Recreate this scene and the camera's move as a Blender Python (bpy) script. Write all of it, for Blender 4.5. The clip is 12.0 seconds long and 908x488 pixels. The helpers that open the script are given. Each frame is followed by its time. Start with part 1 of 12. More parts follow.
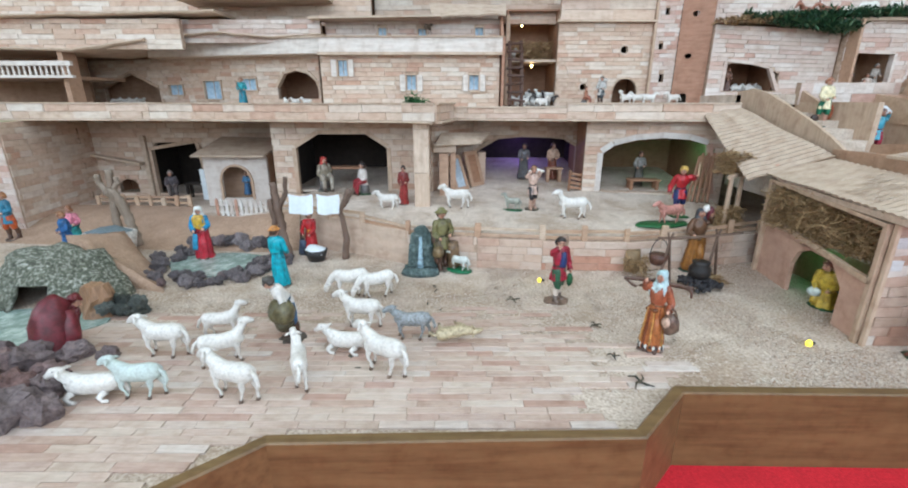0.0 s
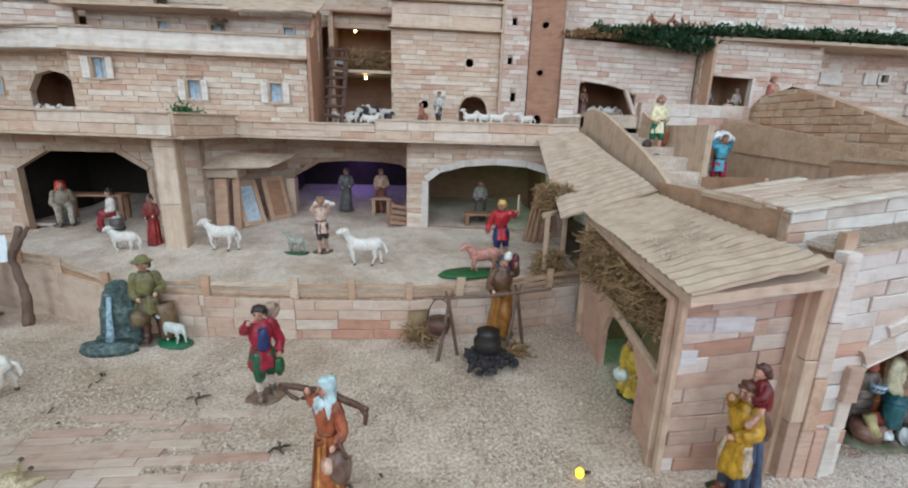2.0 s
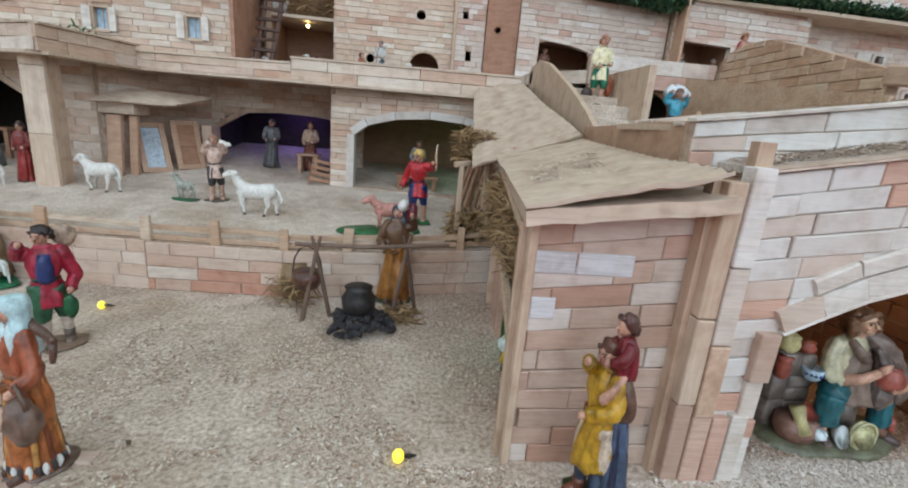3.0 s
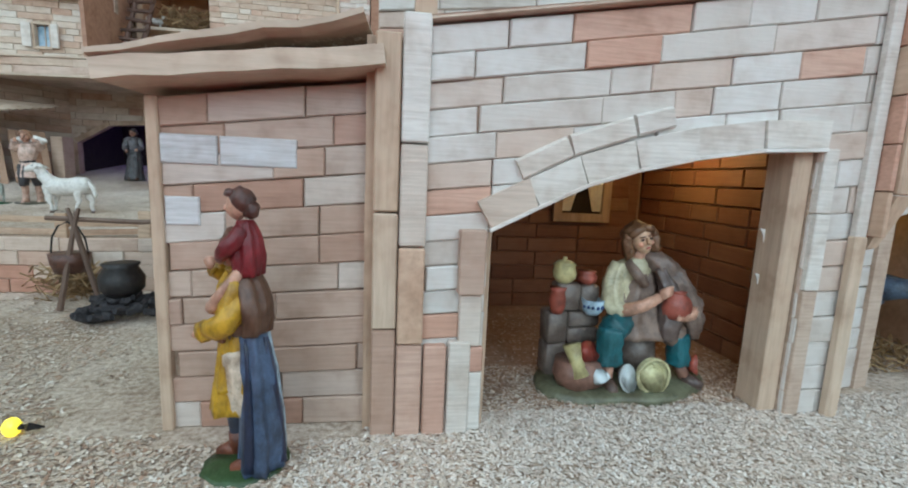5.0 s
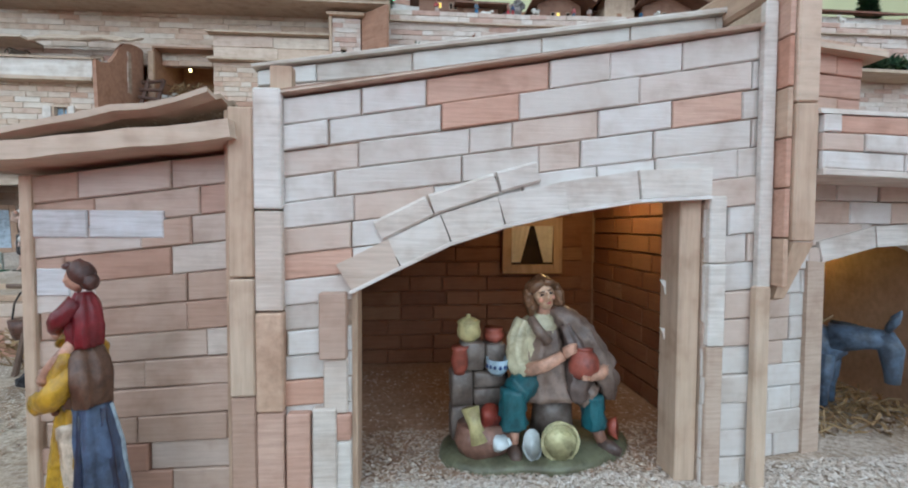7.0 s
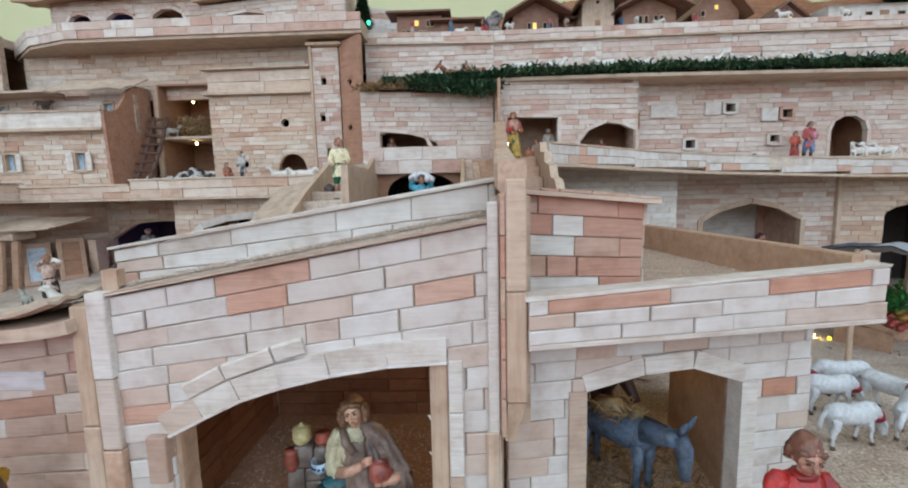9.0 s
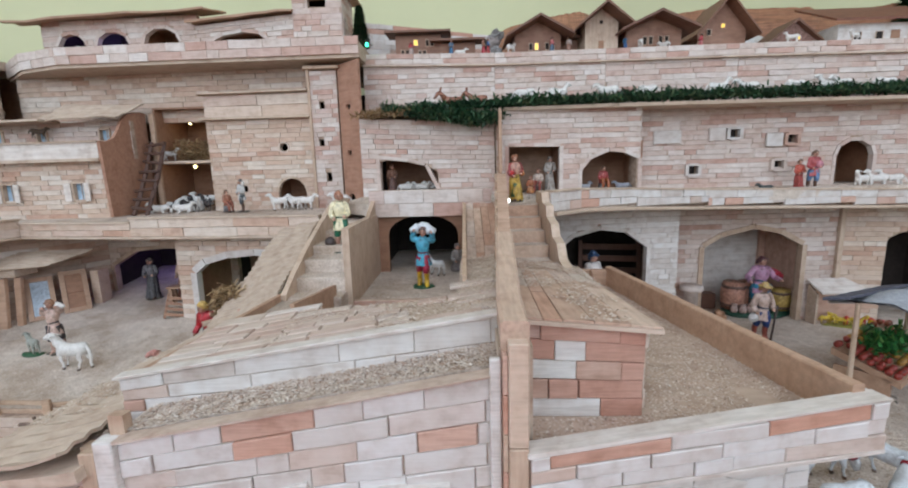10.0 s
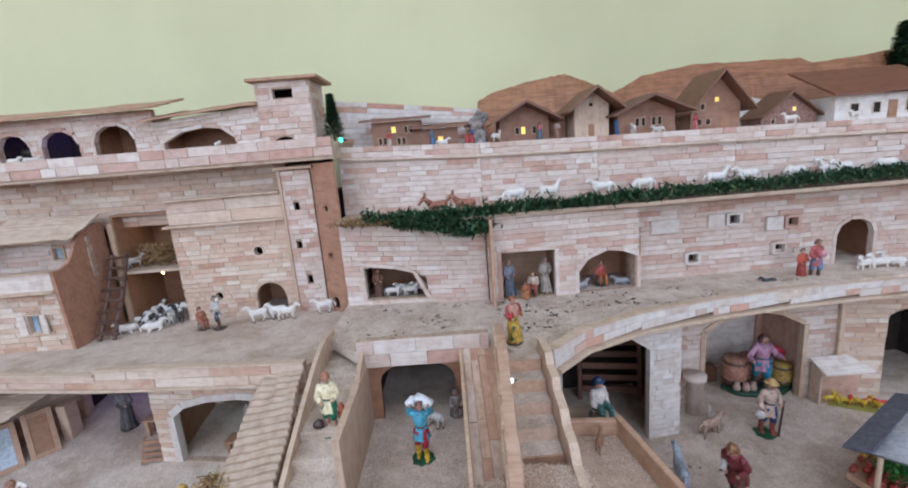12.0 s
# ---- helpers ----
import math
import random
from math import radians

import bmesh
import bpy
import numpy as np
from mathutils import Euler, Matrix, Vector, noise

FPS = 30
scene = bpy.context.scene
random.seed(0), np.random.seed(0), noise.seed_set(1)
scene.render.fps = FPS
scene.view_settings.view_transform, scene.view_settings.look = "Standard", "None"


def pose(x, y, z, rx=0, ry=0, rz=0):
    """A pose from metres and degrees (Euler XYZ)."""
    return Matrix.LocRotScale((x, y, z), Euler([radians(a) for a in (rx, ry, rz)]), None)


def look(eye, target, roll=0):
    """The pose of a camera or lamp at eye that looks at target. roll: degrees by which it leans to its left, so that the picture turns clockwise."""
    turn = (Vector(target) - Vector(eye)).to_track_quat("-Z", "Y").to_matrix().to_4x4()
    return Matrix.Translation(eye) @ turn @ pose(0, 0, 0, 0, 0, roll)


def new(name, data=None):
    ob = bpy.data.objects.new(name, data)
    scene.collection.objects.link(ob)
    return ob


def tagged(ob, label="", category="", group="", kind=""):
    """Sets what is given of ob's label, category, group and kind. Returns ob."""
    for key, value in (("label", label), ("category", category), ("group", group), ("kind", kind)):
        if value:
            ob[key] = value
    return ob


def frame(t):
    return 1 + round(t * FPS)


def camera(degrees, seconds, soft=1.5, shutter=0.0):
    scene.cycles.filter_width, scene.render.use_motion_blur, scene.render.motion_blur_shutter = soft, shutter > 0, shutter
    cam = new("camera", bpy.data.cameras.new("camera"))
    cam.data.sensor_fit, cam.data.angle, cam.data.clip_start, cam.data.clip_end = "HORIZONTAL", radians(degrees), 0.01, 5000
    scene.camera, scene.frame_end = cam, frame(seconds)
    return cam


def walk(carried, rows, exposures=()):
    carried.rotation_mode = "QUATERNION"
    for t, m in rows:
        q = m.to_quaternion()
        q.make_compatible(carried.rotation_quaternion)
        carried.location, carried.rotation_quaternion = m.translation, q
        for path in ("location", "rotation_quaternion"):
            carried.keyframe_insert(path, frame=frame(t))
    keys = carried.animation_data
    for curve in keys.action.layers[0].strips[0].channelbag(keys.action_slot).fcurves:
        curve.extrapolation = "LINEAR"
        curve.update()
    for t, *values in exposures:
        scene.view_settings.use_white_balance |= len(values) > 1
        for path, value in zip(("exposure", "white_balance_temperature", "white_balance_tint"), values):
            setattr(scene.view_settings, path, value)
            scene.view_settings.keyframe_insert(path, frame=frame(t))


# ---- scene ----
cam = camera(91, 12.0, soft=2.0)
PATH = [
    (0, (0.0000, 0.0000, 0.2800), (0.0000, 0.9511, -0.0290), 0.00),
    (0.5, (0.0818, 0.0056, 0.2973), (0.0565, 0.9587, -0.0043), -0.30),
    (1, (0.1550, 0.0744, 0.3129), (0.2103, 1.0330, 0.0337), 0.57),
    (1.5, (0.2134, 0.1374, 0.3000), (0.2957, 1.0992, 0.0389), 0.99),
    (2, (0.2853, 0.1874, 0.2647), (0.3941, 1.1482, 0.0096), 1.69),
    (2.5, (0.3448, 0.2204, 0.2389), (0.4514, 1.1813, -0.0165), 4.24),
    (3, (0.4196, 0.2445, 0.1949), (0.5250, 1.2055, -0.0608), 4.97),
    (3.5, (0.4777, 0.2507, 0.1667), (0.5824, 1.2135, -0.0825), 5.99),
    (3.7, (0.5030, 0.2539, 0.1521), (0.6023, 1.2185, -0.0922), 5.53),
    (5.3, (0.5979, 0.2580, 0.1140), (0.7618, 1.2377, -0.0013), 1.95),
    (5.5, (0.6118, 0.2553, 0.1089), (0.7688, 1.2381, 0.0120), 1.34),
    (6, (0.6404, 0.2492, 0.1231), (0.7785, 1.2367, 0.0467), -0.58),
    (6.5, (0.6374, 0.2501, 0.1288), (0.7668, 1.2401, 0.0735), -0.86),
    (7, (0.6588, 0.2514, 0.1282), (0.7467, 1.2468, 0.0889), 0.29),
    (7.2, (0.6780, 0.2420, 0.1250), (0.7407, 1.2391, 0.0821), -0.60),
    (8.8, (0.8090, 0.2062, 0.2275), (0.7847, 1.1985, 0.1062), -1.44),
    (9, (0.8121, 0.2035, 0.2432), (0.7862, 1.1958, 0.1218), -1.29),
    (9.5, (0.8299, 0.2064, 0.2625), (0.8028, 1.1981, 0.1368), -0.91),
    (10, (0.8131, 0.2184, 0.3414), (0.7848, 1.2038, 0.1737), -1.63),
    (10.5, (0.7634, 0.2359, 0.3826), (0.7233, 1.2168, 0.1922), -2.55),
    (11, (0.7692, 0.2640, 0.4459), (0.7189, 1.2418, 0.2423), -4.12),
    (11.5, (0.7837, 0.2769, 0.5074), (0.7479, 1.2548, 0.3012), -4.57),
    (12, (0.8107, 0.3136, 0.5666), (0.8161, 1.2915, 0.3577), -4.65),
]
walk(cam, [(t, look(eye, target, roll)) for t, eye, target, roll in PATH], [(0, 0.18, 5700, 7), (0.5, 0.09, 5750, 7), (1.5, -0.05, 5800, 7), (2.5, -0.17, 5850, 8), (3.5, -0.18, 5750, 3), (5.5, -0.2, 5550, -1), (6.5, -0.19, 5600, 3), (7, -0.18, 5550, 5), (9, -0.19, 5800, 8), (10, -0.18, 5850, 12), (10.5, -0.14, 5750, 14), (12, -0.12, 5650, 17)])

# ---- light ----
world = bpy.data.worlds.new("sky")
scene.world = world
world.use_nodes = True
_wn = world.node_tree.nodes
_sky = _wn.new("ShaderNodeTexSky")
_sky.sky_type, _sky.sun_disc = "NISHITA", False
_sky.sun_elevation, _sky.sun_rotation = radians(40), radians(200)
_wn["Background"].inputs["Strength"].default_value = 0.1
world.node_tree.links.new(_sky.outputs[0], _wn["Background"].inputs[0])


def window_light(name, m, width, height, power, colour):
    lamp = bpy.data.lights.new(name, "AREA")
    lamp.shape, lamp.size, lamp.size_y, lamp.energy, lamp.color = "RECTANGLE", width, height, power, colour
    ob = new(name, lamp)
    ob.matrix_world = m
    return ob


def small_lamp(name, place, power, colour, radius=0.004):
    lamp = bpy.data.lights.new(name, "POINT")
    lamp.energy, lamp.color, lamp.shadow_soft_size = power, colour, radius
    ob = new(name, lamp)
    ob.location = place
    return ob


# area lamps added out of view, set in assumed window and skylight openings
ADDED_TINT = (0.88, 0.96, 1.0)
window_light("window_light", look((-0.7, -1.95, 1.35), (0.3, 1.0, 0.1)), 1.5, 1.7, 35, ADDED_TINT)
window_light("window_light", look((1.5, -1.95, 1.35), (0.8, 1.0, 0.1)), 1.5, 1.7, 37, ADDED_TINT)
window_light("window_light", look((-2.35, -0.3, 1.35), (0.2, 0.7, 0.2)), 1.3, 1.5, 22, ADDED_TINT)
window_light("window_light", look((3.35, -0.3, 1.35), (1.2, 0.8, 0.1)), 1.3, 1.5, 21, ADDED_TINT)
window_light("window_light", look((0.5, -0.2, 2.56), (0.5, 0.2, 0.0)), 3.2, 1.0, 30, ADDED_TINT)


# ---- materials ----
def srgb(r, g, b):
    f = lambda c: c / 12.92 if c <= 0.04045 else ((c + 0.055) / 1.055) ** 2.4
    return (f(r / 255), f(g / 255), f(b / 255), 1.0)


def calm(c, keep=1.0, dim=1.0):
    """Dry, greyed wood: the colour drawn halfway towards its own grey."""
    g = 0.3 * c[0] + 0.55 * c[1] + 0.15 * c[2]
    return tuple((g + (v - g) * keep) * dim for v in c[:3]) + (1.0,)


def base_material(name, rough=0.6, metal=0.0):
    m = bpy.data.materials.new(name)
    m.use_nodes = True
    b = m.node_tree.nodes["Principled BSDF"]
    b.inputs["Roughness"].default_value, b.inputs["Metallic"].default_value = rough, metal
    return m, m.node_tree.nodes, m.node_tree.links, b


def ramp(nodes, stops):
    r = nodes.new("ShaderNodeValToRGB")
    e = r.color_ramp.elements
    while len(e) < len(stops):
        e.new(0.5)
    for k, (p, c) in zip(e, stops):
        k.position, k.color = p, c
    return r


def noise_node(nodes, links, vec, scale, detail=4.0, rough=0.6):
    n = nodes.new("ShaderNodeTexNoise")
    n.inputs["Scale"].default_value, n.inputs["Detail"].default_value, n.inputs["Roughness"].default_value = scale, detail, rough
    links.new(vec, n.inputs["Vector"])
    return n.outputs["Fac"]


def mixed(nodes, links, kind, fac, a, b):
    m = nodes.new("ShaderNodeMix")
    m.data_type, m.blend_type = "RGBA", kind
    for value, socket in ((fac, m.inputs[0]), (a, m.inputs[6]), (b, m.inputs[7])):
        if isinstance(value, (int, float, tuple)):
            socket.default_value = value
        else:
            links.new(value, socket)
    return m.outputs[2]


def bumped(nodes, links, height, bsdf, strength, distance):
    b = nodes.new("ShaderNodeBump")
    b.inputs["Strength"].default_value, b.inputs["Distance"].default_value = strength, distance
    links.new(height, b.inputs["Height"])
    links.new(b.outputs[0], bsdf.inputs["Normal"])


def wood(name, stops, per="object", grain=(40, 320, 700), rough=0.62, dark=0.5, bump=0.5, streak=0.5):
    """Raw wood in pieces: each piece takes its own tone, with grain along its length."""
    m, n, l, b = base_material(name, rough)
    if per == "object":
        rnd = n.new("ShaderNodeObjectInfo").outputs["Random"]
    else:
        rnd = n.new("ShaderNodeNewGeometry").outputs["Random Per Island"]
    tone = ramp(n, [(p, calm(c)) for p, c in stops])
    l.new(rnd, tone.inputs[0])
    shift = n.new("ShaderNodeVectorMath")
    shift.operation = "SCALE"
    shift.inputs[0].default_value = (3.1, 5.7, 7.3)
    l.new(rnd, shift.inputs["Scale"])
    place = n.new("ShaderNodeVectorMath")
    l.new(n.new("ShaderNodeTexCoord").outputs["Object"], place.inputs[0])
    l.new(shift.outputs[0], place.inputs[1])
    stretch = n.new("ShaderNodeMapping")
    stretch.inputs["Scale"].default_value = grain
    l.new(place.outputs[0], stretch.inputs[0])
    fibre = noise_node(n, l, stretch.outputs[0], 1.0, 5.0, 0.65)
    shade = ramp(n, [(0.25, (dark, dark * 0.93, dark * 0.86, 1)), (0.6, (1, 1, 1, 1)), (0.8, (1.0, 0.98, 0.95, 1))])
    l.new(fibre, shade.inputs[0])
    stain = noise_node(n, l, place.outputs[0], 55.0, 3.0)
    blot = ramp(n, [(0.28, (0.72, 0.65, 0.6, 1)), (0.46, (0.93, 0.9, 0.88, 1)), (0.6, (1, 1, 1, 1)), (0.75, (1.05, 1.05, 1.05, 1))])
    l.new(stain, blot.inputs[0])
    col = mixed(n, l, "MULTIPLY", streak, tone.outputs[0], shade.outputs[0])
    col = mixed(n, l, "MULTIPLY", 0.85, col, blot.outputs[0])
    l.new(col, b.inputs["Base Color"])
    bumped(n, l, fibre, b, bump, 0.0006)
    return m


def speckled(name, a, b_col, c, scale, rough=0.85, bump=0.5, distance=0.001, detail=6.0, grey=1.0, patch=0.0):
    """A mottled surface at two scales: stone, plaster, paint, cloth."""
    m, n, l, b = base_material(name, rough)
    co = n.new("ShaderNodeTexCoord").outputs["Object"]
    fine = noise_node(n, l, co, scale, detail, 0.7)
    big = noise_node(n, l, co, scale * 0.13, 3.0)
    r = ramp(n, [(0.3, calm(a, grey)), (0.5, calm(b_col, grey)), (0.72, calm(c, grey))])
    l.new(fine, r.inputs[0])
    d = ramp(n, [(0.3, (0.74, 0.72, 0.7, 1)), (0.65, (1, 1, 1, 1))])
    l.new(big, d.inputs[0])
    col = mixed(n, l, "MULTIPLY", 0.7, r.outputs[0], d.outputs[0])
    if patch:
        wide = ramp(n, [(0.38, (0.66, 0.58, 0.5, 1)), (0.56, (1, 1, 1, 1))])
        l.new(noise_node(n, l, co, patch, 5.0, 0.65), wide.inputs[0])
        col = mixed(n, l, "MULTIPLY", 0.75, col, wide.outputs[0])
    l.new(col, b.inputs["Base Color"])
    bumped(n, l, fine, b, bump, distance)
    return m


def painted(name, colour, rough=0.35, worn=0.25, scale=180.0, wash=0.7):
    """Hand-painted plaster of the figures, a little worn and glossy, with a brown antique wash."""
    m, n, l, b = base_material(name, rough)
    co = n.new("ShaderNodeTexCoord").outputs["Object"]
    v = noise_node(n, l, co, scale, 5.0, 0.7)
    lo = tuple(c * (1 - 2.2 * worn) for c in colour[:3]) + (1,)
    hi = tuple(min(1, c * (1 + worn) + 0.03 * worn) for c in colour[:3]) + (1,)
    r = ramp(n, [(0.3, lo), (0.52, colour), (0.75, hi)])
    l.new(v, r.inputs[0])
    dirt = ramp(n, [(0.36, (0.42, 0.34, 0.29, 1)), (0.56, (1, 1, 1, 1))])
    l.new(noise_node(n, l, co, scale * 0.62, 4.0, 0.62), dirt.inputs[0])
    l.new(mixed(n, l, "MULTIPLY", wash, r.outputs[0], dirt.outputs[0]), b.inputs["Base Color"])
    bumped(n, l, v, b, 0.6, 0.0013)
    return m


def stone(name, tones, scale):
    """Pitted stone whose tone changes from lump to lump."""
    m, n, l, b = base_material(name, 0.85)
    tone = ramp(n, tones)
    l.new(n.new("ShaderNodeObjectInfo").outputs["Random"], tone.inputs[0])
    co = n.new("ShaderNodeTexCoord").outputs["Object"]
    fine = noise_node(n, l, co, scale, 6.0, 0.75)
    pit = ramp(n, [(0.35, (0.35, 0.34, 0.34, 1)), (0.5, (0.85, 0.84, 0.84, 1)), (0.72, (1.3, 1.28, 1.26, 1))])
    l.new(fine, pit.inputs[0])
    l.new(mixed(n, l, "MULTIPLY", 1.0, tone.outputs[0], pit.outputs[0]), b.inputs["Base Color"])
    bumped(n, l, fine, b, 1.0, 0.0025)
    return m


def glowing(name, colour, strength):
    m, _, _, b = base_material(name, 0.3)
    b.inputs["Base Color"].default_value = colour
    b.inputs["Emission Color"].default_value, b.inputs["Emission Strength"].default_value = colour, strength
    return m


PALE = [(0.0, srgb(206, 199, 192)), (0.25, srgb(215, 209, 203)), (0.5, srgb(200, 189, 180)), (0.7, srgb(211, 204, 198)), (0.78, srgb(200, 183, 170)), (0.88, srgb(192, 156, 138)), (0.95, srgb(184, 138, 116)), (1.0, srgb(190, 150, 130))]
TAN = [(0.0, srgb(208, 187, 167)), (0.25, srgb(199, 171, 149)), (0.5, srgb(219, 205, 189)), (0.68, srgb(207, 180, 159)), (0.84, srgb(193, 156, 133)), (0.92, srgb(221, 209, 196)), (1.0, srgb(213, 195, 177))]
ROSE = [(0.0, srgb(210, 196, 185)), (0.22, srgb(202, 180, 167)), (0.42, srgb(218, 207, 198)), (0.6, srgb(207, 190, 178)), (0.76, srgb(197, 167, 152)), (0.88, srgb(191, 155, 139)), (1.0, srgb(218, 208, 200))]
M_arch = wood("pale_arch_board", [(0.0, srgb(212, 204, 196)), (0.4, srgb(218, 212, 204)), (0.7, srgb(206, 192, 180)), (1.0, srgb(192, 170, 152))])
# orange lining, its tone lowered to carry the shade inside the potter's room
M_lining = wood("orange_shaded_lining_bricks", [(0.0, srgb(138, 94, 66)), (0.5, srgb(148, 104, 76)), (0.8, srgb(126, 82, 56)), (1.0, srgb(156, 116, 88))], "island")
M_lining_o = wood("orange_shaded_lining_brick", [(0.0, srgb(138, 94, 66)), (0.5, srgb(148, 104, 76)), (0.8, srgb(126, 82, 56)), (1.0, srgb(156, 116, 88))])
M_pale_o, M_pale_i = wood("pale_wood_brick", PALE, streak=0.28), wood("pale_wood_bricks", PALE, "island")
M_tan_o, M_tan_i = wood("tan_wood_brick", TAN), wood("tan_wood_bricks", TAN, "island")
M_rose_o, M_rose_i = wood("rosy_wood_brick", ROSE), wood("rosy_wood_bricks", ROSE, "island")
WHITISH = [(0.0, srgb(222, 216, 210)), (0.4, srgb(214, 205, 197)), (0.7, srgb(228, 223, 218)), (1.0, srgb(206, 194, 184))]
M_front = wood("pale_front_brick", [(0.0, srgb(206, 200, 194)), (0.3, srgb(216, 211, 206)), (0.55, srgb(200, 190, 181)), (0.75, srgb(212, 206, 201)), (0.88, srgb(202, 186, 174)), (1.0, srgb(197, 174, 158))], dark=0.6, streak=0.22)
M_whitish_o, M_whitish_i = wood("whitish_wood_brick", WHITISH, dark=0.5, streak=0.5), wood("whitish_wood_bricks", WHITISH, "island", dark=0.5, streak=0.5)
M_brickred = wood("reddish_wood_brick", [(0.0, srgb(196, 158, 140)), (0.4, srgb(190, 142, 122)), (0.7, srgb(200, 170, 152)), (0.84, srgb(188, 146, 126)), (0.88, srgb(218, 211, 204)), (1.0, srgb(220, 214, 207))])
FLOOR = [(0.0, srgb(206, 192, 178)), (0.3, srgb(198, 176, 158)), (0.5, srgb(212, 202, 192)), (0.7, srgb(194, 168, 148)), (0.82, srgb(184, 150, 130)), (0.9, srgb(200, 184, 170)), (1.0, srgb(212, 207, 203))]
M_floor_o = wood("floor_wood_brick", FLOOR)
M_floor_i = wood("floor_wood_bricks", FLOOR, "island")
PAVE = [(0.0, srgb(200, 180, 164)), (0.25, srgb(208, 192, 178)), (0.45, srgb(190, 164, 148)), (0.6, srgb(204, 184, 170)), (0.75, srgb(184, 152, 136)), (0.9, srgb(212, 200, 190)), (1.0, srgb(196, 172, 156))]
M_pave_o, M_pave_i = wood("paving_strip", PAVE), wood("paving_strips", PAVE, "island")
M_terrace = wood("terrace_wall_brick", [(0.0, srgb(208, 186, 168)), (0.3, srgb(196, 168, 148)), (0.5, srgb(214, 200, 186)), (0.7, srgb(192, 158, 138)), (0.85, srgb(206, 184, 166)), (0.94, srgb(186, 140, 118)), (1.0, srgb(190, 146, 124))], streak=0.35)
SHED = [(0.0, srgb(192, 170, 154)), (0.25, srgb(178, 150, 132)), (0.45, srgb(206, 193, 182)), (0.62, srgb(170, 136, 116)), (0.8, srgb(190, 164, 147)), (0.9, srgb(168, 124, 102)), (1.0, srgb(212, 202, 193))]
M_shed_o = wood("brown_shed_brick", SHED, dark=0.5, streak=0.35)
M_cork = wood("weathered_brown_brick", [(0.0, srgb(196, 164, 136)), (0.3, srgb(204, 178, 152)), (0.55, srgb(188, 152, 124)), (0.8, srgb(210, 190, 168)), (1.0, srgb(182, 146, 118))], dark=0.42, streak=0.7)
M_rampwood = wood("mixed_short_plank", [(0.0, srgb(192, 152, 128)), (0.3, srgb(206, 177, 155)), (0.5, srgb(178, 134, 110)), (0.7, srgb(216, 201, 186)), (1.0, srgb(196, 160, 135))], grain=(220, 30, 220), dark=0.45, streak=0.6)
M_terra = wood("red_brown_wood_brick", [(0.0, srgb(196, 152, 130)), (0.5, srgb(203, 168, 149)), (1.0, srgb(190, 140, 116))])
M_glue = speckled("glued_joint", srgb(136, 112, 94), srgb(176, 152, 132), srgb(202, 182, 162), 120, 0.9)
M_batten = wood("raw_batten", [(0.0, srgb(194, 168, 144)), (0.5, srgb(202, 180, 158)), (1.0, srgb(188, 160, 136))], grain=(300, 300, 22))
M_board = wood("raw_board", [(0.0, srgb(192, 170, 148)), (1.0, srgb(202, 182, 162))], grain=(22, 260, 260))
M_parapet = wood("pale_smooth_board", [(0.0, srgb(216, 206, 196)), (1.0, srgb(222, 213, 204))], grain=(16, 200, 200), bump=0.15)
M_ply = wood("brown_plywood", [(0.0, srgb(176, 142, 116)), (1.0, srgb(186, 152, 126))], grain=(30, 260, 200))
M_redply = wood("reddish_plywood", [(0.0, srgb(170, 128, 104)), (1.0, srgb(178, 138, 114))], grain=(30, 200, 160), streak=0.6)
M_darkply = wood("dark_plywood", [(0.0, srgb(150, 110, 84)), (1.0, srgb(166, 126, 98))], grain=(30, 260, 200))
M_pinkboard = wood("rosy_smooth_board", [(0.0, srgb(196, 158, 138)), (1.0, srgb(202, 166, 146))], grain=(12, 90, 40), bump=0.15)
M_plank = wood("ochre_plank", [(0.0, srgb(190, 150, 122)), (0.45, srgb(202, 170, 144)), (0.75, srgb(184, 142, 114)), (1.0, srgb(210, 188, 166))], grain=(260, 22, 260))
M_earthboard = wood("pale_earthy_board", [(0.0, srgb(196, 172, 152)), (1.0, srgb(204, 182, 162))], grain=(14, 60, 60), bump=0.2)
M_oldwood = wood("old_dark_wood", [(0.0, srgb(104, 70, 54)), (1.0, srgb(122, 84, 66))], grain=(200, 200, 40))
M_card = wood("corrugated_card", [(0.0, srgb(182, 162, 142)), (1.0, srgb(192, 172, 152))], grain=(30, 160, 160), bump=0.2)
M_stain = wood("stained_board", [(0.0, srgb(114, 88, 56)), (1.0, srgb(124, 98, 64))], grain=(7, 120, 90), rough=0.4, dark=0.4, streak=0.8)
M_earth = speckled("brown_earth", srgb(146, 116, 94), srgb(174, 144, 120), srgb(196, 170, 148), 320, 0.95, 0.9)
M_sawdust = speckled("sawdust_ground", srgb(146, 124, 106), srgb(208, 190, 172), srgb(244, 235, 222), 300, 0.95, 0.9, 0.002, patch=9.0)
M_greygravel = speckled("pale_grit_ground", srgb(170, 150, 133), srgb(217, 201, 185), srgb(238, 229, 218), 460, 0.95, 0.9, 0.002, patch=14.0)
M_plaster = speckled("back_wall_paint", srgb(200, 199, 158), srgb(202, 201, 160), srgb(204, 203, 162), 8, 0.8, 0.05, grey=1.0)
M_hallwall = speckled("hall_wall_paint", srgb(202, 197, 184), srgb(206, 201, 188), srgb(210, 205, 192), 30, 0.85, 0.1)
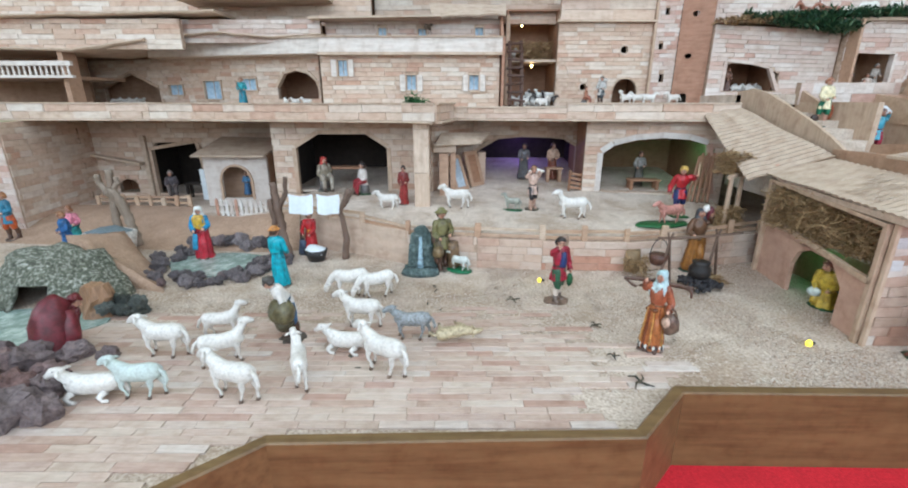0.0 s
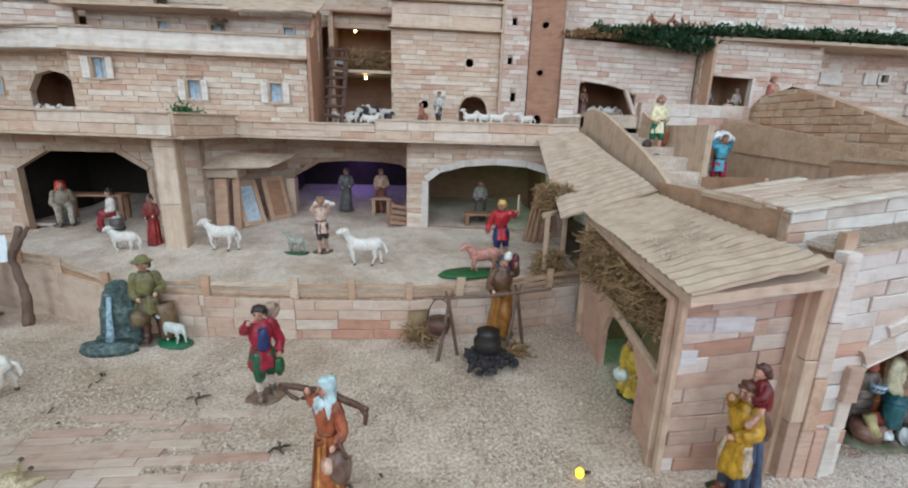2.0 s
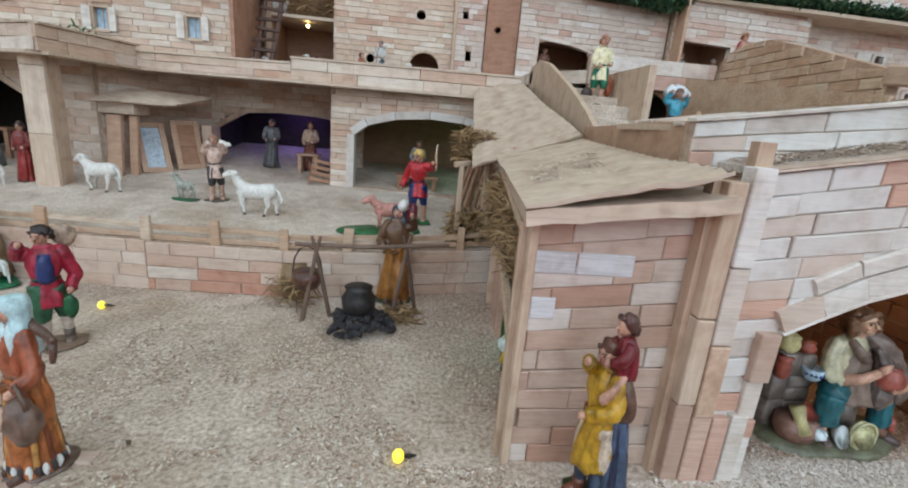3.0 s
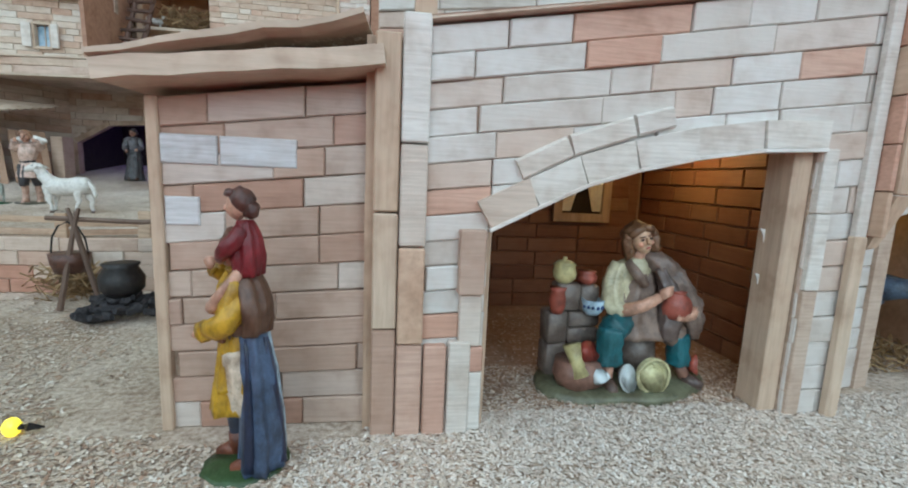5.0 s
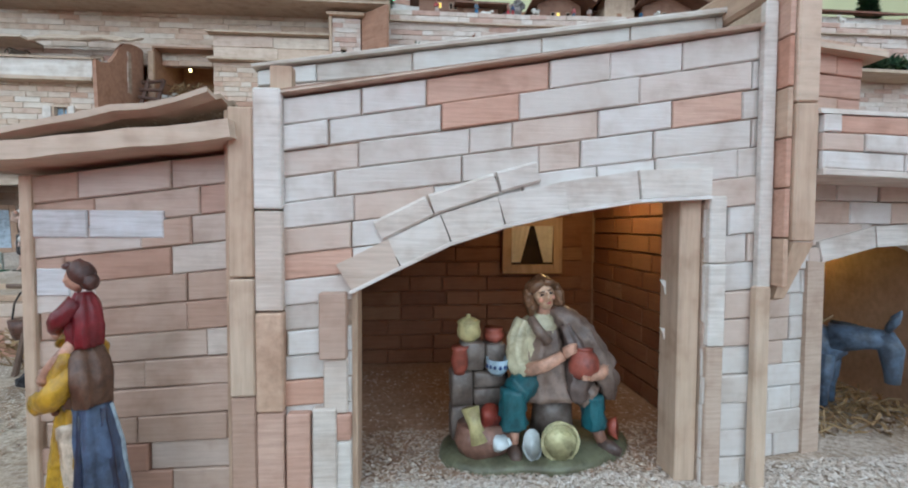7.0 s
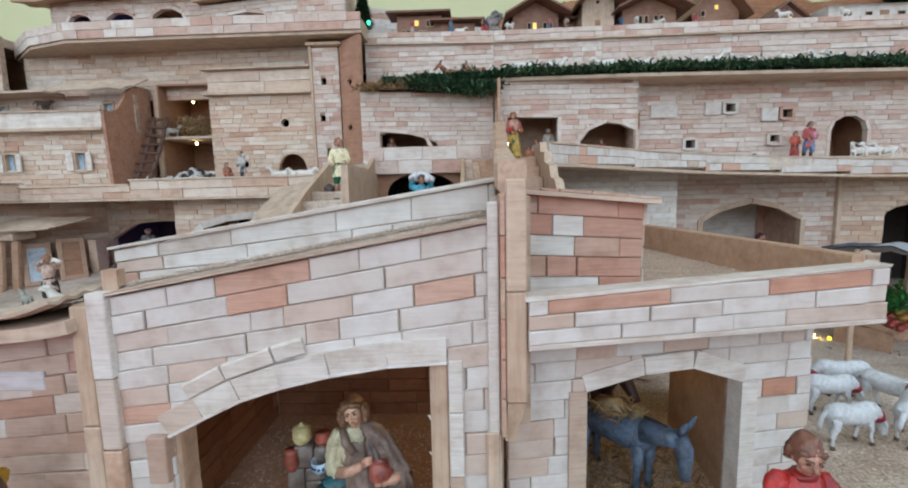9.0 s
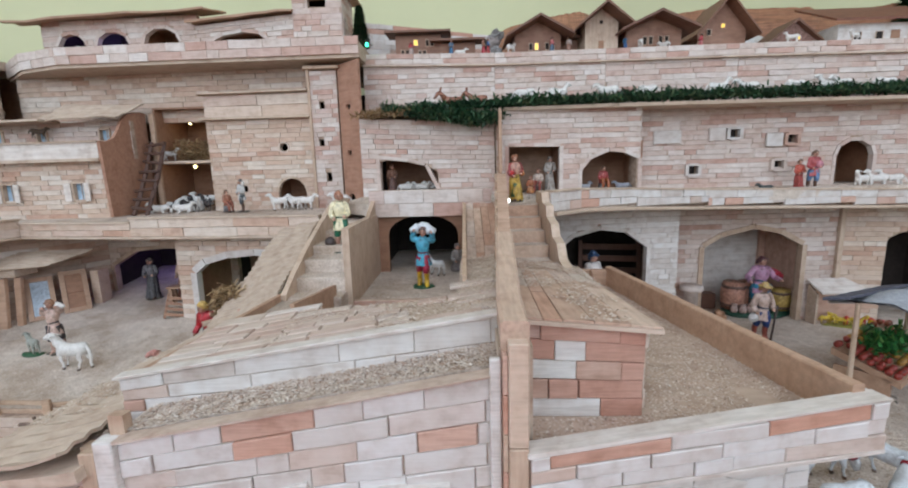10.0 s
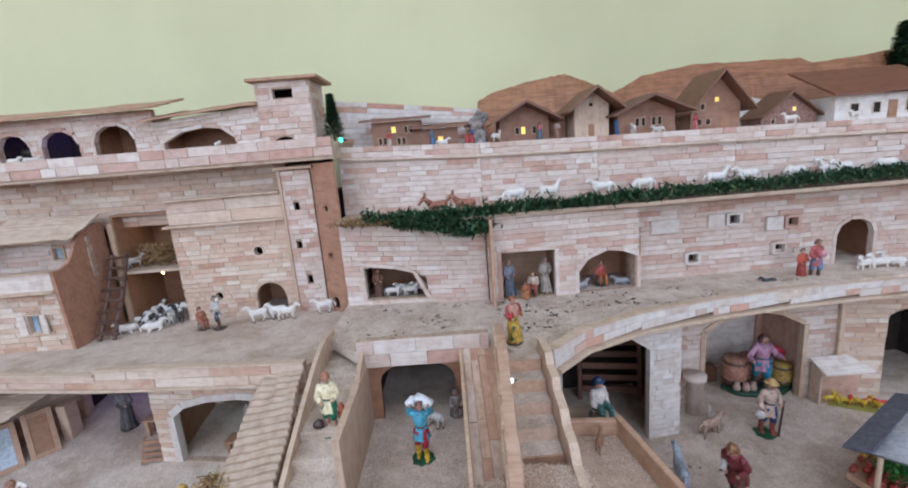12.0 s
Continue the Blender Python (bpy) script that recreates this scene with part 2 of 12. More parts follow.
M_hallfloor = speckled("hall_floor_tile", srgb(150, 130, 112), srgb(166, 146, 126), srgb(178, 158, 138), 14, 0.5, 0.1)
M_red = speckled("red_cloth", srgb(170, 12, 26), srgb(196, 18, 34), srgb(214, 40, 52), 320, 0.85, 0.5, grey=1.0)
# near-black: paints the shade inside chambers and voids; also dark panes, one table
M_dark = speckled("dark_paint_and_shade", srgb(34, 26, 22), srgb(46, 36, 30), srgb(58, 46, 40), 60, 0.9)
M_sky_blue = speckled("blue_window_foil", srgb(120, 150, 176), srgb(160, 186, 206), srgb(196, 212, 226), 120, 0.4)
M_white = painted("white_paint", srgb(232, 230, 224), 0.5, 0.06, wash=0.12)


# ---- helpers for meshes ----
def finish(name, bm, mats, parent=None, smooth=False):
    me = bpy.data.meshes.new(name)
    bmesh.ops.recalc_face_normals(bm, faces=bm.faces)
    bm.to_mesh(me)
    bm.free()
    for k in (mats if isinstance(mats, (list, tuple)) else [mats]):
        me.materials.append(k)
    if smooth:
        me.polygons.foreach_set("use_smooth", [True] * len(me.polygons))
    ob = new(name, me)
    if parent is not None:
        ob.parent = parent
    return ob


def part(name, bm, material, parent, label="", smooth=False):
    ob = finish(name, bm, material, parent, smooth)
    return tagged(ob, label) if label else ob


def hexa(bm, corners, mat=0):
    """A solid from eight corners: four of the front face in order, then the four behind them."""
    v = [bm.verts.new(c) for c in corners]
    for q in ((0, 1, 2, 3), (7, 6, 5, 4), (0, 4, 5, 1), (1, 5, 6, 2), (2, 6, 7, 3), (3, 7, 4, 0)):
        bm.faces.new([v[i] for i in q]).material_index = mat
    return v


def box(bm, x0, x1, y0, y1, z0, z1, mat=0, bevel=0.0):
    if bevel <= 0:
        return hexa(bm, [(x0, y0, z0), (x1, y0, z0), (x1, y0, z1), (x0, y0, z1), (x0, y1, z0), (x1, y1, z0), (x1, y1, z1), (x0, y1, z1)], mat)
    tmp = bmesh.new()
    hexa(tmp, [(x0, y0, z0), (x1, y0, z0), (x1, y0, z1), (x0, y0, z1), (x0, y1, z0), (x1, y1, z0), (x1, y1, z1), (x0, y1, z1)], mat)
    bmesh.ops.bevel(tmp, geom=tmp.edges[:], offset=bevel, segments=1, affect="EDGES")
    table = {v: bm.verts.new(v.co) for v in tmp.verts}
    for f in tmp.faces:
        bm.faces.new([table[v] for v in f.verts]).material_index = mat
    tmp.free()
    return list(table.values())


def beam(bm, a, b, w, h, mat=0, up=(0, 0, 1), jitter=0.0):
    """A squared timber from a to b, w wide and h high, its arrises taken off."""
    a, b = Vector(a), Vector(b)
    d = (b - a).normalized()
    s = d.cross(Vector(up))
    s = s.normalized() if s.length > 1e-4 else Vector((1, 0, 0))
    t = s.cross(d)
    c = min(w, h) * 0.12
    outline = [(-w / 2 + c, -h / 2), (w / 2 - c, -h / 2), (w / 2, -h / 2 + c), (w / 2, h / 2 - c), (w / 2 - c, h / 2), (-w / 2 + c, h / 2), (-w / 2, h / 2 - c), (-w / 2, -h / 2 + c)]
    rings = []
    for p in (a, b):
        rings.append([bm.verts.new(p + s * (x + random.uniform(-jitter, jitter)) + t * (y + random.uniform(-jitter, jitter))) for x, y in outline])
    for i in range(8):
        bm.faces.new((rings[0][i], rings[0][(i + 1) % 8], rings[1][(i + 1) % 8], rings[1][i])).material_index = mat
    bm.faces.new(rings[0]).material_index = mat
    bm.faces.new(rings[1][::-1]).material_index = mat


def loft(bm, rings, mat=0, seg=12, rough=0.0, folds=0, side=(1, 0, 0), cap=True, seed=0.0, axis=None, deep=1.0):
    """A skin over elliptic rings (centre, radius along side, radius across)."""
    out = []
    n = len(rings)
    pts = [Vector(r[0]) for r in rings]
    for k, (c, ra, rb) in enumerate(rings):
        d = pts[min(k + 1, n - 1)] - pts[max(k - 1, 0)]
        d = d.normalized() if d.length > 1e-9 else Vector((0, 0, 1))
        if axis:
            d = Vector(axis)
        s = Vector(side) - d * d.dot(Vector(side))
        if s.length < 1e-3:
            s = Vector((0, 1, 0)) - d * d.y
        s.normalize()
        t = d.cross(s)
        ring = []
        for i in range(seg):
            a = 2 * math.pi * i / seg
            p = pts[k] + s * (ra * math.cos(a)) + t * (rb * math.sin(a))
            if rough or folds:
                r = max(ra, rb)
                w = rough * noise.noise(p * (2.2 / max(r, 1e-4)) + Vector((seed, seed, 0)))
                if folds:
                    w += deep * (0.055 * math.sin(folds * a + seed + 0.6 * math.sin(k * 0.3)) + 0.035 * math.sin((2 * folds + 1) * a + 2.3 * seed - 0.5 * math.sin(k * 0.4)))
                p += (p - pts[k]) * w
            ring.append(bm.verts.new(p))
        out.append(ring)
    for k in range(n - 1):
        for i in range(seg):
            bm.faces.new((out[k][i], out[k][(i + 1) % seg], out[k + 1][(i + 1) % seg], out[k + 1][i])).material_index = mat
    if cap:
        for ring in (out[0], out[-1][::-1]):
            bm.faces.new(ring).material_index = mat
    return out


def ball(bm, c, r, mat=0, seg=10, squash=(1, 1, 1), rough=0.0, seed=0.0):
    c = Vector(c)
    rows = max(5, seg // 2 + 1)
    rings = []
    for k in range(rows):
        a = math.pi * (k + 0.5) / rows
        ring = []
        for i in range(seg):
            b = 2 * math.pi * i / seg
            d = Vector((math.sin(a) * math.cos(b), math.sin(a) * math.sin(b), math.cos(a)))
            w = 1 + (rough * noise.noise(d * 1.7 + Vector((seed, 0, seed * 2))) if rough else 0)
            ring.append(bm.verts.new(c + Vector((d.x * squash[0], d.y * squash[1], d.z * squash[2])) * r * w))
        rings.append(ring)
    for k in range(rows - 1):
        for i in range(seg):
            bm.faces.new((rings[k][i], rings[k + 1][i], rings[k + 1][(i + 1) % seg], rings[k][(i + 1) % seg])).material_index = mat
    bm.faces.new(rings[0]).material_index = mat
    bm.faces.new(rings[-1][::-1]).material_index = mat


def curve_arch(x0, x1, zs, zt, n=10, power=2.0):
    """The upper outline of an arched opening, from its left springing to its right."""
    mid, half = (x0 + x1) / 2, (x1 - x0) / 2
    return [(mid + half * k, zs + (zt - zs) * (1 - abs(k) ** power) ** (1 / power)) for k in (-math.cos(math.pi * i / n) for i in range(n + 1))]


def span(hole, z):
    """Between which places an opening is open at the height z."""
    zb, pts = hole
    if z < zb or z > max(p[1] for p in pts):
        return None
    a = b = None
    if z <= pts[0][1]:
        a = pts[0][0]
    if z <= pts[-1][1]:
        b = pts[-1][0]
    for (ua, za), (ub, zc) in zip(pts, pts[1:]):
        if min(za, zc) <= z <= max(za, zc) and abs(za - zc) > 1e-9:
            u = ua + (ub - ua) * (z - za) / (zc - za)
            if a is None:
                a = u
            if z > pts[-1][1]:
                b = u
    return None if a is None or b is None or b - a < 1e-5 else (a, b)


BRICKS = {}
SINGLE = {M_pale_i.name: M_pale_o, M_tan_i.name: M_tan_o, M_rose_i.name: M_rose_o, M_floor_i.name: M_floor_o, M_whitish_i.name: M_whitish_o}


def brick_mesh(length, height, proud, material):
    key = (round(length * 1000), round(height * 2000), material.name)
    if key not in BRICKS:
        bm = bmesh.new()
        brick_into(bm, -length / 2, length / 2, (-height / 2, -height / 2, height / 2, height / 2), proud)
        me = bpy.data.meshes.new("brick")
        bmesh.ops.recalc_face_normals(bm, faces=bm.faces)
        bm.to_mesh(me)
        bm.free()
        me.materials.append(material)
        BRICKS[key] = me
    return BRICKS[key]


def brick_into(bm, ua, ub, zs, proud, back=0.0, mat=0):
    """One brick with rubbed edges; zs: lower left, lower right, upper right, upper left."""
    c = min(0.0006, (ub - ua) * 0.2)
    outer = [(ua, zs[0]), (ub, zs[1]), (ub, zs[2]), (ua, zs[3])]
    inner = [(ua + c, zs[0] + c), (ub - c, zs[1] + c), (ub - c, zs[2] - c), (ua + c, zs[3] - c)]
    rows = [[bm.verts.new((u, y, z)) for u, z in o] for y, o in ((back, outer), (-proud + 0.0006, outer), (-proud, inner))]
    for a, b in zip(rows, rows[1:]):
        for i in range(4):
            bm.faces.new((a[i], a[(i + 1) % 4], b[(i + 1) % 4], b[i])).material_index = mat
    bm.faces.new(rows[2]).material_index = mat


def wall(name, p0, p1, z0, top, holes=(), thick=0.012, brick=(0.042, 0.0135), mats=None, pieces=False, label="", seed=1, proud=0.0016, clad=True, back_mat=None, reds=()):
    """A wall from p0 to p1 (left to right from outside): a slab with real openings, clad in wooden bricks.
    holes: (sill height, upper outline in world x); top: a height or a function of the way along."""
    rng = random.Random(seed)
    mixed_red = mats == M_pale_o
    pieces, mats = True, SINGLE.get(mats.name if mats else "", mats)
    (x0, y0), (x1, y1) = p0, p1
    width, ang = math.hypot(x1 - x0, y1 - y0), math.atan2(y1 - y0, x1 - x0)
    along_x = abs(x1 - x0) > abs(y1 - y0)
    to_u = (lambda v: (v - x0) / (x1 - x0) * width) if along_x else (lambda v: (v - y0) / (y1 - y0) * width)
    cuts = [(zb, [(to_u(x), z) for x, z in pts]) for zb, pts in holes]
    crest = top if callable(top) else (lambda u: top)
    zmax = max(crest(0), crest(width), crest(width / 2))
    levels = sorted({round(z, 5) for z in [z0, zmax] + [zb for zb, _ in cuts] + [z for _, pts in cuts for _, z in pts] if z0 <= z <= zmax})
    bm = bmesh.new()
    for za, zb in zip(levels, levels[1:]):
        if zb - za < 1e-5:
            continue
        gaps = []
        for h in cuts:
            lo, hi = span(h, za + 1e-6), span(h, zb - 1e-6)
            if lo is None and hi is None:
                continue
            lo = lo or (sum(hi) / 2,) * 2
            hi = hi or (sum(lo) / 2,) * 2
            gaps.append((lo, hi))
        gaps.sort()
        edge = (0.0, 0.0)
        for lo, hi in gaps + [((width, 0), (width, 0))]:
            l0, l1, r0, r1 = edge[0], edge[1], lo[0], hi[0]
            if max(r0 - l0, r1 - l1) > 1e-4:
                q = [(l0, min(za, crest(l0))), (r0, min(za, crest(r0))), (r1, min(zb, crest(r1))), (l1, min(zb, crest(l1)))]
                hexa(bm, [(u, 0, z) for u, z in q] + [(u, thick, z) for u, z in q])
            edge = (lo[1], hi[1])
    m_brick = mats or (M_tan_o if pieces else M_tan_i)
    bmesh.ops.remove_doubles(bm, verts=bm.verts, dist=2e-5)
    ob = finish(name, bm, back_mat or M_glue)
    ob.matrix_world = pose(x0, y0, 0, 0, 0, math.degrees(ang))
    tagged(ob, label, "wall", kind="structure")
    if not clad:
        return ob
    bl, bh = brick
    courses = max(1, round((zmax - z0) / bh))
    joined = None if pieces else bmesh.new()
    wide = 0.0002 if bh > 0.0125 else 0.00017
    for k in range(courses):
        f0, f1 = k / courses, (k + 1) / courses
        g = wide * rng.choice((0.5, 0.8, 1.0, 1.6))
        zl = lambda u: z0 + (crest(u) - z0) * f0 + g
        zh = lambda u: z0 + (crest(u) - z0) * f1 - g
        u = -rng.uniform(0, bl)
        while u < width:
            step = bl * rng.choice((0.55, 0.8, 1.0, 1.0, 1.15, 1.4, 1.6))
            gv = rng.choice((0.00005, 0.0001, 0.0002, 0.0002, 0.0006))
            runs = [(max(0.0, u) + gv, min(width, u + step) - gv)]
            u += step
            for h in cuts:
                rest = []
                for a, b in runs:
                    mz = (zl((a + b) / 2) + zh((a + b) / 2)) / 2
                    s = max((q for q in (span(h, mz), span(h, mz - bh * 0.5), span(h, mz - bh * 0.25)) if q), key=lambda q: q[1] - q[0], default=None)
                    if s is None or s[1] <= a or s[0] >= b:
                        rest.append((a, b))
                        continue
                    if s[0] - a > 0.003:
                        rest.append((a, s[0]))
                    if b - s[1] > 0.003:
                        rest.append((s[1], b))
                runs = rest
            for a, b in runs:
                if b - a < 0.004:
                    continue
                p = proud + rng.uniform(-0.0007, 0.0007)
                m_brick = M_terra if mixed_red and rng.random() < 0.05 or any(a < to_u(x) < b and zl(a) < z < zh(a) + 0.001 for x, z in reds) else mats or M_tan_o
                zs = (zl(a), zl(b), zh(b), zh(a))
                if pieces:
                    if abs(zs[0] - zs[1]) < 1e-5 and abs(zs[2] - zs[3]) < 1e-5:
                        me = brick_mesh(b - a, zs[3] - zs[0], proud, m_brick)
                        piece = new("brick", me)
                        piece.parent = ob
                        piece.matrix_basis = pose((a + b) / 2, rng.uniform(-0.0005, 0.0005), (zs[0] + zs[3]) / 2 + rng.uniform(-0.0002, 0.0002), rng.uniform(-1.4, 1.4), rng.uniform(-0.8, 0.8), rng.uniform(-1.4, 1.4))
                    else:
                        one = bmesh.new()
                        cu, cz = (a + b) / 2, sum(zs) / 4
                        brick_into(one, a - cu, b - cu, [z - cz for z in zs], p)
                        piece = finish("brick", one, m_brick, ob)
                        piece.matrix_basis = pose(cu, rng.uniform(-0.0005, 0.0005), cz, rng.uniform(-1.4, 1.4), rng.uniform(-0.5, 0.5), rng.uniform(-1.4, 1.4))
                else:
                    brick_into(joined, a, b, zs, p)
    if joined is not None:
        me = finish("bricks", joined, m_brick, ob)
        tagged(me, kind="stuff")
    return ob


def trim_arch(parent, p0, p1, hole, width, proud, material, name="arch_stone", jambs=True, longest=0.04):
    """Flat wooden voussoirs and jamb strips laid round an opening; each is a piece of its own."""
    (x0, y0), (x1, y1) = p0, p1
    length = math.hypot(x1 - x0, y1 - y0)
    to_u = lambda x: (x - x0) / (x1 - x0) * length
    zb, pts = hole
    line = [(to_u(x), z) for x, z in pts]
    if jambs:
        line = [(line[0][0], zb)] + line + [(line[-1][0], zb)]
    runs, at = [], [line[0]]
    for a, b in zip(line, line[1:]):
        at.append(b)
        d = math.hypot(at[-1][0] - at[0][0], at[-1][1] - at[0][1])
        if d >= longest * 0.7:
            runs.append((at[0], b))
            at = [b]
    if len(at) > 1:
        runs.append((at[0], at[-1]))
    for (ua, za), (ub, zc) in runs:
        d = math.hypot(ub - ua, zc - za)
        if d < 0.004:
            continue
        n = max(1, round(d / (longest * 1.6)))
        dx, dz = (ub - ua) / d, (zc - za) / d
        for i in range(n):
            a, b = d * i / n + 0.0004, d * (i + 1) / n - 0.0004
            bm = bmesh.new()
            q = [(a, -0.0008), (b, -0.0008), (b + 0.001, width), (a - 0.001, width)]
            w = [(ua + dx * s - dz * t, za + dz * s + dx * t) for s, t in q]
            cu, cz = sum(p[0] for p in w) / 4, sum(p[1] for p in w) / 4
            pr = proud * random.uniform(0.85, 1.15)
            hexa(bm, [(u - cu, -pr, z - cz) for u, z in w] + [(u - cu, 0.009, z - cz) for u, z in w])
            o = finish(name, bm, material, parent)
            o.location = (cu, 0, cz)


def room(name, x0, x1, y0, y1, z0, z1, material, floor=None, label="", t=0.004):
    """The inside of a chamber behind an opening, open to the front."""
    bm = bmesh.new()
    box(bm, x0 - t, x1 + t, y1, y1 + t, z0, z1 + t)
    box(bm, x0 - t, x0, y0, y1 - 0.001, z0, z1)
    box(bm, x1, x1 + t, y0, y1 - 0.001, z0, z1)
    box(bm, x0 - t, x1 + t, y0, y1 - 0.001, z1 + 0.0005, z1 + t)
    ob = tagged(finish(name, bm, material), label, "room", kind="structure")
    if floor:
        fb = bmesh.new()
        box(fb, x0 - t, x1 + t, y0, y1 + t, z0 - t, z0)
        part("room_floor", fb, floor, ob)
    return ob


def slab(name, outline, z0, z1, material, label="", category="ledge", heights=None, kind="structure"):
    """A flat or warped slab over an outline (counter-clockwise from above)."""
    bm = bmesh.new()
    hz = heights or (lambda x, y: 0.0)
    lo = [bm.verts.new((x, y, z0 + hz(x, y))) for x, y in outline]
    hi = [bm.verts.new((x, y, z1 + hz(x, y))) for x, y in outline]
    n = len(outline)
    for i in range(n):
        bm.faces.new((lo[i], lo[(i + 1) % n], hi[(i + 1) % n], hi[i]))
    top = bm.faces.new(hi)
    bot = bm.faces.new(lo[::-1])
    bmesh.ops.triangulate(bm, faces=[top, bot])
    return tagged(finish(name, bm, material), label, category, kind=kind)


def strip_floor(name, edge, y_back, z0, z1, material, label, category, heights=None):
    """A floor from a front edge (left to right) straight back to y_back."""
    bm = bmesh.new()
    hz = heights or (lambda x, y: 0.0)
    rows = [[bm.verts.new((x, q, z + hz(x, q))) for q, z in ((y, z0), (y, z1), (y_back, z1), (y_back, z0))] for x, y in edge]
    for a, b in zip(rows, rows[1:]):
        for i in range(4):
            bm.faces.new((a[i], b[i], b[(i + 1) % 4], a[(i + 1) % 4]))
    bm.faces.new(rows[0])
    bm.faces.new(rows[-1][::-1])
    return tagged(finish(name, bm, material), label, category, kind="structure")


def corrugated(name, corners, ridges, amp, thick, material, label, parent=None, wave=0.0):
    """A ribbed sheet over four corners (front left, front right, back right, back left); the ribs run from left to right."""
    fl, fr, br, bl = (Vector(c) for c in corners)
    bm = bmesh.new()
    n, m = ridges * 4, 8
    grid = {}
    up = (fr - fl).cross(bl - fl).normalized()
    for s in (0, 1):
        for i in range(n + 1):
            f = i / n
            for j in range(m + 1):
                g = j / m
                p = fl.lerp(fr, g).lerp(bl.lerp(br, g), f)
                p = p + up * (amp * math.cos(2 * math.pi * ridges * f) + wave * noise.noise(Vector((f * 3.1, g * 4.3, s * 0.1 + ridges))) - s * thick)
                grid[s, i, j] = bm.verts.new(p)
    for s in (0, 1):
        for i in range(n):
            for j in range(m):
                bm.faces.new((grid[s, i, j], grid[s, i, j + 1], grid[s, i + 1, j + 1], grid[s, i + 1, j]))
    for i in range(n):
        for j in (0, m):
            bm.faces.new((grid[0, i, j], grid[0, i + 1, j], grid[1, i + 1, j], grid[1, i, j]))
    for j in range(m):
        for i in (0, n):
            bm.faces.new((grid[0, i, j], grid[0, i, j + 1], grid[1, i, j + 1], grid[1, i, j]))
    return tagged(finish(name, bm, material, parent), label, "" if parent else "roof")


# ---- the hall round the display ----
# only the north wall is known; the rest, openings included, is added unseen
def hall():
    bm = bmesh.new()
    box(bm, -2.4, 3.4, 1.62, 1.74, -0.9, 2.6)
    tagged(finish("wall_north", bm, M_plaster), "plain yellow-green painted wall behind the display", "wall", kind="structure")
    for name, x0, x1, wins in (("wall_south", -2.4, 3.4, [(-1.45, 0.05), (0.75, 2.25)]),):
        bm = bmesh.new()
        edges = [x0] + [v for w in wins for v in w] + [x1]
        for a, b in zip(edges[::2], edges[1::2]):
            box(bm, a, b, -2.12, -2.0, -0.9, 2.6)
        for a, b in wins:
            box(bm, a, b, -2.12, -2.0, -0.9, 0.45)
            box(bm, a, b, -2.12, -2.0, 2.25, 2.6)
        tagged(finish(name, bm, M_hallwall), "unseen cream hall wall with two tall added window openings", "wall", kind="structure")
    bm = bmesh.new()
    for a, b in ((-2.12, -0.95), (0.35, 1.74)):
        box(bm, -2.52, -2.4, a, b, -0.9, 2.6)
    box(bm, -2.52, -2.4, -0.95, 0.35, -0.9, 0.6)
    box(bm, -2.52, -2.4, -0.95, 0.35, 2.1, 2.6)
    tagged(finish("wall_west", bm, M_hallwall), "unseen cream hall wall with one added window opening", "wall", kind="structure")
    bm = bmesh.new()
    for a, b in ((-2.12, -0.95), (0.35, 1.74)):
        box(bm, 3.4, 3.52, a, b, -0.9, 2.6)
    box(bm, 3.4, 3.52, -0.95, 0.35, -0.9, 0.6)
    box(bm, 3.4, 3.52, -0.95, 0.35, 2.1, 2.6)
    tagged(finish("wall_east", bm, M_hallwall), "unseen cream hall wall with one added window opening", "wall", kind="structure")
    bm = bmesh.new()
    for x0, x1, y0, y1 in ((-2.52, 3.52, -2.12, -0.72), (-2.52, 3.52, 0.32, 1.74), (-2.52, -1.12, -0.72, 0.32), (2.12, 3.52, -0.72, 0.32)):
        box(bm, x0, x1, y0, y1, 2.6, 2.7)
    tagged(finish("ceiling", bm, M_hallwall), "unseen plain white hall ceiling with an added skylight opening", "ceiling", kind="structure")
    bm = bmesh.new()
    box(bm, -2.52, 3.52, -2.12, 1.74, -1.0, -0.9)
    tagged(finish("floor", bm, M_hallfloor), "brown tiled hall floor", "floor", kind="structure")


hall()


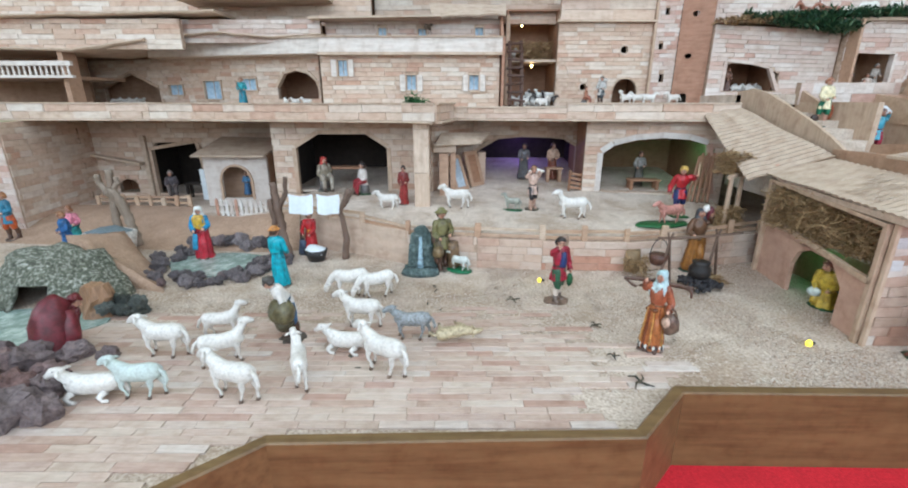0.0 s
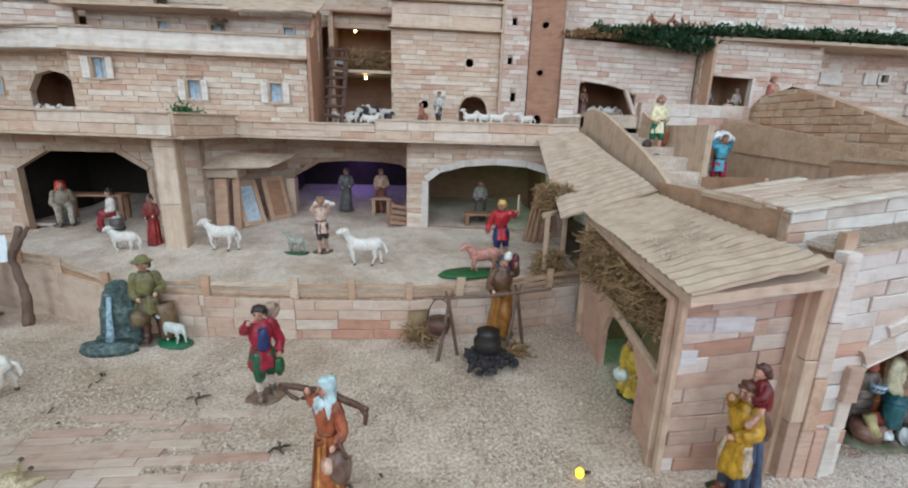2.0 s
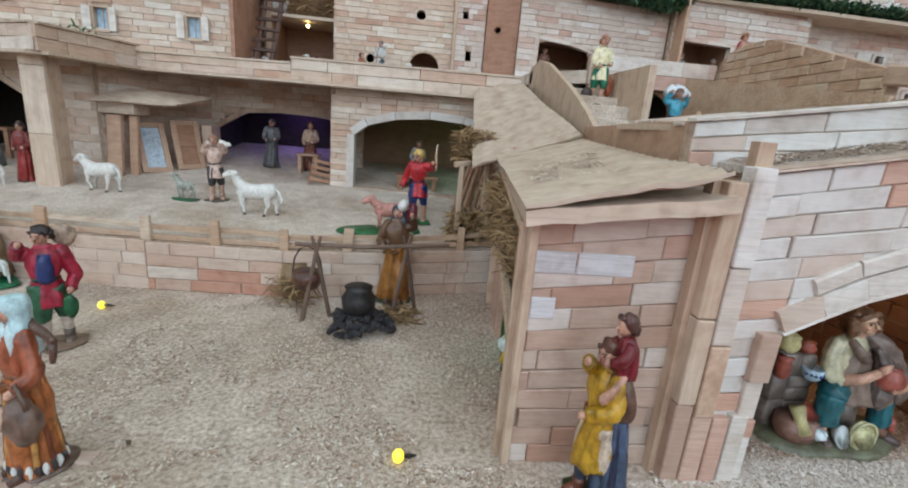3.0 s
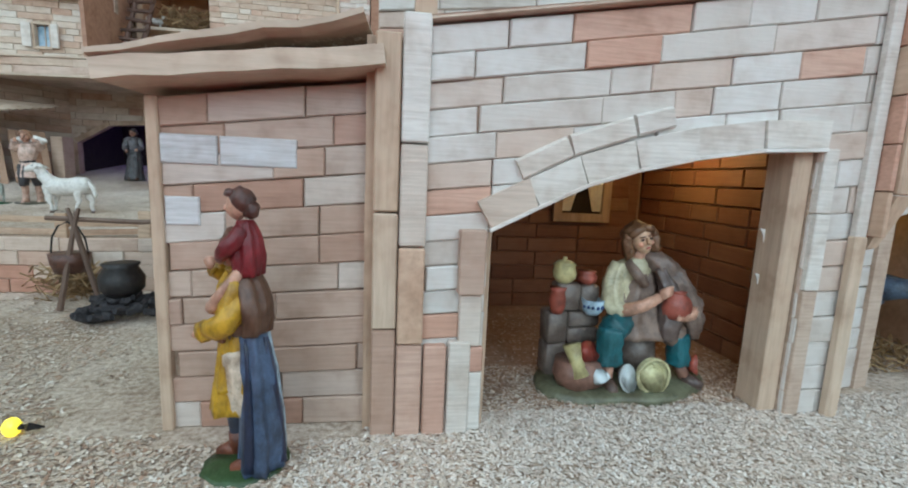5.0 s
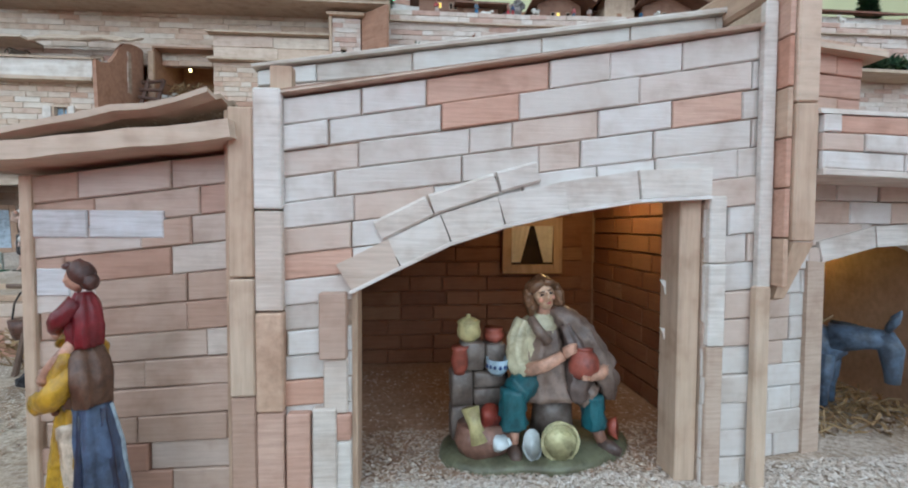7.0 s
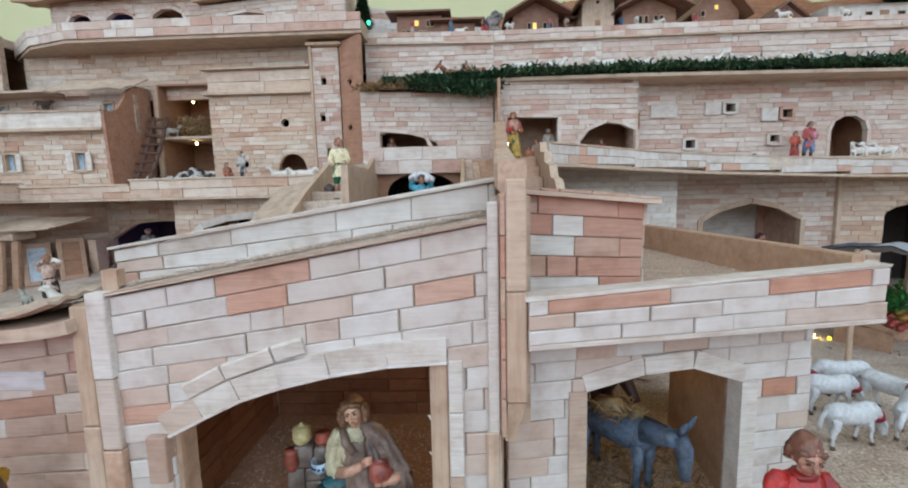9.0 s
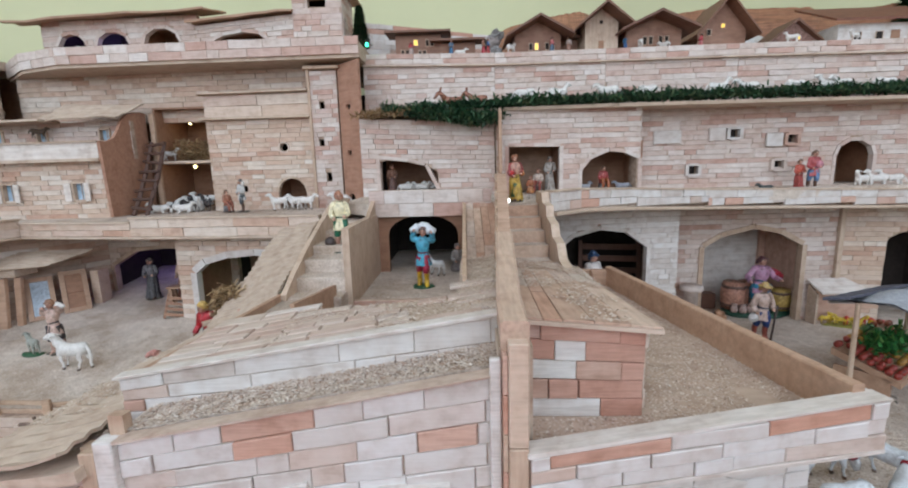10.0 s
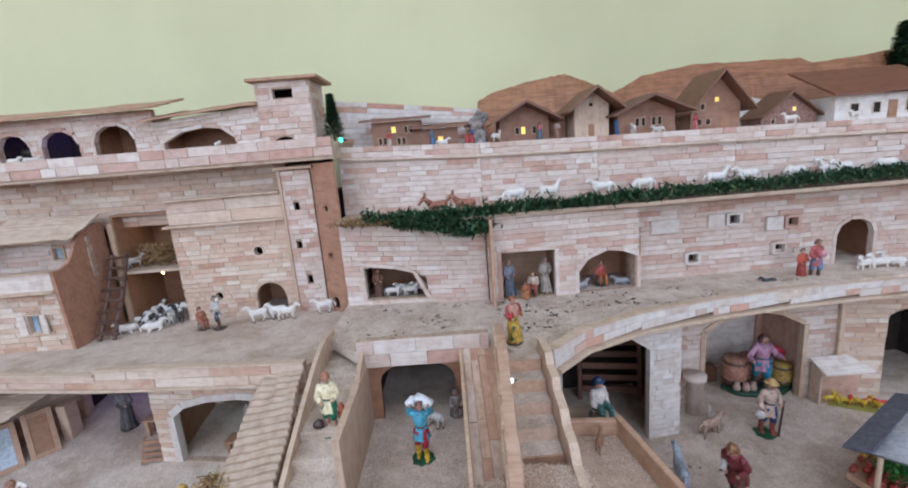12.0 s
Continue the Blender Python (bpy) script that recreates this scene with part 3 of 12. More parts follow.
# ---- ground ----
def ground():
    edge = [(-2.0, 0.0), (-0.44, 0.07), (-0.158, 0.308), (0.156, 0.315), (0.216, 0.375), (0.50, 0.37), (0.58, 0.27), (2.4, 0.25)]
    outline = edge + [(2.4, 1.62), (-2.0, 1.62)]
    slab("ground", outline, -0.02, 0.0, M_sawdust, "flat ground strewn with pale sawdust", "ground")
    top = 0.012
    t, low, c = 0.012, -0.16, 0.0015
    normals = []
    for a, b in zip(edge, edge[1:]):
        d = Vector((b[0] - a[0], b[1] - a[1], 0)).normalized()
        normals.append(Vector((d.y, -d.x, 0)))
    mitres = [normals[0]] + [(m + n) / (1 + m.dot(n)) for m, n in zip(normals, normals[1:])] + [normals[-1]]
    prof = [(0.0, low), (t, low), (t, top - c), (t - c, top), (c, top), (0.0, top - c)]
    for k, (a, b) in enumerate(zip(edge, edge[1:])):
        bm = bmesh.new()
        rings = [[bm.verts.new(Vector((p[0], p[1], z)) + m * o) for o, z in prof] for p, m in ((a, mitres[k]), (b, mitres[k + 1]))]
        for i in range(6):
            bm.faces.new((rings[0][i], rings[0][(i + 1) % 6], rings[1][(i + 1) % 6], rings[1][i]))
        bm.faces.new(rings[0])
        bm.faces.new(rings[1][::-1])
        tagged(finish("edge_board", bm, M_stain), "brown stained board edging the display", "edge board", kind="structure")
    slab("table_cover", [(-2.0, -0.2), (2.4, -0.2), (2.4, 0.40), (-2.0, 0.40)], -0.082, -0.075, M_red, "red cloth draped below the edge boards", "cloth", kind="")


ground()


def near_floor():
    """Wooden bricks laid flat in courses on the front left of the ground."""
    rng = random.Random(7)
    base = bmesh.new()
    box(base, -0.6, 0.02, 0.33, 0.55, 0.0002, 0.0006)
    ob = tagged(finish("brick_paving", base, M_sawdust), "paving of pale wooden bricks, half covered by sawdust", "paving", kind="structure")
    rest = bmesh.new()
    count = 0
    y = 0.16
    while y < 0.59:
        x = -0.75 - rng.uniform(0, 0.04)
        while x < 0.3:
            step = rng.choice((0.03, 0.042, 0.042, 0.05, 0.06))
            xa, xb, x = x + 0.0002, x + step - 0.0002, x + step
            mid = (xa + xb) / 2
            left = -0.44 + (y - 0.07) * 1.185
            if y < 0.312 and mid > left - step * 0.5 - 0.012:
                continue
            if y < 0.317 and mid > -0.17 or y < 0.38 and mid > 0.13:
                continue
            fade = max(0.0, (mid - 0.09 + (y - 0.45) * 0.6) * 6.0, (y - 0.5) * 14)
            if rng.random() < fade:
                continue
            low = rng.uniform(-0.0003, 0.0003) + 0.0009 - 0.0006 * min(1, max(0, fade))
            yc = y + 0.0049
            if count < 300 and mid > -0.3 and 0.31 < y < 0.5:
                count += 1
                key = ("flat", round((xb - xa) * 1000))
                if key not in BRICKS:
                    one = bmesh.new()
                    brick_into(one, -(xb - xa) / 2, (xb - xa) / 2, (-0.0047, -0.0047, 0.0047, 0.0047), 0.002)
                    me = bpy.data.meshes.new("brick")
                    bmesh.ops.recalc_face_normals(one, faces=one.faces)
                    one.to_mesh(me)
                    one.free()
                    me.materials.append(M_pave_o)
                    BRICKS[key] = me
                p = new("brick", BRICKS[key])
                p.parent = ob
                p.matrix_basis = pose(mid, yc, low - 0.001, -90, 0, 0) @ pose(0, 0, 0, rng.uniform(-0.6, 0.6), rng.uniform(-0.5, 0.5), rng.uniform(-0.6, 0.6))
            else:
                box(rest, xa, xb, y + 0.0002, y + 0.0096, 0.0002, low + 0.001)
        y += 0.0098
    tagged(finish("bricks", rest, M_pave_i, ob), kind="stuff")


# ---- lower terrace ----
def TER(x, y):
    f = min(1.0, max(0.0, (x + 0.44) / 0.13))
    return 0.03 * (1 - f) + (0.05 + 0.12 * (y - 0.72)) * f


TER_EDGE = [(-1.04, 1.08), (-0.79, 1.07), (-0.636, 1.054), (-0.56, 0.97), (-0.48, 0.95), (-0.38, 0.915), (-0.3, 0.85), (-0.17, 0.80), (-0.08, 0.748), (0.04, 0.734), (0.15, 0.722), (0.29, 0.716), (0.42, 0.735), (0.545, 0.765)]
BANK_FOOT = [(-0.95, 0.84), (-0.72, 0.82), (-0.58, 0.80), (-0.51, 0.80), (-0.44, 0.802), (-0.36, 0.80), (-0.3, 0.82)]


def lower_terrace():
    strip_floor("terrace", TER_EDGE, 1.4, -0.06, 0.0, M_greygravel, "low terrace strewn with pale grit", "terrace", TER)
    for k, (a, b) in enumerate(zip(TER_EDGE, TER_EDGE[1:])):
        if a[0] < -0.31:
            continue
        if a[0] < -0.1:
            wall("wall_terrace", (a[0], a[1] - 0.004), (b[0], b[1] - 0.004), 0.0, lambda u, a=a, b=b: TER(*a) + 0.002, (), 0.01, clad=False, back_mat=M_earthboard, label="low retaining wall of plain earthy board")
            continue
        w = wall("wall_terrace", (a[0], a[1] - 0.004), (b[0], b[1] - 0.004), 0.0, lambda u, a=a, b=b: TER(*a) + 0.002, (), 0.01, (0.046, 0.0135), M_terrace, True, "low retaining wall of rosy wooden bricks", 40 + k)
    # smooth earth bank before the western part
    bm = bmesh.new()
    rows = []
    for (ax, ay), (fx, fy) in zip(TER_EDGE, BANK_FOOT):
        row = []
        for i in range(9):
            t = i / 8
            z = (TER(ax, ay) + 0.002) * (0.5 + 0.5 * math.cos(math.pi * t ** 1.25))
            p = Vector((ax + (fx - ax) * t, ay + (fy - ay) * t + 0.004 * (t == 0), z - 0.002 * t))
            p.z += 0.003 * noise.noise(p * 22) * math.sin(math.pi * t)
            row.append(bm.verts.new(p))
        rows.append(row)
    for a, b in zip(rows, rows[1:]):
        for i in range(8):
            bm.faces.new((a[i], b[i], b[i + 1], a[i + 1]))
    bmesh.ops.subdivide_edges(bm, edges=bm.edges[:], cuts=1, use_grid_fill=True)
    tagged(finish("earth_bank", bm, M_earth, None, True), "smooth bank of brown earth below the terrace", "bank", kind="structure")


lower_terrace()


def post_rail_fence(points, post, rail_heights, label, step=0.075):
    """A low fence of flat posts and bent rails along a line on the terrace."""
    fence = new("fence")
    tagged(fence, label, "fence")
    fence.location = (points[0][0], points[0][1], points[0][2])
    off = Vector(fence.location)
    spots = []
    for a, b in zip(points, points[1:]):
        a, b = Vector(a), Vector(b)
        n = max(1, round((b - a).length / step))
        spots += [a.lerp(b, i / n) for i in range(n)]
    spots.append(Vector(points[-1]))
    rng = random.Random(3)
    for p in spots:
        bm = bmesh.new()
        h, w = post[1] * rng.uniform(0.72, 0.98), post[0] * rng.uniform(0.85, 1.15)
        box(bm, -w / 2, w / 2, -0.0025, 0.0025, -0.012, h, 0, 0.0006)
        o = part("post", bm, M_cork, fence)
        o.matrix_basis = pose(*(p - off + Vector((0, -0.004, 0))), rng.uniform(-4, 4), rng.uniform(-4, 4), rng.uniform(-12, 12))
    for a, b in zip(spots, spots[1:]):
        for z in rail_heights:
            bm = bmesh.new()
            lift = Vector((0, 0, z + rng.uniform(-0.002, 0.002)))
            beam(bm, a - off + lift, b - off + lift + Vector((0, 0, rng.uniform(-0.002, 0.002))), 0.003, 0.0055, jitter=0.0004)
            part("rail", bm, M_cork, fence)
    return fence


# ---- walls under the upper ledge ----
H_arch0 = (0.031, [(-0.8, 0.152), (-0.786, 0.171), (-0.68, 0.171), (-0.664, 0.158)])
w = wall("wall_lower_west", (-0.96, 1.2), (-0.40, 1.2), 0.0, 0.245, [H_arch0, (0.039, curve_arch(-0.906, -0.854, 0.056, 0.074))], 0.012, (0.045, 0.0125), M_tan_o, True, "tan wooden brick wall with a dark doorway", 6)
trim_arch(w, (-0.96, 1.2), (-0.40, 1.2), H_arch0, 0.008, 0.004, M_batten)
# near-black walls put the doorway's inner shade into the colour
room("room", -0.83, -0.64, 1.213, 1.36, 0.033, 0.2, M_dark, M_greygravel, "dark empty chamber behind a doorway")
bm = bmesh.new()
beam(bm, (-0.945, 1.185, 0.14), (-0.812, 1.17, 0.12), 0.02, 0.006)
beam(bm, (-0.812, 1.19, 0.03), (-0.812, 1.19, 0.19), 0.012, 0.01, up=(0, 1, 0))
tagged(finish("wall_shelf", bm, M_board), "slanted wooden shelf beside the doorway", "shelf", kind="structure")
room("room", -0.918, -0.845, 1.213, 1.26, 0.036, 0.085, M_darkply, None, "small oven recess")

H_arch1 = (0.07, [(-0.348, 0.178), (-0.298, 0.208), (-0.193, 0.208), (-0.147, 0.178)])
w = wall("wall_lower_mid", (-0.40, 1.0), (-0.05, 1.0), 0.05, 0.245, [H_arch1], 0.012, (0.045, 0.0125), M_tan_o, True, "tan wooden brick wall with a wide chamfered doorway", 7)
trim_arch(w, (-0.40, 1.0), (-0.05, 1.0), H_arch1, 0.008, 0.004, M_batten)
# workshop walls coloured near-black to hold its shade
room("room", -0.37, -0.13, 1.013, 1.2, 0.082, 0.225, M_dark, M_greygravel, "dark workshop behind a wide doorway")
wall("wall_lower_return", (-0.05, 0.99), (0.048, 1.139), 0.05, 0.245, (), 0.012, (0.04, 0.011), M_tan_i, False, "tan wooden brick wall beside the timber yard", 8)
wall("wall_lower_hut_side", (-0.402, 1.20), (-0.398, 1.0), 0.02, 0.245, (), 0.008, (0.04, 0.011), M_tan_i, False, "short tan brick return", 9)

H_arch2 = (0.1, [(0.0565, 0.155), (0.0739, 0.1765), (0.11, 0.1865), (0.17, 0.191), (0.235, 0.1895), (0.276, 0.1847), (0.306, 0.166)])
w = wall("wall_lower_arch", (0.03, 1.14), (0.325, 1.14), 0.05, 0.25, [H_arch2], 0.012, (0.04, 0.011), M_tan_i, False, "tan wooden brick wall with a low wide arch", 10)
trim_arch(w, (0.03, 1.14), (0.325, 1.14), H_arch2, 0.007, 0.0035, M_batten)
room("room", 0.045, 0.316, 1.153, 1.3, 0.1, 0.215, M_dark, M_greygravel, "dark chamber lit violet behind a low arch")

P_a3 = (0.288, 0.998), (0.575, 0.952)
H_arch3 = (0.084, [(0.326, 0.168), (0.348, 0.185), (0.392, 0.197), (0.445, 0.202), (0.497, 0.199), (0.533, 0.189), (0.55, 0.177)])
w = wall("wall_lower_east", *P_a3, 0.055, 0.245, [H_arch3], 0.012, (0.042, 0.009), M_tan_i, False, "pale wooden brick wall with a wide flat arch", 11)
trim_arch(w, *P_a3, H_arch3, 0.011, 0.0035, M_pale_o)
room("room", 0.31, 0.57, 1.011, 1.2, 0.085, 0.225, M_darkply, M_greygravel, "dim chamber behind a wide flat arch")

# far left pier and return wall
wall("wall_far_west", (-1.3, 0.93), (-0.925, 0.93), 0.0, 0.235, [(0.0, curve_arch(-1.25, -0.975, 0.14, 0.19))], 0.014, (0.042, 0.0125), M_rose_i, False, "rosy brick wall with a dark arch", 12)
room("room", -1.28, -0.95, 0.945, 1.15, 0.001, 0.21, M_dark, None, "dark chamber behind an arch")
wall("wall_far_west_return", (-0.925, 0.932), (-0.952, 1.2), 0.0, 0.235, (), 0.014, (0.042, 0.0125), M_tan_i, False, "tan wooden brick return wall", 13)


# ---- upper ledge and floor ----
UP_EDGE = [(-1.3, 1.02), (-0.65, 1.0), (-0.1, 0.905), (-0.035, 0.868), (-0.002, 1.013), (0.235, 0.975), (0.575, 0.942)]


def upper_ledge():
    strip_floor("upper_floor", UP_EDGE + [(0.60, 0.99)], 1.4, 0.243, 0.263, M_greygravel, "upper terrace floor strewn with grit", "floor")
    strip_floor("upper_floor", [(0.602, 0.985), (0.665, 0.912), (0.86, 0.905), (0.915, 0.86), (0.955, 0.875), (1.09, 0.955), (1.23, 1.0), (1.52, 1.05), (2.0, 1.08)], 1.4, 0.27, 0.288, M_greygravel, "upper terrace floor strewn with grit and crumbs", "floor")
    for k, (a, b) in enumerate(zip(UP_EDGE, UP_EDGE[1:])):
        h = 0.03 if k != 4 else 0.022
        wall("wall_ledge", (a[0], a[1] - 0.006), (b[0], b[1] - 0.006), 0.24, 0.24 + h, (), 0.008, (0.07, 0.0145), M_tan_o, True, "narrow ledge edge faced with wooden bricks", 60 + k, 0.003)
        bm = bmesh.new()
        beam(bm, (a[0], a[1] - 0.001, 0.238), (b[0], b[1] - 0.001, 0.238), 0.026, 0.004)
        beam(bm, (a[0], a[1] - 0.004, 0.2415 + h), (b[0], b[1] - 0.004, 0.2415 + h), 0.014, 0.003)
        tagged(finish("trim", bm, M_board), "thin wooden strip on the ledge", "trim", kind="structure")
    right = [(0.93, 0.845, 0.294), (0.985, 0.895, 0.294), (1.09, 0.952, 0.289), (1.23, 0.998, 0.282), (1.38, 1.03, 0.277), (1.52, 1.05, 0.272), (1.8, 1.07, 0.266)]
    for k, (a, b) in enumerate(zip(right, right[1:])):
        wl = math.hypot(b[0] - a[0], b[1] - a[1])
        top = lambda u, a=a, b=b, wl=wl: a[2] + 0.010 + (b[2] - a[2]) * u / wl
        wall("wall_ledge_east", a[:2], b[:2], a[2] - 0.017, top, (), 0.008, (0.045, 0.0135), M_pale_o, True, "curved ledge edge faced with pale wooden bricks", 80 + k, 0.003)
        bm = bmesh.new()
        beam(bm, (a[0], a[1] + 0.004, a[2] - 0.02), (b[0], b[1] + 0.004, b[2] - 0.02), 0.028, 0.005)
        beam(bm, (a[0], a[1] + 0.003, a[2] + 0.0115), (b[0], b[1] + 0.003, b[2] + 0.0115), 0.014, 0.003)
        tagged(finish("trim", bm, M_board), "thin wooden strip on the curved ledge", "trim", kind="structure")


upper_ledge()

M_pillar = wood("tan_pillar_strip", [(0.0, srgb(204, 180, 158)), (0.6, srgb(212, 192, 172)), (1.0, srgb(194, 164, 142))], grain=(22, 300, 300))


# the square pillar that carries the ledge
def pillar(x, y, z0, z1, w, d, label):
    bm = bmesh.new()
    box(bm, -w / 2, w / 2, -d / 2, d / 2, 0, z1 - z0, 0, 0.0012)
    ob = finish("pillar", bm, M_batten)
    ob.location = (x, y, z0)
    tagged(ob, label, "pillar", kind="structure")
    rng = random.Random(int(x * 1000))
    z = 0.0
    while z < z1 - z0 - 0.01:
        h = min(rng.uniform(0.06, 0.1), z1 - z0 - z)
        o = new("brick", brick_mesh(h - 0.0006, w * 0.96, 0.0025, M_pillar))
        o.parent = ob
        o.matrix_basis = pose(0, -d / 2, z + h / 2, 0, 90, 0)
        z += h
    return ob


pillar(-0.0645, 0.906, 0.06, 0.245, 0.031, 0.026, "square pillar of upright wooden strips under the ledge")

# ---- upper left buildings ----
P_long = (-1.1, 1.385), (-0.325, 1.155)
H_gab = (0.266, [(-1.004, 0.309), (-0.899, 0.3485), (-0.81, 0.3085)])
H_arc = (0.28, curve_arch(-0.443, -0.332, 0.308, 0.347))
holes = [H_gab, (0.29, [(-0.776, 0.317), (-0.728, 0.317)]), (0.278, [(-0.662, 0.3255), (-0.607, 0.3255)]), (0.301, [(-0.552, 0.33), (-0.5, 0.33)]), H_arc]
w = wall("wall_upper_west", *P_long, 0.262, 0.382, holes, 0.01, (0.036, 0.0095), M_tan_i, False, "tan wooden brick house wall with small blue windows", 14)
trim_arch(w, *P_long, H_gab, 0.006, 0.0035, M_batten, jambs=False)
trim_arch(w, *P_long, H_arc, 0.006, 0.0035, M_batten, jambs=False)
room("room", -1.02, -0.79, 1.372, 1.46, 0.263, 0.36, M_darkply, None, "dim stall behind a gabled opening")
room("room", -0.46, -0.318, 1.205, 1.3, 0.263, 0.36, M_darkply, None, "dim stall behind an arch")


def blue_window(x, y, z, w, h, ang=0.0, shutters=False, recess=0.004):
    ob = new("window")
    ob.matrix_world = pose(x, y, z, 0, 0, ang)
    tagged(ob, "small blue-grey window with pale wooden shutters" if shutters else "small blue-grey window in the brick wall", "window", kind="structure")
    bm = bmesh.new()
    box(bm, -w / 2, w / 2, recess, recess + 0.002, -h / 2, h / 2)
    part("pane", bm, M_sky_blue, ob)
    bm = bmesh.new()
    for s in (-1, 1):
        box(bm, s * w / 2 - 0.0015, s * w / 2 + 0.0015, -0.005, recess, -h / 2, h / 2)
    box(bm, -w / 2 - 0.0014, w / 2 + 0.0014, -0.0052, recess - 0.0002, h / 2 - 0.001, h / 2 + 0.002)
    box(bm, -w / 2 - 0.0014, w / 2 + 0.0014, -0.0054, recess - 0.0002, -h / 2 - 0.002, -h / 2 + 0.001)
    box(bm, -0.0006, 0.0006, recess - 0.0012, recess - 0.0002, -h / 2 + 0.001, h / 2 - 0.001)
    part("window_frame", bm, M_batten, ob)
    if shutters:
        for s in (-1, 1):
            bm = bmesh.new()
            box(bm, 0 if s > 0 else -w * 0.5, w * 0.5 if s > 0 else 0, -0.0015, 0.0015, -h / 2, h / 2, 0, 0.0004)
            o = part("shutter", bm, M_parapet, ob)
            o.matrix_basis = pose(s * (w / 2 + 0.002), -0.006, 0, 0, 0, s * -14)
    return ob


ang_long = math.degrees(math.atan2(P_long[1][1] - P_long[0][1], P_long[1][0] - P_long[0][0]))
ylong = lambda x: P_long[0][1] + (x - P_long[0][0]) * (P_long[1][1] - P_long[0][1]) / (P_long[1][0] - P_long[0][0])
for x, z, ww, hh in ((-0.752, 0.3035, 0.05, 0.027), (-0.6345, 0.302, 0.057, 0.047), (-0.526, 0.3155, 0.054, 0.029)):
    blue_window(x, ylong(x), z, ww, hh, ang_long)




def parapet(p0, p1, z0, z1, label):
    w = wall("wall_parapet", p0, p1, z0, z1, (), 0.008, clad=False, back_mat=M_parapet, label=label)
    bm = bmesh.new()
    d = math.hypot(p1[0] - p0[0], p1[1] - p0[1])
    beam(bm, (-0.002, 0.003, z1 + 0.0018), (d + 0.002, 0.003, z1 + 0.0018), 0.015, 0.003, jitter=0.0006)
    part("coping", bm, M_board, w)


slab("balcony_floor", [(-0.778, 1.226), (-0.308, 1.115), (-0.308, 1.3), (-0.778, 1.33)], 0.379, 0.384, M_board, "wooden balcony floor", "balcony")
parapet((-0.775, 1.222), (-0.309, 1.112), 0.381, 0.413, "plain pale board balcony parapet")

P_house = (-0.305, 1.096), (0.105, 1.096)
wins = [(-0.254, 0.347), (-0.098, 0.315), (0.046, 0.315)]
w = wall("wall_upper_house", *P_house, 0.262, 0.378, [(z - 0.019, [(x - 0.013, z + 0.019), (x + 0.013, z + 0.019)]) for x, z in wins], 0.01, (0.036, 0.0095), M_tan_i, False, "tan wooden brick house front with shuttered windows", 16)
for x, z in wins:
    blue_window(x, 1.096, z, 0.024, 0.036, 0, True)
slab("balcony_floor", [(-0.305, 1.075), (0.108, 1.075), (0.108, 1.2), (-0.305, 1.2)], 0.374, 0.38, M_board, "wooden balcony floor", "balcony")
parapet((-0.3, 1.078), (0.108, 1.078), 0.378, 0.41, "plain pale board balcony parapet")
P_top = (-0.305, 1.165), (0.115, 1.165)
wins = [(-0.17, 0.43), (-0.075, 0.428), (0.06, 0.43)]
wall("wall_upper_attic", *P_top, 0.38, 0.458, [(z - 0.012, [(x - 0.012, z + 0.012), (x + 0.012, z + 0.012)]) for x, z in wins], 0.01, (0.036, 0.0095), M_rose_i, False, "rosy brick attic wall with small windows", 18)
for x, z in wins:
    blue_window(x, 1.165, z, 0.022, 0.023)
wavy_early = [(-0.33, 1.14, 0.456), (-0.03, 1.135, 0.459)]
bm = bmesh.new()
beam(bm, *wavy_early, 0.05, 0.005, jitter=0.001)
tagged(finish("trim", bm, M_board), "uneven wooden eave over the attic", "trim", kind="structure")
corrugated("roof", [(-0.05, 1.125, 0.46), (0.118, 1.118, 0.462), (0.125, 1.2, 0.496), (-0.06, 1.21, 0.5)], 10, 0.0012, 0.003, M_card, "weathered ribbed roof over the attic", wave=0.006)


def side_panel():
    bm = bmesh.new()
    line = [(1.078, 0.412), (1.096, 0.412), (1.102, 0.414), (1.116, 0.42), (1.13, 0.436), (1.142, 0.455), (1.156, 0.468), (1.176, 0.476), (1.2, 0.479), (1.215, 0.478)]
    f = [bm.verts.new((0.108, y, z)) for y, z in [(1.085, 0.264), (1.215, 0.264)] + line[::-1]]
    b = [bm.verts.new((0.114, y, z)) for y, z in [(1.085, 0.264), (1.215, 0.264)] + line[::-1]]
    bm.faces.new(f)
    bm.faces.new(b[::-1])
    for i in range(len(f)):
        bm.faces.new((f[i], f[(i + 1) % len(f)], b[(i + 1) % len(f)], b[i]))
    tagged(finish("wall_side_panel", bm, M_redply), "curved brown plywood side panel of the house", "wall", kind="structure")


side_panel()

# hayloft between the two houses
room("room", 0.135, 0.256, 1.215, 1.33, 0.264, 0.485, M_darkply, None, "hayloft chamber with two storeys")
bm = bmesh.new()
box(bm, 0.135, 0.256, 1.205, 1.33, 0.368, 0.374, 0, 0.0008)
tagged(finish("loft_floor", bm, M_board), "wooden loft floor", "shelf", kind="structure")
bm = bmesh.new()
beam(bm, (0.133, 1.208, 0.264), (0.133, 1.208, 0.475), 0.01, 0.008, up=(0, 1, 0))
beam(bm, (0.259, 1.203, 0.264), (0.259, 1.203, 0.475), 0.006, 0.006, up=(0, 1, 0))
tagged(finish("trim", bm, M_batten), "upright battens framing the hayloft", "trim", kind="structure")

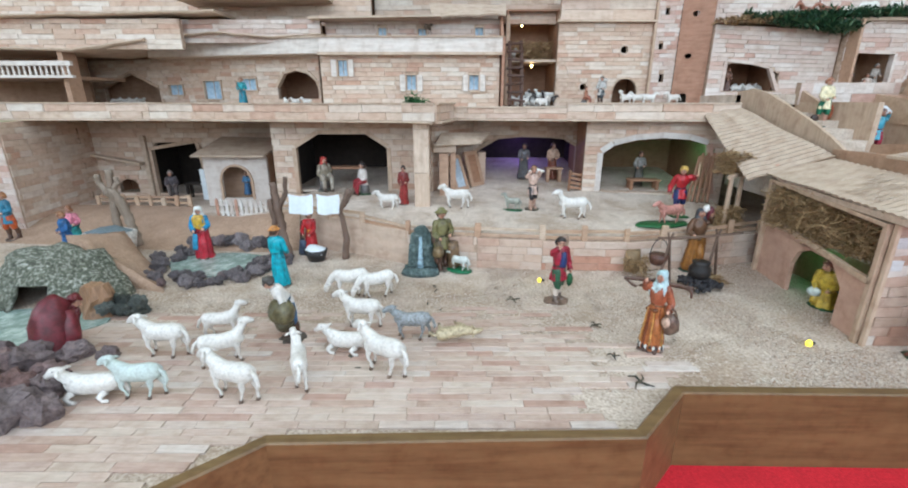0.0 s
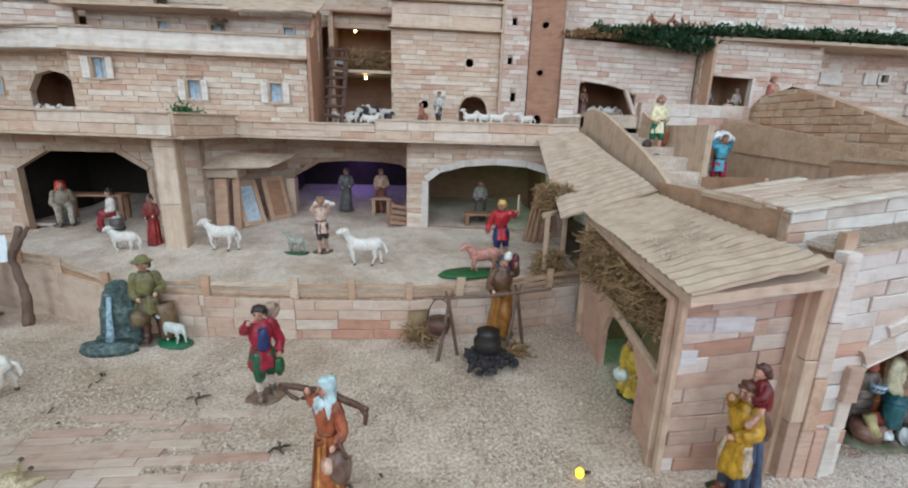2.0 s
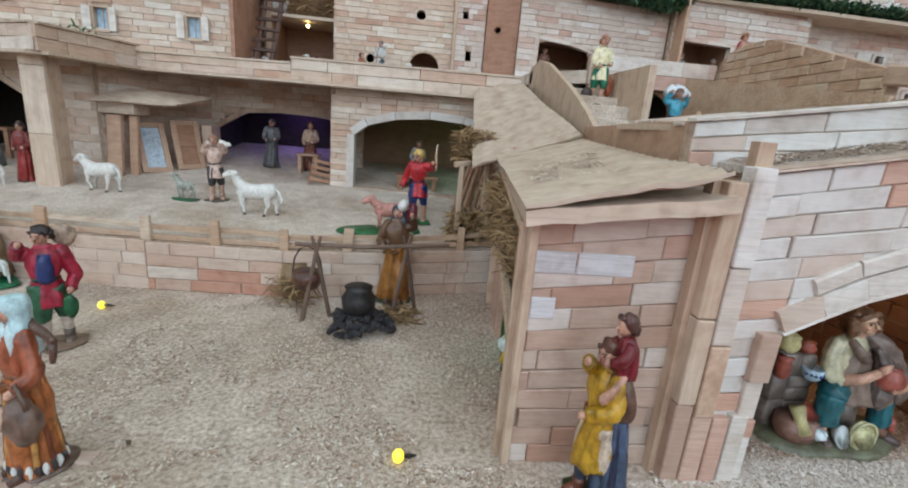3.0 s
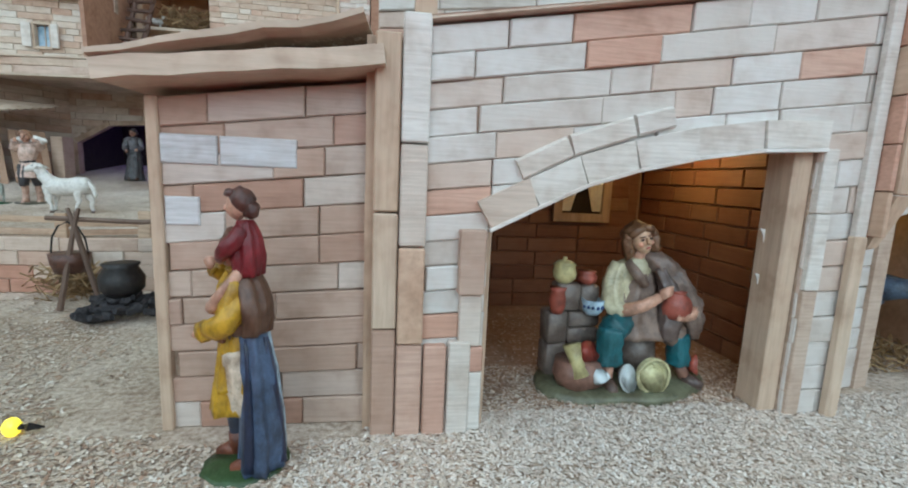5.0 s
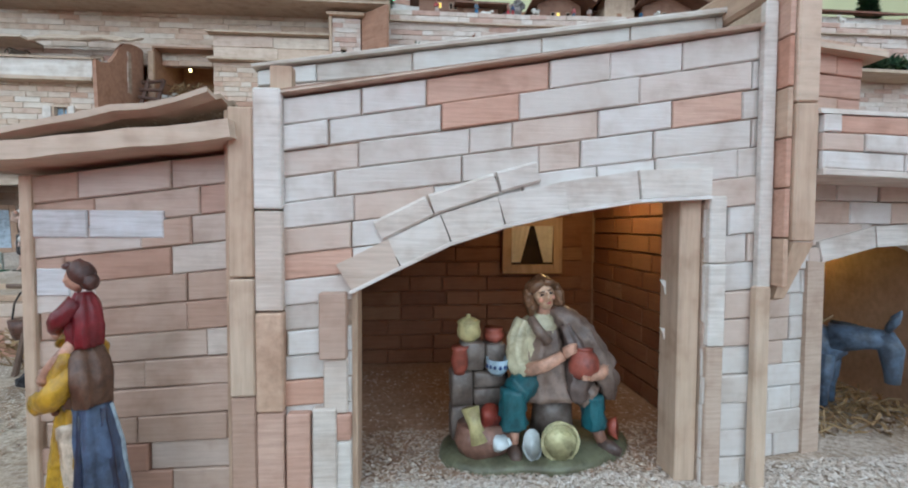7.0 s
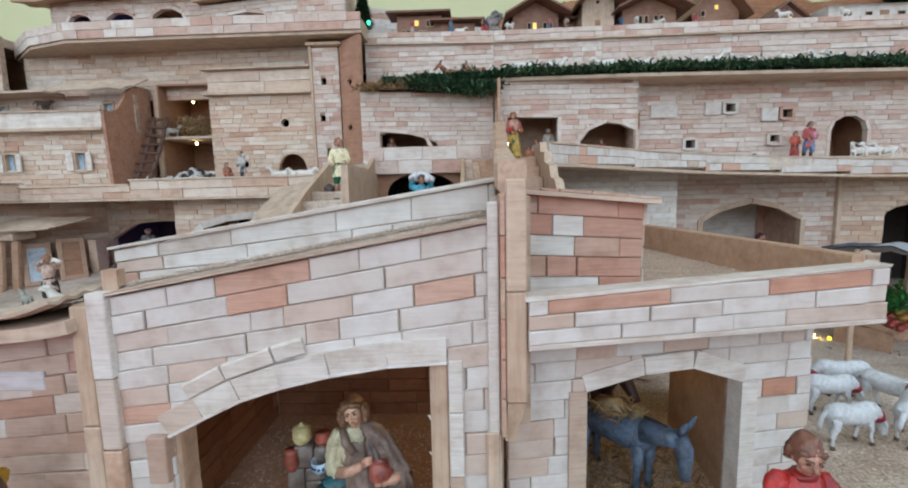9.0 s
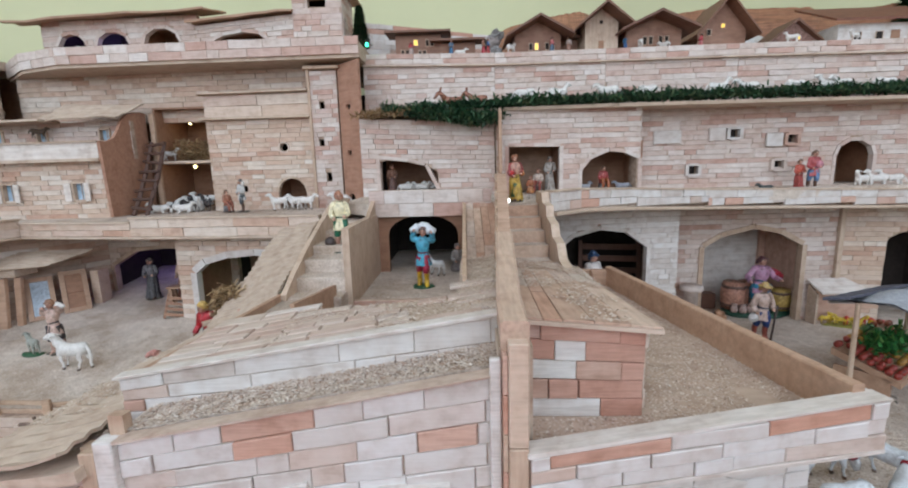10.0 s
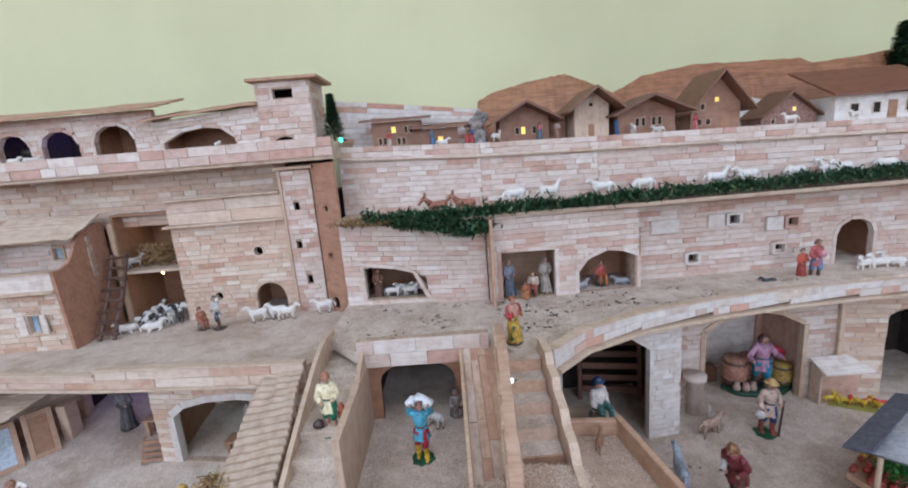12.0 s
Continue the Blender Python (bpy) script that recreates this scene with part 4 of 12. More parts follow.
# house with the round holes, tower and brown return
P_hole = (0.256, 1.2), (0.487, 1.2)
ring = lambda x, z, r: (z - r, [(x + r * math.cos(math.radians(q)), z + r * math.sin(math.radians(q))) for q in range(255, -76, -30)])
H_small = (0.262, curve_arch(0.402, 0.464, 0.30, 0.33))
w = wall("wall_upper_mid", *P_hole, 0.262, 0.456, [H_small, ring(0.422, 0.396, 0.0095), ring(0.327, 0.309, 0.0085)], 0.01, (0.036, 0.0095), M_tan_i, False, "tan wooden brick house front with round holes and a little arch", 19)
trim_arch(w, *P_hole, H_small, 0.004, 0.0025, M_batten, jambs=False, longest=0.012)
room("room", 0.39, 0.475, 1.212, 1.3, 0.263, 0.35, M_darkply, None, "dim stall behind a little arch")
# shade behind the round holes is painted with near-black voids
room("room", 0.30, 0.45, 1.212, 1.25, 0.36, 0.42, M_dark, None, "dark void behind a round hole")
room("room", 0.305, 0.35, 1.212, 1.25, 0.28, 0.34, M_dark, None, "dark void behind a round hole")
wall("wall_upper_gable", (0.258, 1.195), (0.485, 1.195), 0.462, 0.508, (), 0.012, (0.11, 0.022), M_tan_i, False, "long tan boards above the cornice", 20)
bm = bmesh.new()
beam(bm, (0.25, 1.193, 0.459), (0.487, 1.193, 0.459), 0.02, 0.005)
beam(bm, (0.25, 1.19, 0.51), (0.487, 1.19, 0.512), 0.02, 0.004)
tagged(finish("trim", bm, M_board), "wooden cornice strips", "trim", kind="structure")

P_tow = (0.487, 1.193), (0.548, 1.193)
w = wall("wall_tower", *P_tow, 0.262, 0.55, [(z - 0.009, [(x - 0.0055, z + 0.009), (x + 0.0055, z + 0.009)]) for x, z in ((0.514, 0.479), (0.508, 0.401), (0.519, 0.33))], 0.01, (0.032, 0.0095), M_rose_i, False, "slender rosy brick tower with slit windows", 21)
room("room", 0.49, 0.546, 1.204, 1.24, 0.27, 0.54, M_dark, None, "dark inside of the tower")
bm = bmesh.new()
beam(bm, (0.4885, 1.19, 0.262), (0.4885, 1.19, 0.552), 0.006, 0.006, up=(0, 1, 0))
beam(bm, (0.482, 1.195, 0.555), (0.556, 1.195, 0.555), 0.03, 0.006)
tagged(finish("trim", bm, M_batten), "tower corner batten and cap", "trim", kind="structure")
P_ret = (0.55, 1.194), (0.604, 1.146)
bm = bmesh.new()
box(bm, -0.72, 0.56, 1.336, 1.342, 0.262, 0.588)
box(bm, -1.34, -0.7205, 1.4, 1.406, 0.262, 0.588)
box(bm, -0.7265, -0.7205, 1.3425, 1.3995, 0.38, 0.588)
tagged(finish("wall_backing", bm, M_ply), "plain brown board closing the back of the upper houses", "wall", kind="structure")
for hx, hz, hr in ((0.422, 0.396, 0.0095), (0.327, 0.309, 0.0085)):
    bm = bmesh.new()
    rims = [[bm.verts.new((q * math.cos(k * math.pi / 12), y, q * math.sin(k * math.pi / 12))) for k in range(24)] for q, y in ((hr * 1.32, 0.004), (hr * 1.3, -0.0026), (hr * 0.98, -0.0026), (hr * 0.96, 0.012))]
    for a, b in zip(rims, rims[1:]):
        for k in range(24):
            bm.faces.new((a[k], a[(k + 1) % 24], b[(k + 1) % 24], b[k]))
    o = tagged(finish("trim", bm, M_tan_o), "flat wooden ring round a hole in the house front", "trim", kind="structure")
    (px0, py0), (px1, py1) = P_hole
    o.matrix_world = pose(hx, py0 + (hx - px0) / (px1 - px0) * (py1 - py0), hz)
w = wall("wall_tower_return", *P_ret, 0.262, 0.56, [ring(0.574, 0.473, 0.0065), ring(0.57, 0.38, 0.006)] + [(0.27, curve_arch(0.562, 0.578, 0.284, 0.294, 6))], 0.006, clad=False, back_mat=M_redply, label="brown board return beside the tower with round holes")
room("room", 0.552, 0.63, 1.23, 1.28, 0.265, 0.5, M_dark, None, "dark void behind the brown board")

# wall over the roofs and the castle terrace
wall("wall_castle_foot", (-0.2, 1.255), (0.49, 1.235), 0.46, 0.57, (), 0.012, (0.05, 0.0105), M_tan_i, False, "tan wooden brick wall under the castle terrace", 22)
CAST = [(-0.24, 1.28), (-0.13, 1.2), (-0.02, 1.165), (0.3, 1.16), (0.607, 1.158)]
slab("castle_terrace", CAST + [(0.607, 1.5), (-0.24, 1.5)], 0.566, 0.596, M_board, "thick wooden terrace under the castle", "terrace")
for k, (a, b) in enumerate(zip(CAST, CAST[1:])):
    wall("wall_castle_edge", (a[0], a[1] - 0.003), (b[0], b[1] - 0.003), 0.572, 0.606, (), 0.004, (0.05, 0.0165), M_rose_i, False, "terrace edge faced with rosy bricks", 90 + k)

P_arc = (-0.14, 1.275), (0.228, 1.262)
hs = [(0.598, curve_arch(-0.105, -0.037, 0.638, 0.664)), (0.598, curve_arch(-0.012, 0.066, 0.636, 0.665)), (0.598, curve_arch(0.099, 0.184, 0.636, 0.668))]
w = wall("wall_arcade", *P_arc, 0.596, 0.692, hs, 0.012, (0.04, 0.011), M_rose_i, False, "castle arcade wall of rosy wooden bricks", 23)
for h in hs:
    trim_arch(w, *P_arc, h, 0.006, 0.003, M_rose_o, jambs=False, longest=0.025)
room("room", -0.115, -0.026, 1.29, 1.36, 0.597, 0.68, M_dark, None, "dark chamber with a donkey behind an arcade arch")
room("room", -0.02, 0.075, 1.29, 1.36, 0.597, 0.68, M_dark, None, "dark chamber lit blue behind an arcade arch")
room("room", 0.09, 0.2, 1.285, 1.36, 0.597, 0.68, M_darkply, None, "dim chamber behind an arcade arch")
corrugated("roof", [(-0.2, 1.24, 0.688), (0.262, 1.225, 0.694), (0.262, 1.33, 0.716), (-0.2, 1.35, 0.71)], 6, 0.0006, 0.004, M_ply, "thin uneven wooden roof over the arcade", wave=0.006)
P_wing = (0.226, 1.25), (0.45, 1.245)
H_wing = (0.598, [(0.25, 0.624), (0.29, 0.642), (0.333, 0.648), (0.37, 0.643), (0.394, 0.624)])
w = wall("wall_castle_wing", *P_wing, 0.596, lambda u: 0.664 + 0.016 * u / 0.224, [H_wing], 0.012, (0.04, 0.011), M_rose_i, False, "castle wing of rosy wooden bricks with a wide arch", 24)
trim_arch(w, *P_wing, H_wing, 0.006, 0.003, M_rose_o, jambs=False, longest=0.025)
room("room", 0.24, 0.41, 1.265, 1.34, 0.597, 0.66, M_darkply, None, "dim chamber behind a wide arch")
corrugated("roof", [(0.22, 1.225, 0.668), (0.452, 1.222, 0.684), (0.452, 1.34, 0.7), (0.22, 1.34, 0.69)], 5, 0.0006, 0.004, M_ply, "thin uneven wooden roof over the castle wing", wave=0.005)
H_tw = (0.69, [(0.484, 0.707), (0.523, 0.707)])
wall("wall_keep", (0.45, 1.24), (0.557, 1.24), 0.596, 0.722, [H_tw, (0.597, curve_arch(0.475, 0.515, 0.606, 0.617, 6))], 0.012, (0.04, 0.0115), M_rose_i, False, "square castle tower of rosy bricks with a dark slot", 25)
room("room", 0.462, 0.545, 1.253, 1.3, 0.6, 0.715, M_dark, None, "dark inside of the castle tower")
wall("wall_keep_side", (0.557, 1.241), (0.5575, 1.33), 0.596, 0.722, (), 0.008, (0.04, 0.0115), M_rose_i, False, "side of the square castle tower", 26)
bm = bmesh.new()
box(bm, 0.44, 0.578, 1.222, 1.345, 0.722, 0.728, 0, 0.001)
tagged(finish("roof", bm, M_ply), "flat overhanging wooden roof of the castle tower", "roof", kind="structure")


def wavy_band(name, pts, depth, material, label, seed):
    """A thick uneven shelf of torn wood, by its lower and upper outline."""
    bm = bmesh.new()
    rows = []
    n = 24
    for i in range(n + 1):
        f = i / n * (len(pts) - 1)
        k = min(int(f), len(pts) - 2)
        a, b, t = pts[k], pts[k + 1], f - k
        x, y, lo, hi = (a[j] + (b[j] - a[j]) * t for j in range(4))
        w1 = 0.004 * noise.noise(Vector((i * 0.5, seed, 0)))
        w2 = 0.004 * noise.noise(Vector((i * 0.6, seed, 5)))
        rows.append([bm.verts.new(p) for p in ((x, y + depth, lo), (x, y, lo + w1), (x, y - 0.003, (lo + hi) / 2), (x, y, hi + w2), (x, y + depth, hi))])
    for r, s in zip(rows, rows[1:]):
        for j in range(5):
            bm.faces.new((r[j], s[j], s[(j + 1) % 5], r[(j + 1) % 5]))
    bm.faces.new(rows[0])
    bm.faces.new(rows[-1][::-1])
    return tagged(finish(name, bm, material), label, "ledge", kind="structure")


wavy_band("ledge", [(-1.35, 1.1, 0.386, 0.392), (-1.0, 1.09, 0.386, 0.392), (-0.86, 1.09, 0.382, 0.389), (-0.7, 1.1, 0.405, 0.411)], 0.2, M_board, "wavy edge of a wooden terrace", 1)
wall("wall_band", (-1.35, 1.11), (-0.62, 1.11), 0.388, 0.452, (), 0.012, (0.05, 0.011), M_tan_i, False, "tan brick band wall of the upper terraces", 27)
wavy_band("ledge", [(-1.35, 1.1, 0.45, 0.456), (-1.0, 1.09, 0.452, 0.458), (-0.53, 1.095, 0.462, 0.468)], 0.2, M_board, "wavy edge of a wooden terrace", 2)
wall("wall_band", (-0.69, 1.14), (-0.31, 1.14), 0.405, 0.455, (), 0.012, (0.05, 0.011), M_rose_i, False, "rosy brick band wall above the balcony", 28)
wavy_band("ledge", [(-0.69, 1.128, 0.414, 0.418), (-0.55, 1.12, 0.424, 0.428), (-0.42, 1.125, 0.414, 0.418), (-0.3, 1.12, 0.42, 0.424)], 0.1, M_board, "wavy wooden eave above the balcony", 3)
wavy_band("ledge", [(-0.62, 1.105, 0.49, 0.5), (-0.45, 1.1, 0.492, 0.502), (-0.29, 1.105, 0.498, 0.508)], 0.2, M_board, "wavy edge of a wooden terrace", 4)
wall("wall_band_top", (-1.35, 1.2), (-0.2, 1.2), 0.45, 0.6, (), 0.012, (0.055, 0.011), M_tan_i, False, "tan brick wall of the highest terraces", 29)
slab("castle_terrace", [(-1.35, 1.18), (-0.24, 1.19), (-0.24, 1.5), (-1.35, 1.5)], 0.59, 0.61, M_board, "high wooden terrace", "terrace")
bm = bmesh.new()
box(bm, -1.3, -0.9, 1.09, 1.3, 0.325, 0.332)
box(bm, -0.905, -0.893, 1.1, 1.14, 0.263, 0.386)
box(bm, -1.3, -1.0, 1.3, 1.31, 0.263, 0.386)
tagged(finish("balcony_floor", bm, M_ply), "brown board balcony in the corner", "balcony", kind="structure")
rail = new("balustrade")
rail.location = (-0.95, 1.085, 0.332)
tagged(rail, "little cream balustrade on the corner balcony", "balustrade", kind="structure")
for k in range(13):
    x = -0.075 + 0.0125 * k
    bm = bmesh.new()
    loft(bm, [((x, 0, 0), 0.0022, 0.0022), ((x, 0, 0.006), 0.003, 0.003), ((x, 0, 0.012), 0.0018, 0.0018), ((x, 0, 0.02), 0.0026, 0.0026)], 0, 8)
    part("baluster", bm, M_parapet, rail)
bm = bmesh.new()
box(bm, -0.2, 0.085, -0.004, 0.004, 0.02, 0.03)
box(bm, -0.2, 0.085, -0.005, 0.005, -0.006, 0.0)
box(bm, -0.2, -0.085, -0.003, 0.003, 0.0, 0.02)
part("handrail", bm, M_parapet, rail)

# ---- middle right walls ----
P_mr = (0.604, 1.135), (0.872, 1.1)
H_mr = (0.298, [(0.642, 0.364), (0.7, 0.357), (0.735, 0.348), (0.759, 0.336)])
w = wall("wall_mid_right", *P_mr, 0.286, lambda u: 0.444 - 0.018 * u / 0.27, [H_mr], 0.012, (0.042, 0.0098), M_rose_i, False, "rosy wooden brick wall with a sloping sheep stall opening", 31)
trim_arch(w, *P_mr, H_mr, 0.006, 0.003, M_rose_o)
room("room", 0.63, 0.77, 1.15, 1.25, 0.289, 0.372, M_darkply, None, "dim sheep stall")
P_r1 = (0.874, 1.085), (1.15, 1.1)
H_r1, H_r2 = (0.289, [(0.896, 0.379), (0.995, 0.377)]), (0.289, [(1.037, 0.33), (1.055, 0.352), (1.09, 0.366), (1.12, 0.362), (1.147, 0.35)])
w = wall("wall_right", *P_r1, 0.286, 0.448, [H_r1, H_r2], 0.012, (0.042, 0.0098), M_rose_i, False, "rosy wooden brick wall with a square and an arched stall", 32)
trim_arch(w, *P_r1, H_r1, 0.006, 0.003, M_rose_o)
trim_arch(w, *P_r1, H_r2, 0.006, 0.003, M_rose_o, longest=0.025)
room("room", 0.89, 1.0, 1.1, 1.19, 0.289, 0.392, M_ply, None, "brown boarded stall")
room("room", 1.03, 1.155, 1.112, 1.2, 0.289, 0.38, M_darkply, None, "dim stall behind an arch")
P_r2 = (1.15, 1.142), (1.75, 1.15)
H_r3 = (0.286, curve_arch(1.555, 1.63, 0.345, 0.375))
sw = [(1.217, 0.39, 0), (1.349, 0.394, 1), (1.462, 0.38, 1), (1.272, 0.324, 1), (1.44, 0.33, 1)]
w = wall("wall_right", *P_r2, 0.278, 0.45, [H_r3] + [(z - 0.008, [(x - 0.01, z + 0.008), (x + 0.01, z + 0.008)]) for x, z, o in sw if o], 0.012, (0.042, 0.0098), M_rose_i, False, "long rosy wooden brick wall with small square windows", 33)
trim_arch(w, *P_r2, H_r3, 0.006, 0.003, M_rose_o, longest=0.025)
room("room", 1.54, 1.645, 1.165, 1.25, 0.28, 0.39, M_darkply, None, "dim stall behind an arch")
wall("wall_right_return", (1.15, 1.1), (1.1505, 1.142), 0.286, 0.45, (), 0.006, (0.04, 0.0098), M_rose_i, False, "short rosy brick return", 34)
for x, z, o in sw:
    ob = new("window")
    ob.location = (x, 1.143, z)
    tagged(ob, "small framed window in the rosy brick wall", "window", kind="structure")
    bm = bmesh.new()
    ww, hh = (0.017, 0.014) if o else (0.027, 0.013)
    if o:
        for s in (-1, 1):
            box(bm, s * 0.0125 - 0.003, s * 0.0125 + 0.003, -0.006, 0.004, -0.011, 0.011)
            box(bm, -0.0095, 0.0095, -0.006, 0.004, s * 0.0105 - 0.0025, s * 0.0105 + 0.0025)
        part("window_frame", bm, M_pale_o, ob)
        bm = bmesh.new()
        box(bm, -0.012, 0.012, 0.012, 0.014, -0.011, 0.011)
        part("pane", bm, M_dark, ob)
        if z > 0.35:
            bm = bmesh.new()
            box(bm, -0.05, -0.018, -0.0055, 0.0, -0.014, 0.012, 0, 0.0008)
            part("shutter", bm, M_pale_o, ob)
    else:
        box(bm, -0.027, 0.027, -0.006, 0.0, -0.013, 0.013, 0, 0.0008)
        part("shutter", bm, M_pale_o, ob)

# shelf with greenery and the top wall
bm = bmesh.new()
box(bm, 0.876, 0.882, 1.054, 1.112, 0.2885, 0.444, 0, 0.0008)
tagged(finish("pier", bm, M_ply), "upright brown board pier under the shelf", "pier", kind="structure")
slab("garland_shelf", [(0.604, 1.115), (0.872, 1.078), (1.145, 1.072), (1.75, 1.09), (1.75, 1.22), (0.604, 1.25)], 0.444, 0.45, M_board, "wooden shelf under the greenery", "shelf", heights=lambda x, y: (0.0 if x > 0.8 else 0.002))
TOPW = [(0.60, 1.222, 0.586), (0.88, 1.192, 0.573), (1.1, 1.168, 0.568), (1.35, 1.148, 0.564), (1.75, 1.12, 0.556)]
for k, (a, b) in enumerate(zip(TOPW, TOPW[1:])):
    wl = math.hypot(b[0] - a[0], b[1] - a[1])
    wall("wall_top", a[:2], b[:2], 0.45, lambda u, a=a, b=b, wl=wl: a[2] + (b[2] - a[2]) * u / wl, (), 0.012, (0.042, 0.0105), M_rose_i, False, "rosy wooden brick wall below the mountain village", 100 + k)
    bm = bmesh.new()
    beam(bm, (a[0], a[1] - 0.003, a[2] - 0.025), (b[0], b[1] - 0.003, b[2] - 0.025), 0.012, 0.003)
    tagged(finish("trim", bm, M_board), "thin wooden strip along the wall", "trim", kind="structure")
slab("village_ground", [(p[0], p[1] + 0.001) for p in TOPW] + [(2.2, 1.11), (2.2, 1.61), (0.60, 1.61)], -0.03, 0.0, M_greygravel, "gritty ground of the mountain village", "ground", heights=lambda x, y: 0.579 - (x - 0.6) * 0.022)

# ---- right lower court ----
P_c1 = (0.955, 1.03), (1.213, 1.062)
H_c1 = (0.002, [(0.985, 0.19), (1.01, 0.21), (1.06, 0.222), (1.11, 0.215), (1.152, 0.185)])
w = wall("wall_court", *P_c1, 0.0, 0.272, [H_c1], 0.014, (0.04, 0.01), M_whitish_i, False, "whitish wooden brick wall with an arched doorway", 35)
trim_arch(w, *P_c1, H_c1, 0.006, 0.003, M_whitish_o, longest=0.03)
# barn lined near-black: its inner shade is put into the colour
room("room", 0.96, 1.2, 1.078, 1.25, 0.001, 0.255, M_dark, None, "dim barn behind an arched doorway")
bm = bmesh.new()
box(bm, 0.961, 1.03, 1.236, 1.249, 0.0045, 0.2)
tagged(finish("wall_barn_lining", bm, M_parapet), "pale board lining the barn's back corner", "wall", kind="structure")
wall("wall_court_return", (1.2135, 1.063), (1.216, 1.145), 0.0, 0.272, (), 0.01, (0.04, 0.01), M_whitish_i, False, "whitish brick return", 36)
P_c2 = (1.216, 1.145), (1.575, 1.145)
H_c2 = (0.002, [(1.305, 0.165), (1.34, 0.186), (1.405, 0.202), (1.46, 0.19), (1.506, 0.165)])
w = wall("wall_court_east", *P_c2, 0.0, 0.272, [H_c2], 0.014, (0.042, 0.01), M_rose_i, False, "pale wooden brick wall with a wide pointed arch", 37)
trim_arch(w, *P_c2, H_c2, 0.009, 0.004, M_batten, longest=0.05)
room("room", 1.285, 1.53, 1.16, 1.29, 0.001, 0.225, M_parapet, None, "chamber lined with pale boards behind a wide arch")
bm = bmesh.new()
box(bm, 1.522, 1.529, 1.163, 1.288, 0.0045, 0.222)
box(bm, 1.508, 1.5215, 1.281, 1.289, 0.0045, 0.222)
tagged(finish("wall_chamber_lining", bm, M_pinkboard), "reddish board lining one side of the chamber", "wall", kind="structure")
bm = bmesh.new()
beam(bm, (1.578, 1.14, 0.0), (1.578, 1.14, 0.272), 0.01, 0.01, up=(0, 1, 0))
tagged(finish("trim", bm, M_batten), "upright batten at the wall's corner", "trim", kind="structure")
wall("wall_court_far", (1.58, 1.145), (2.0, 1.05), 0.0, 0.272, [(0.002, curve_arch(1.66, 1.85, 0.17, 0.2))], 0.014, (0.042, 0.01), M_tan_i, False, "tan brick wall with a dark arch", 38)
room("room", 1.65, 1.87, 1.17, 1.3, 0.001, 0.23, M_dark, None, "dark chamber behind an arch")
slab("court_ground", [(1.03, 0.74), (1.9, 0.7), (1.9, 1.3), (0.9, 1.3), (0.9, 0.86)], 0.0006, 0.0036, M_greygravel, "court floor strewn with pale grit", "ground")

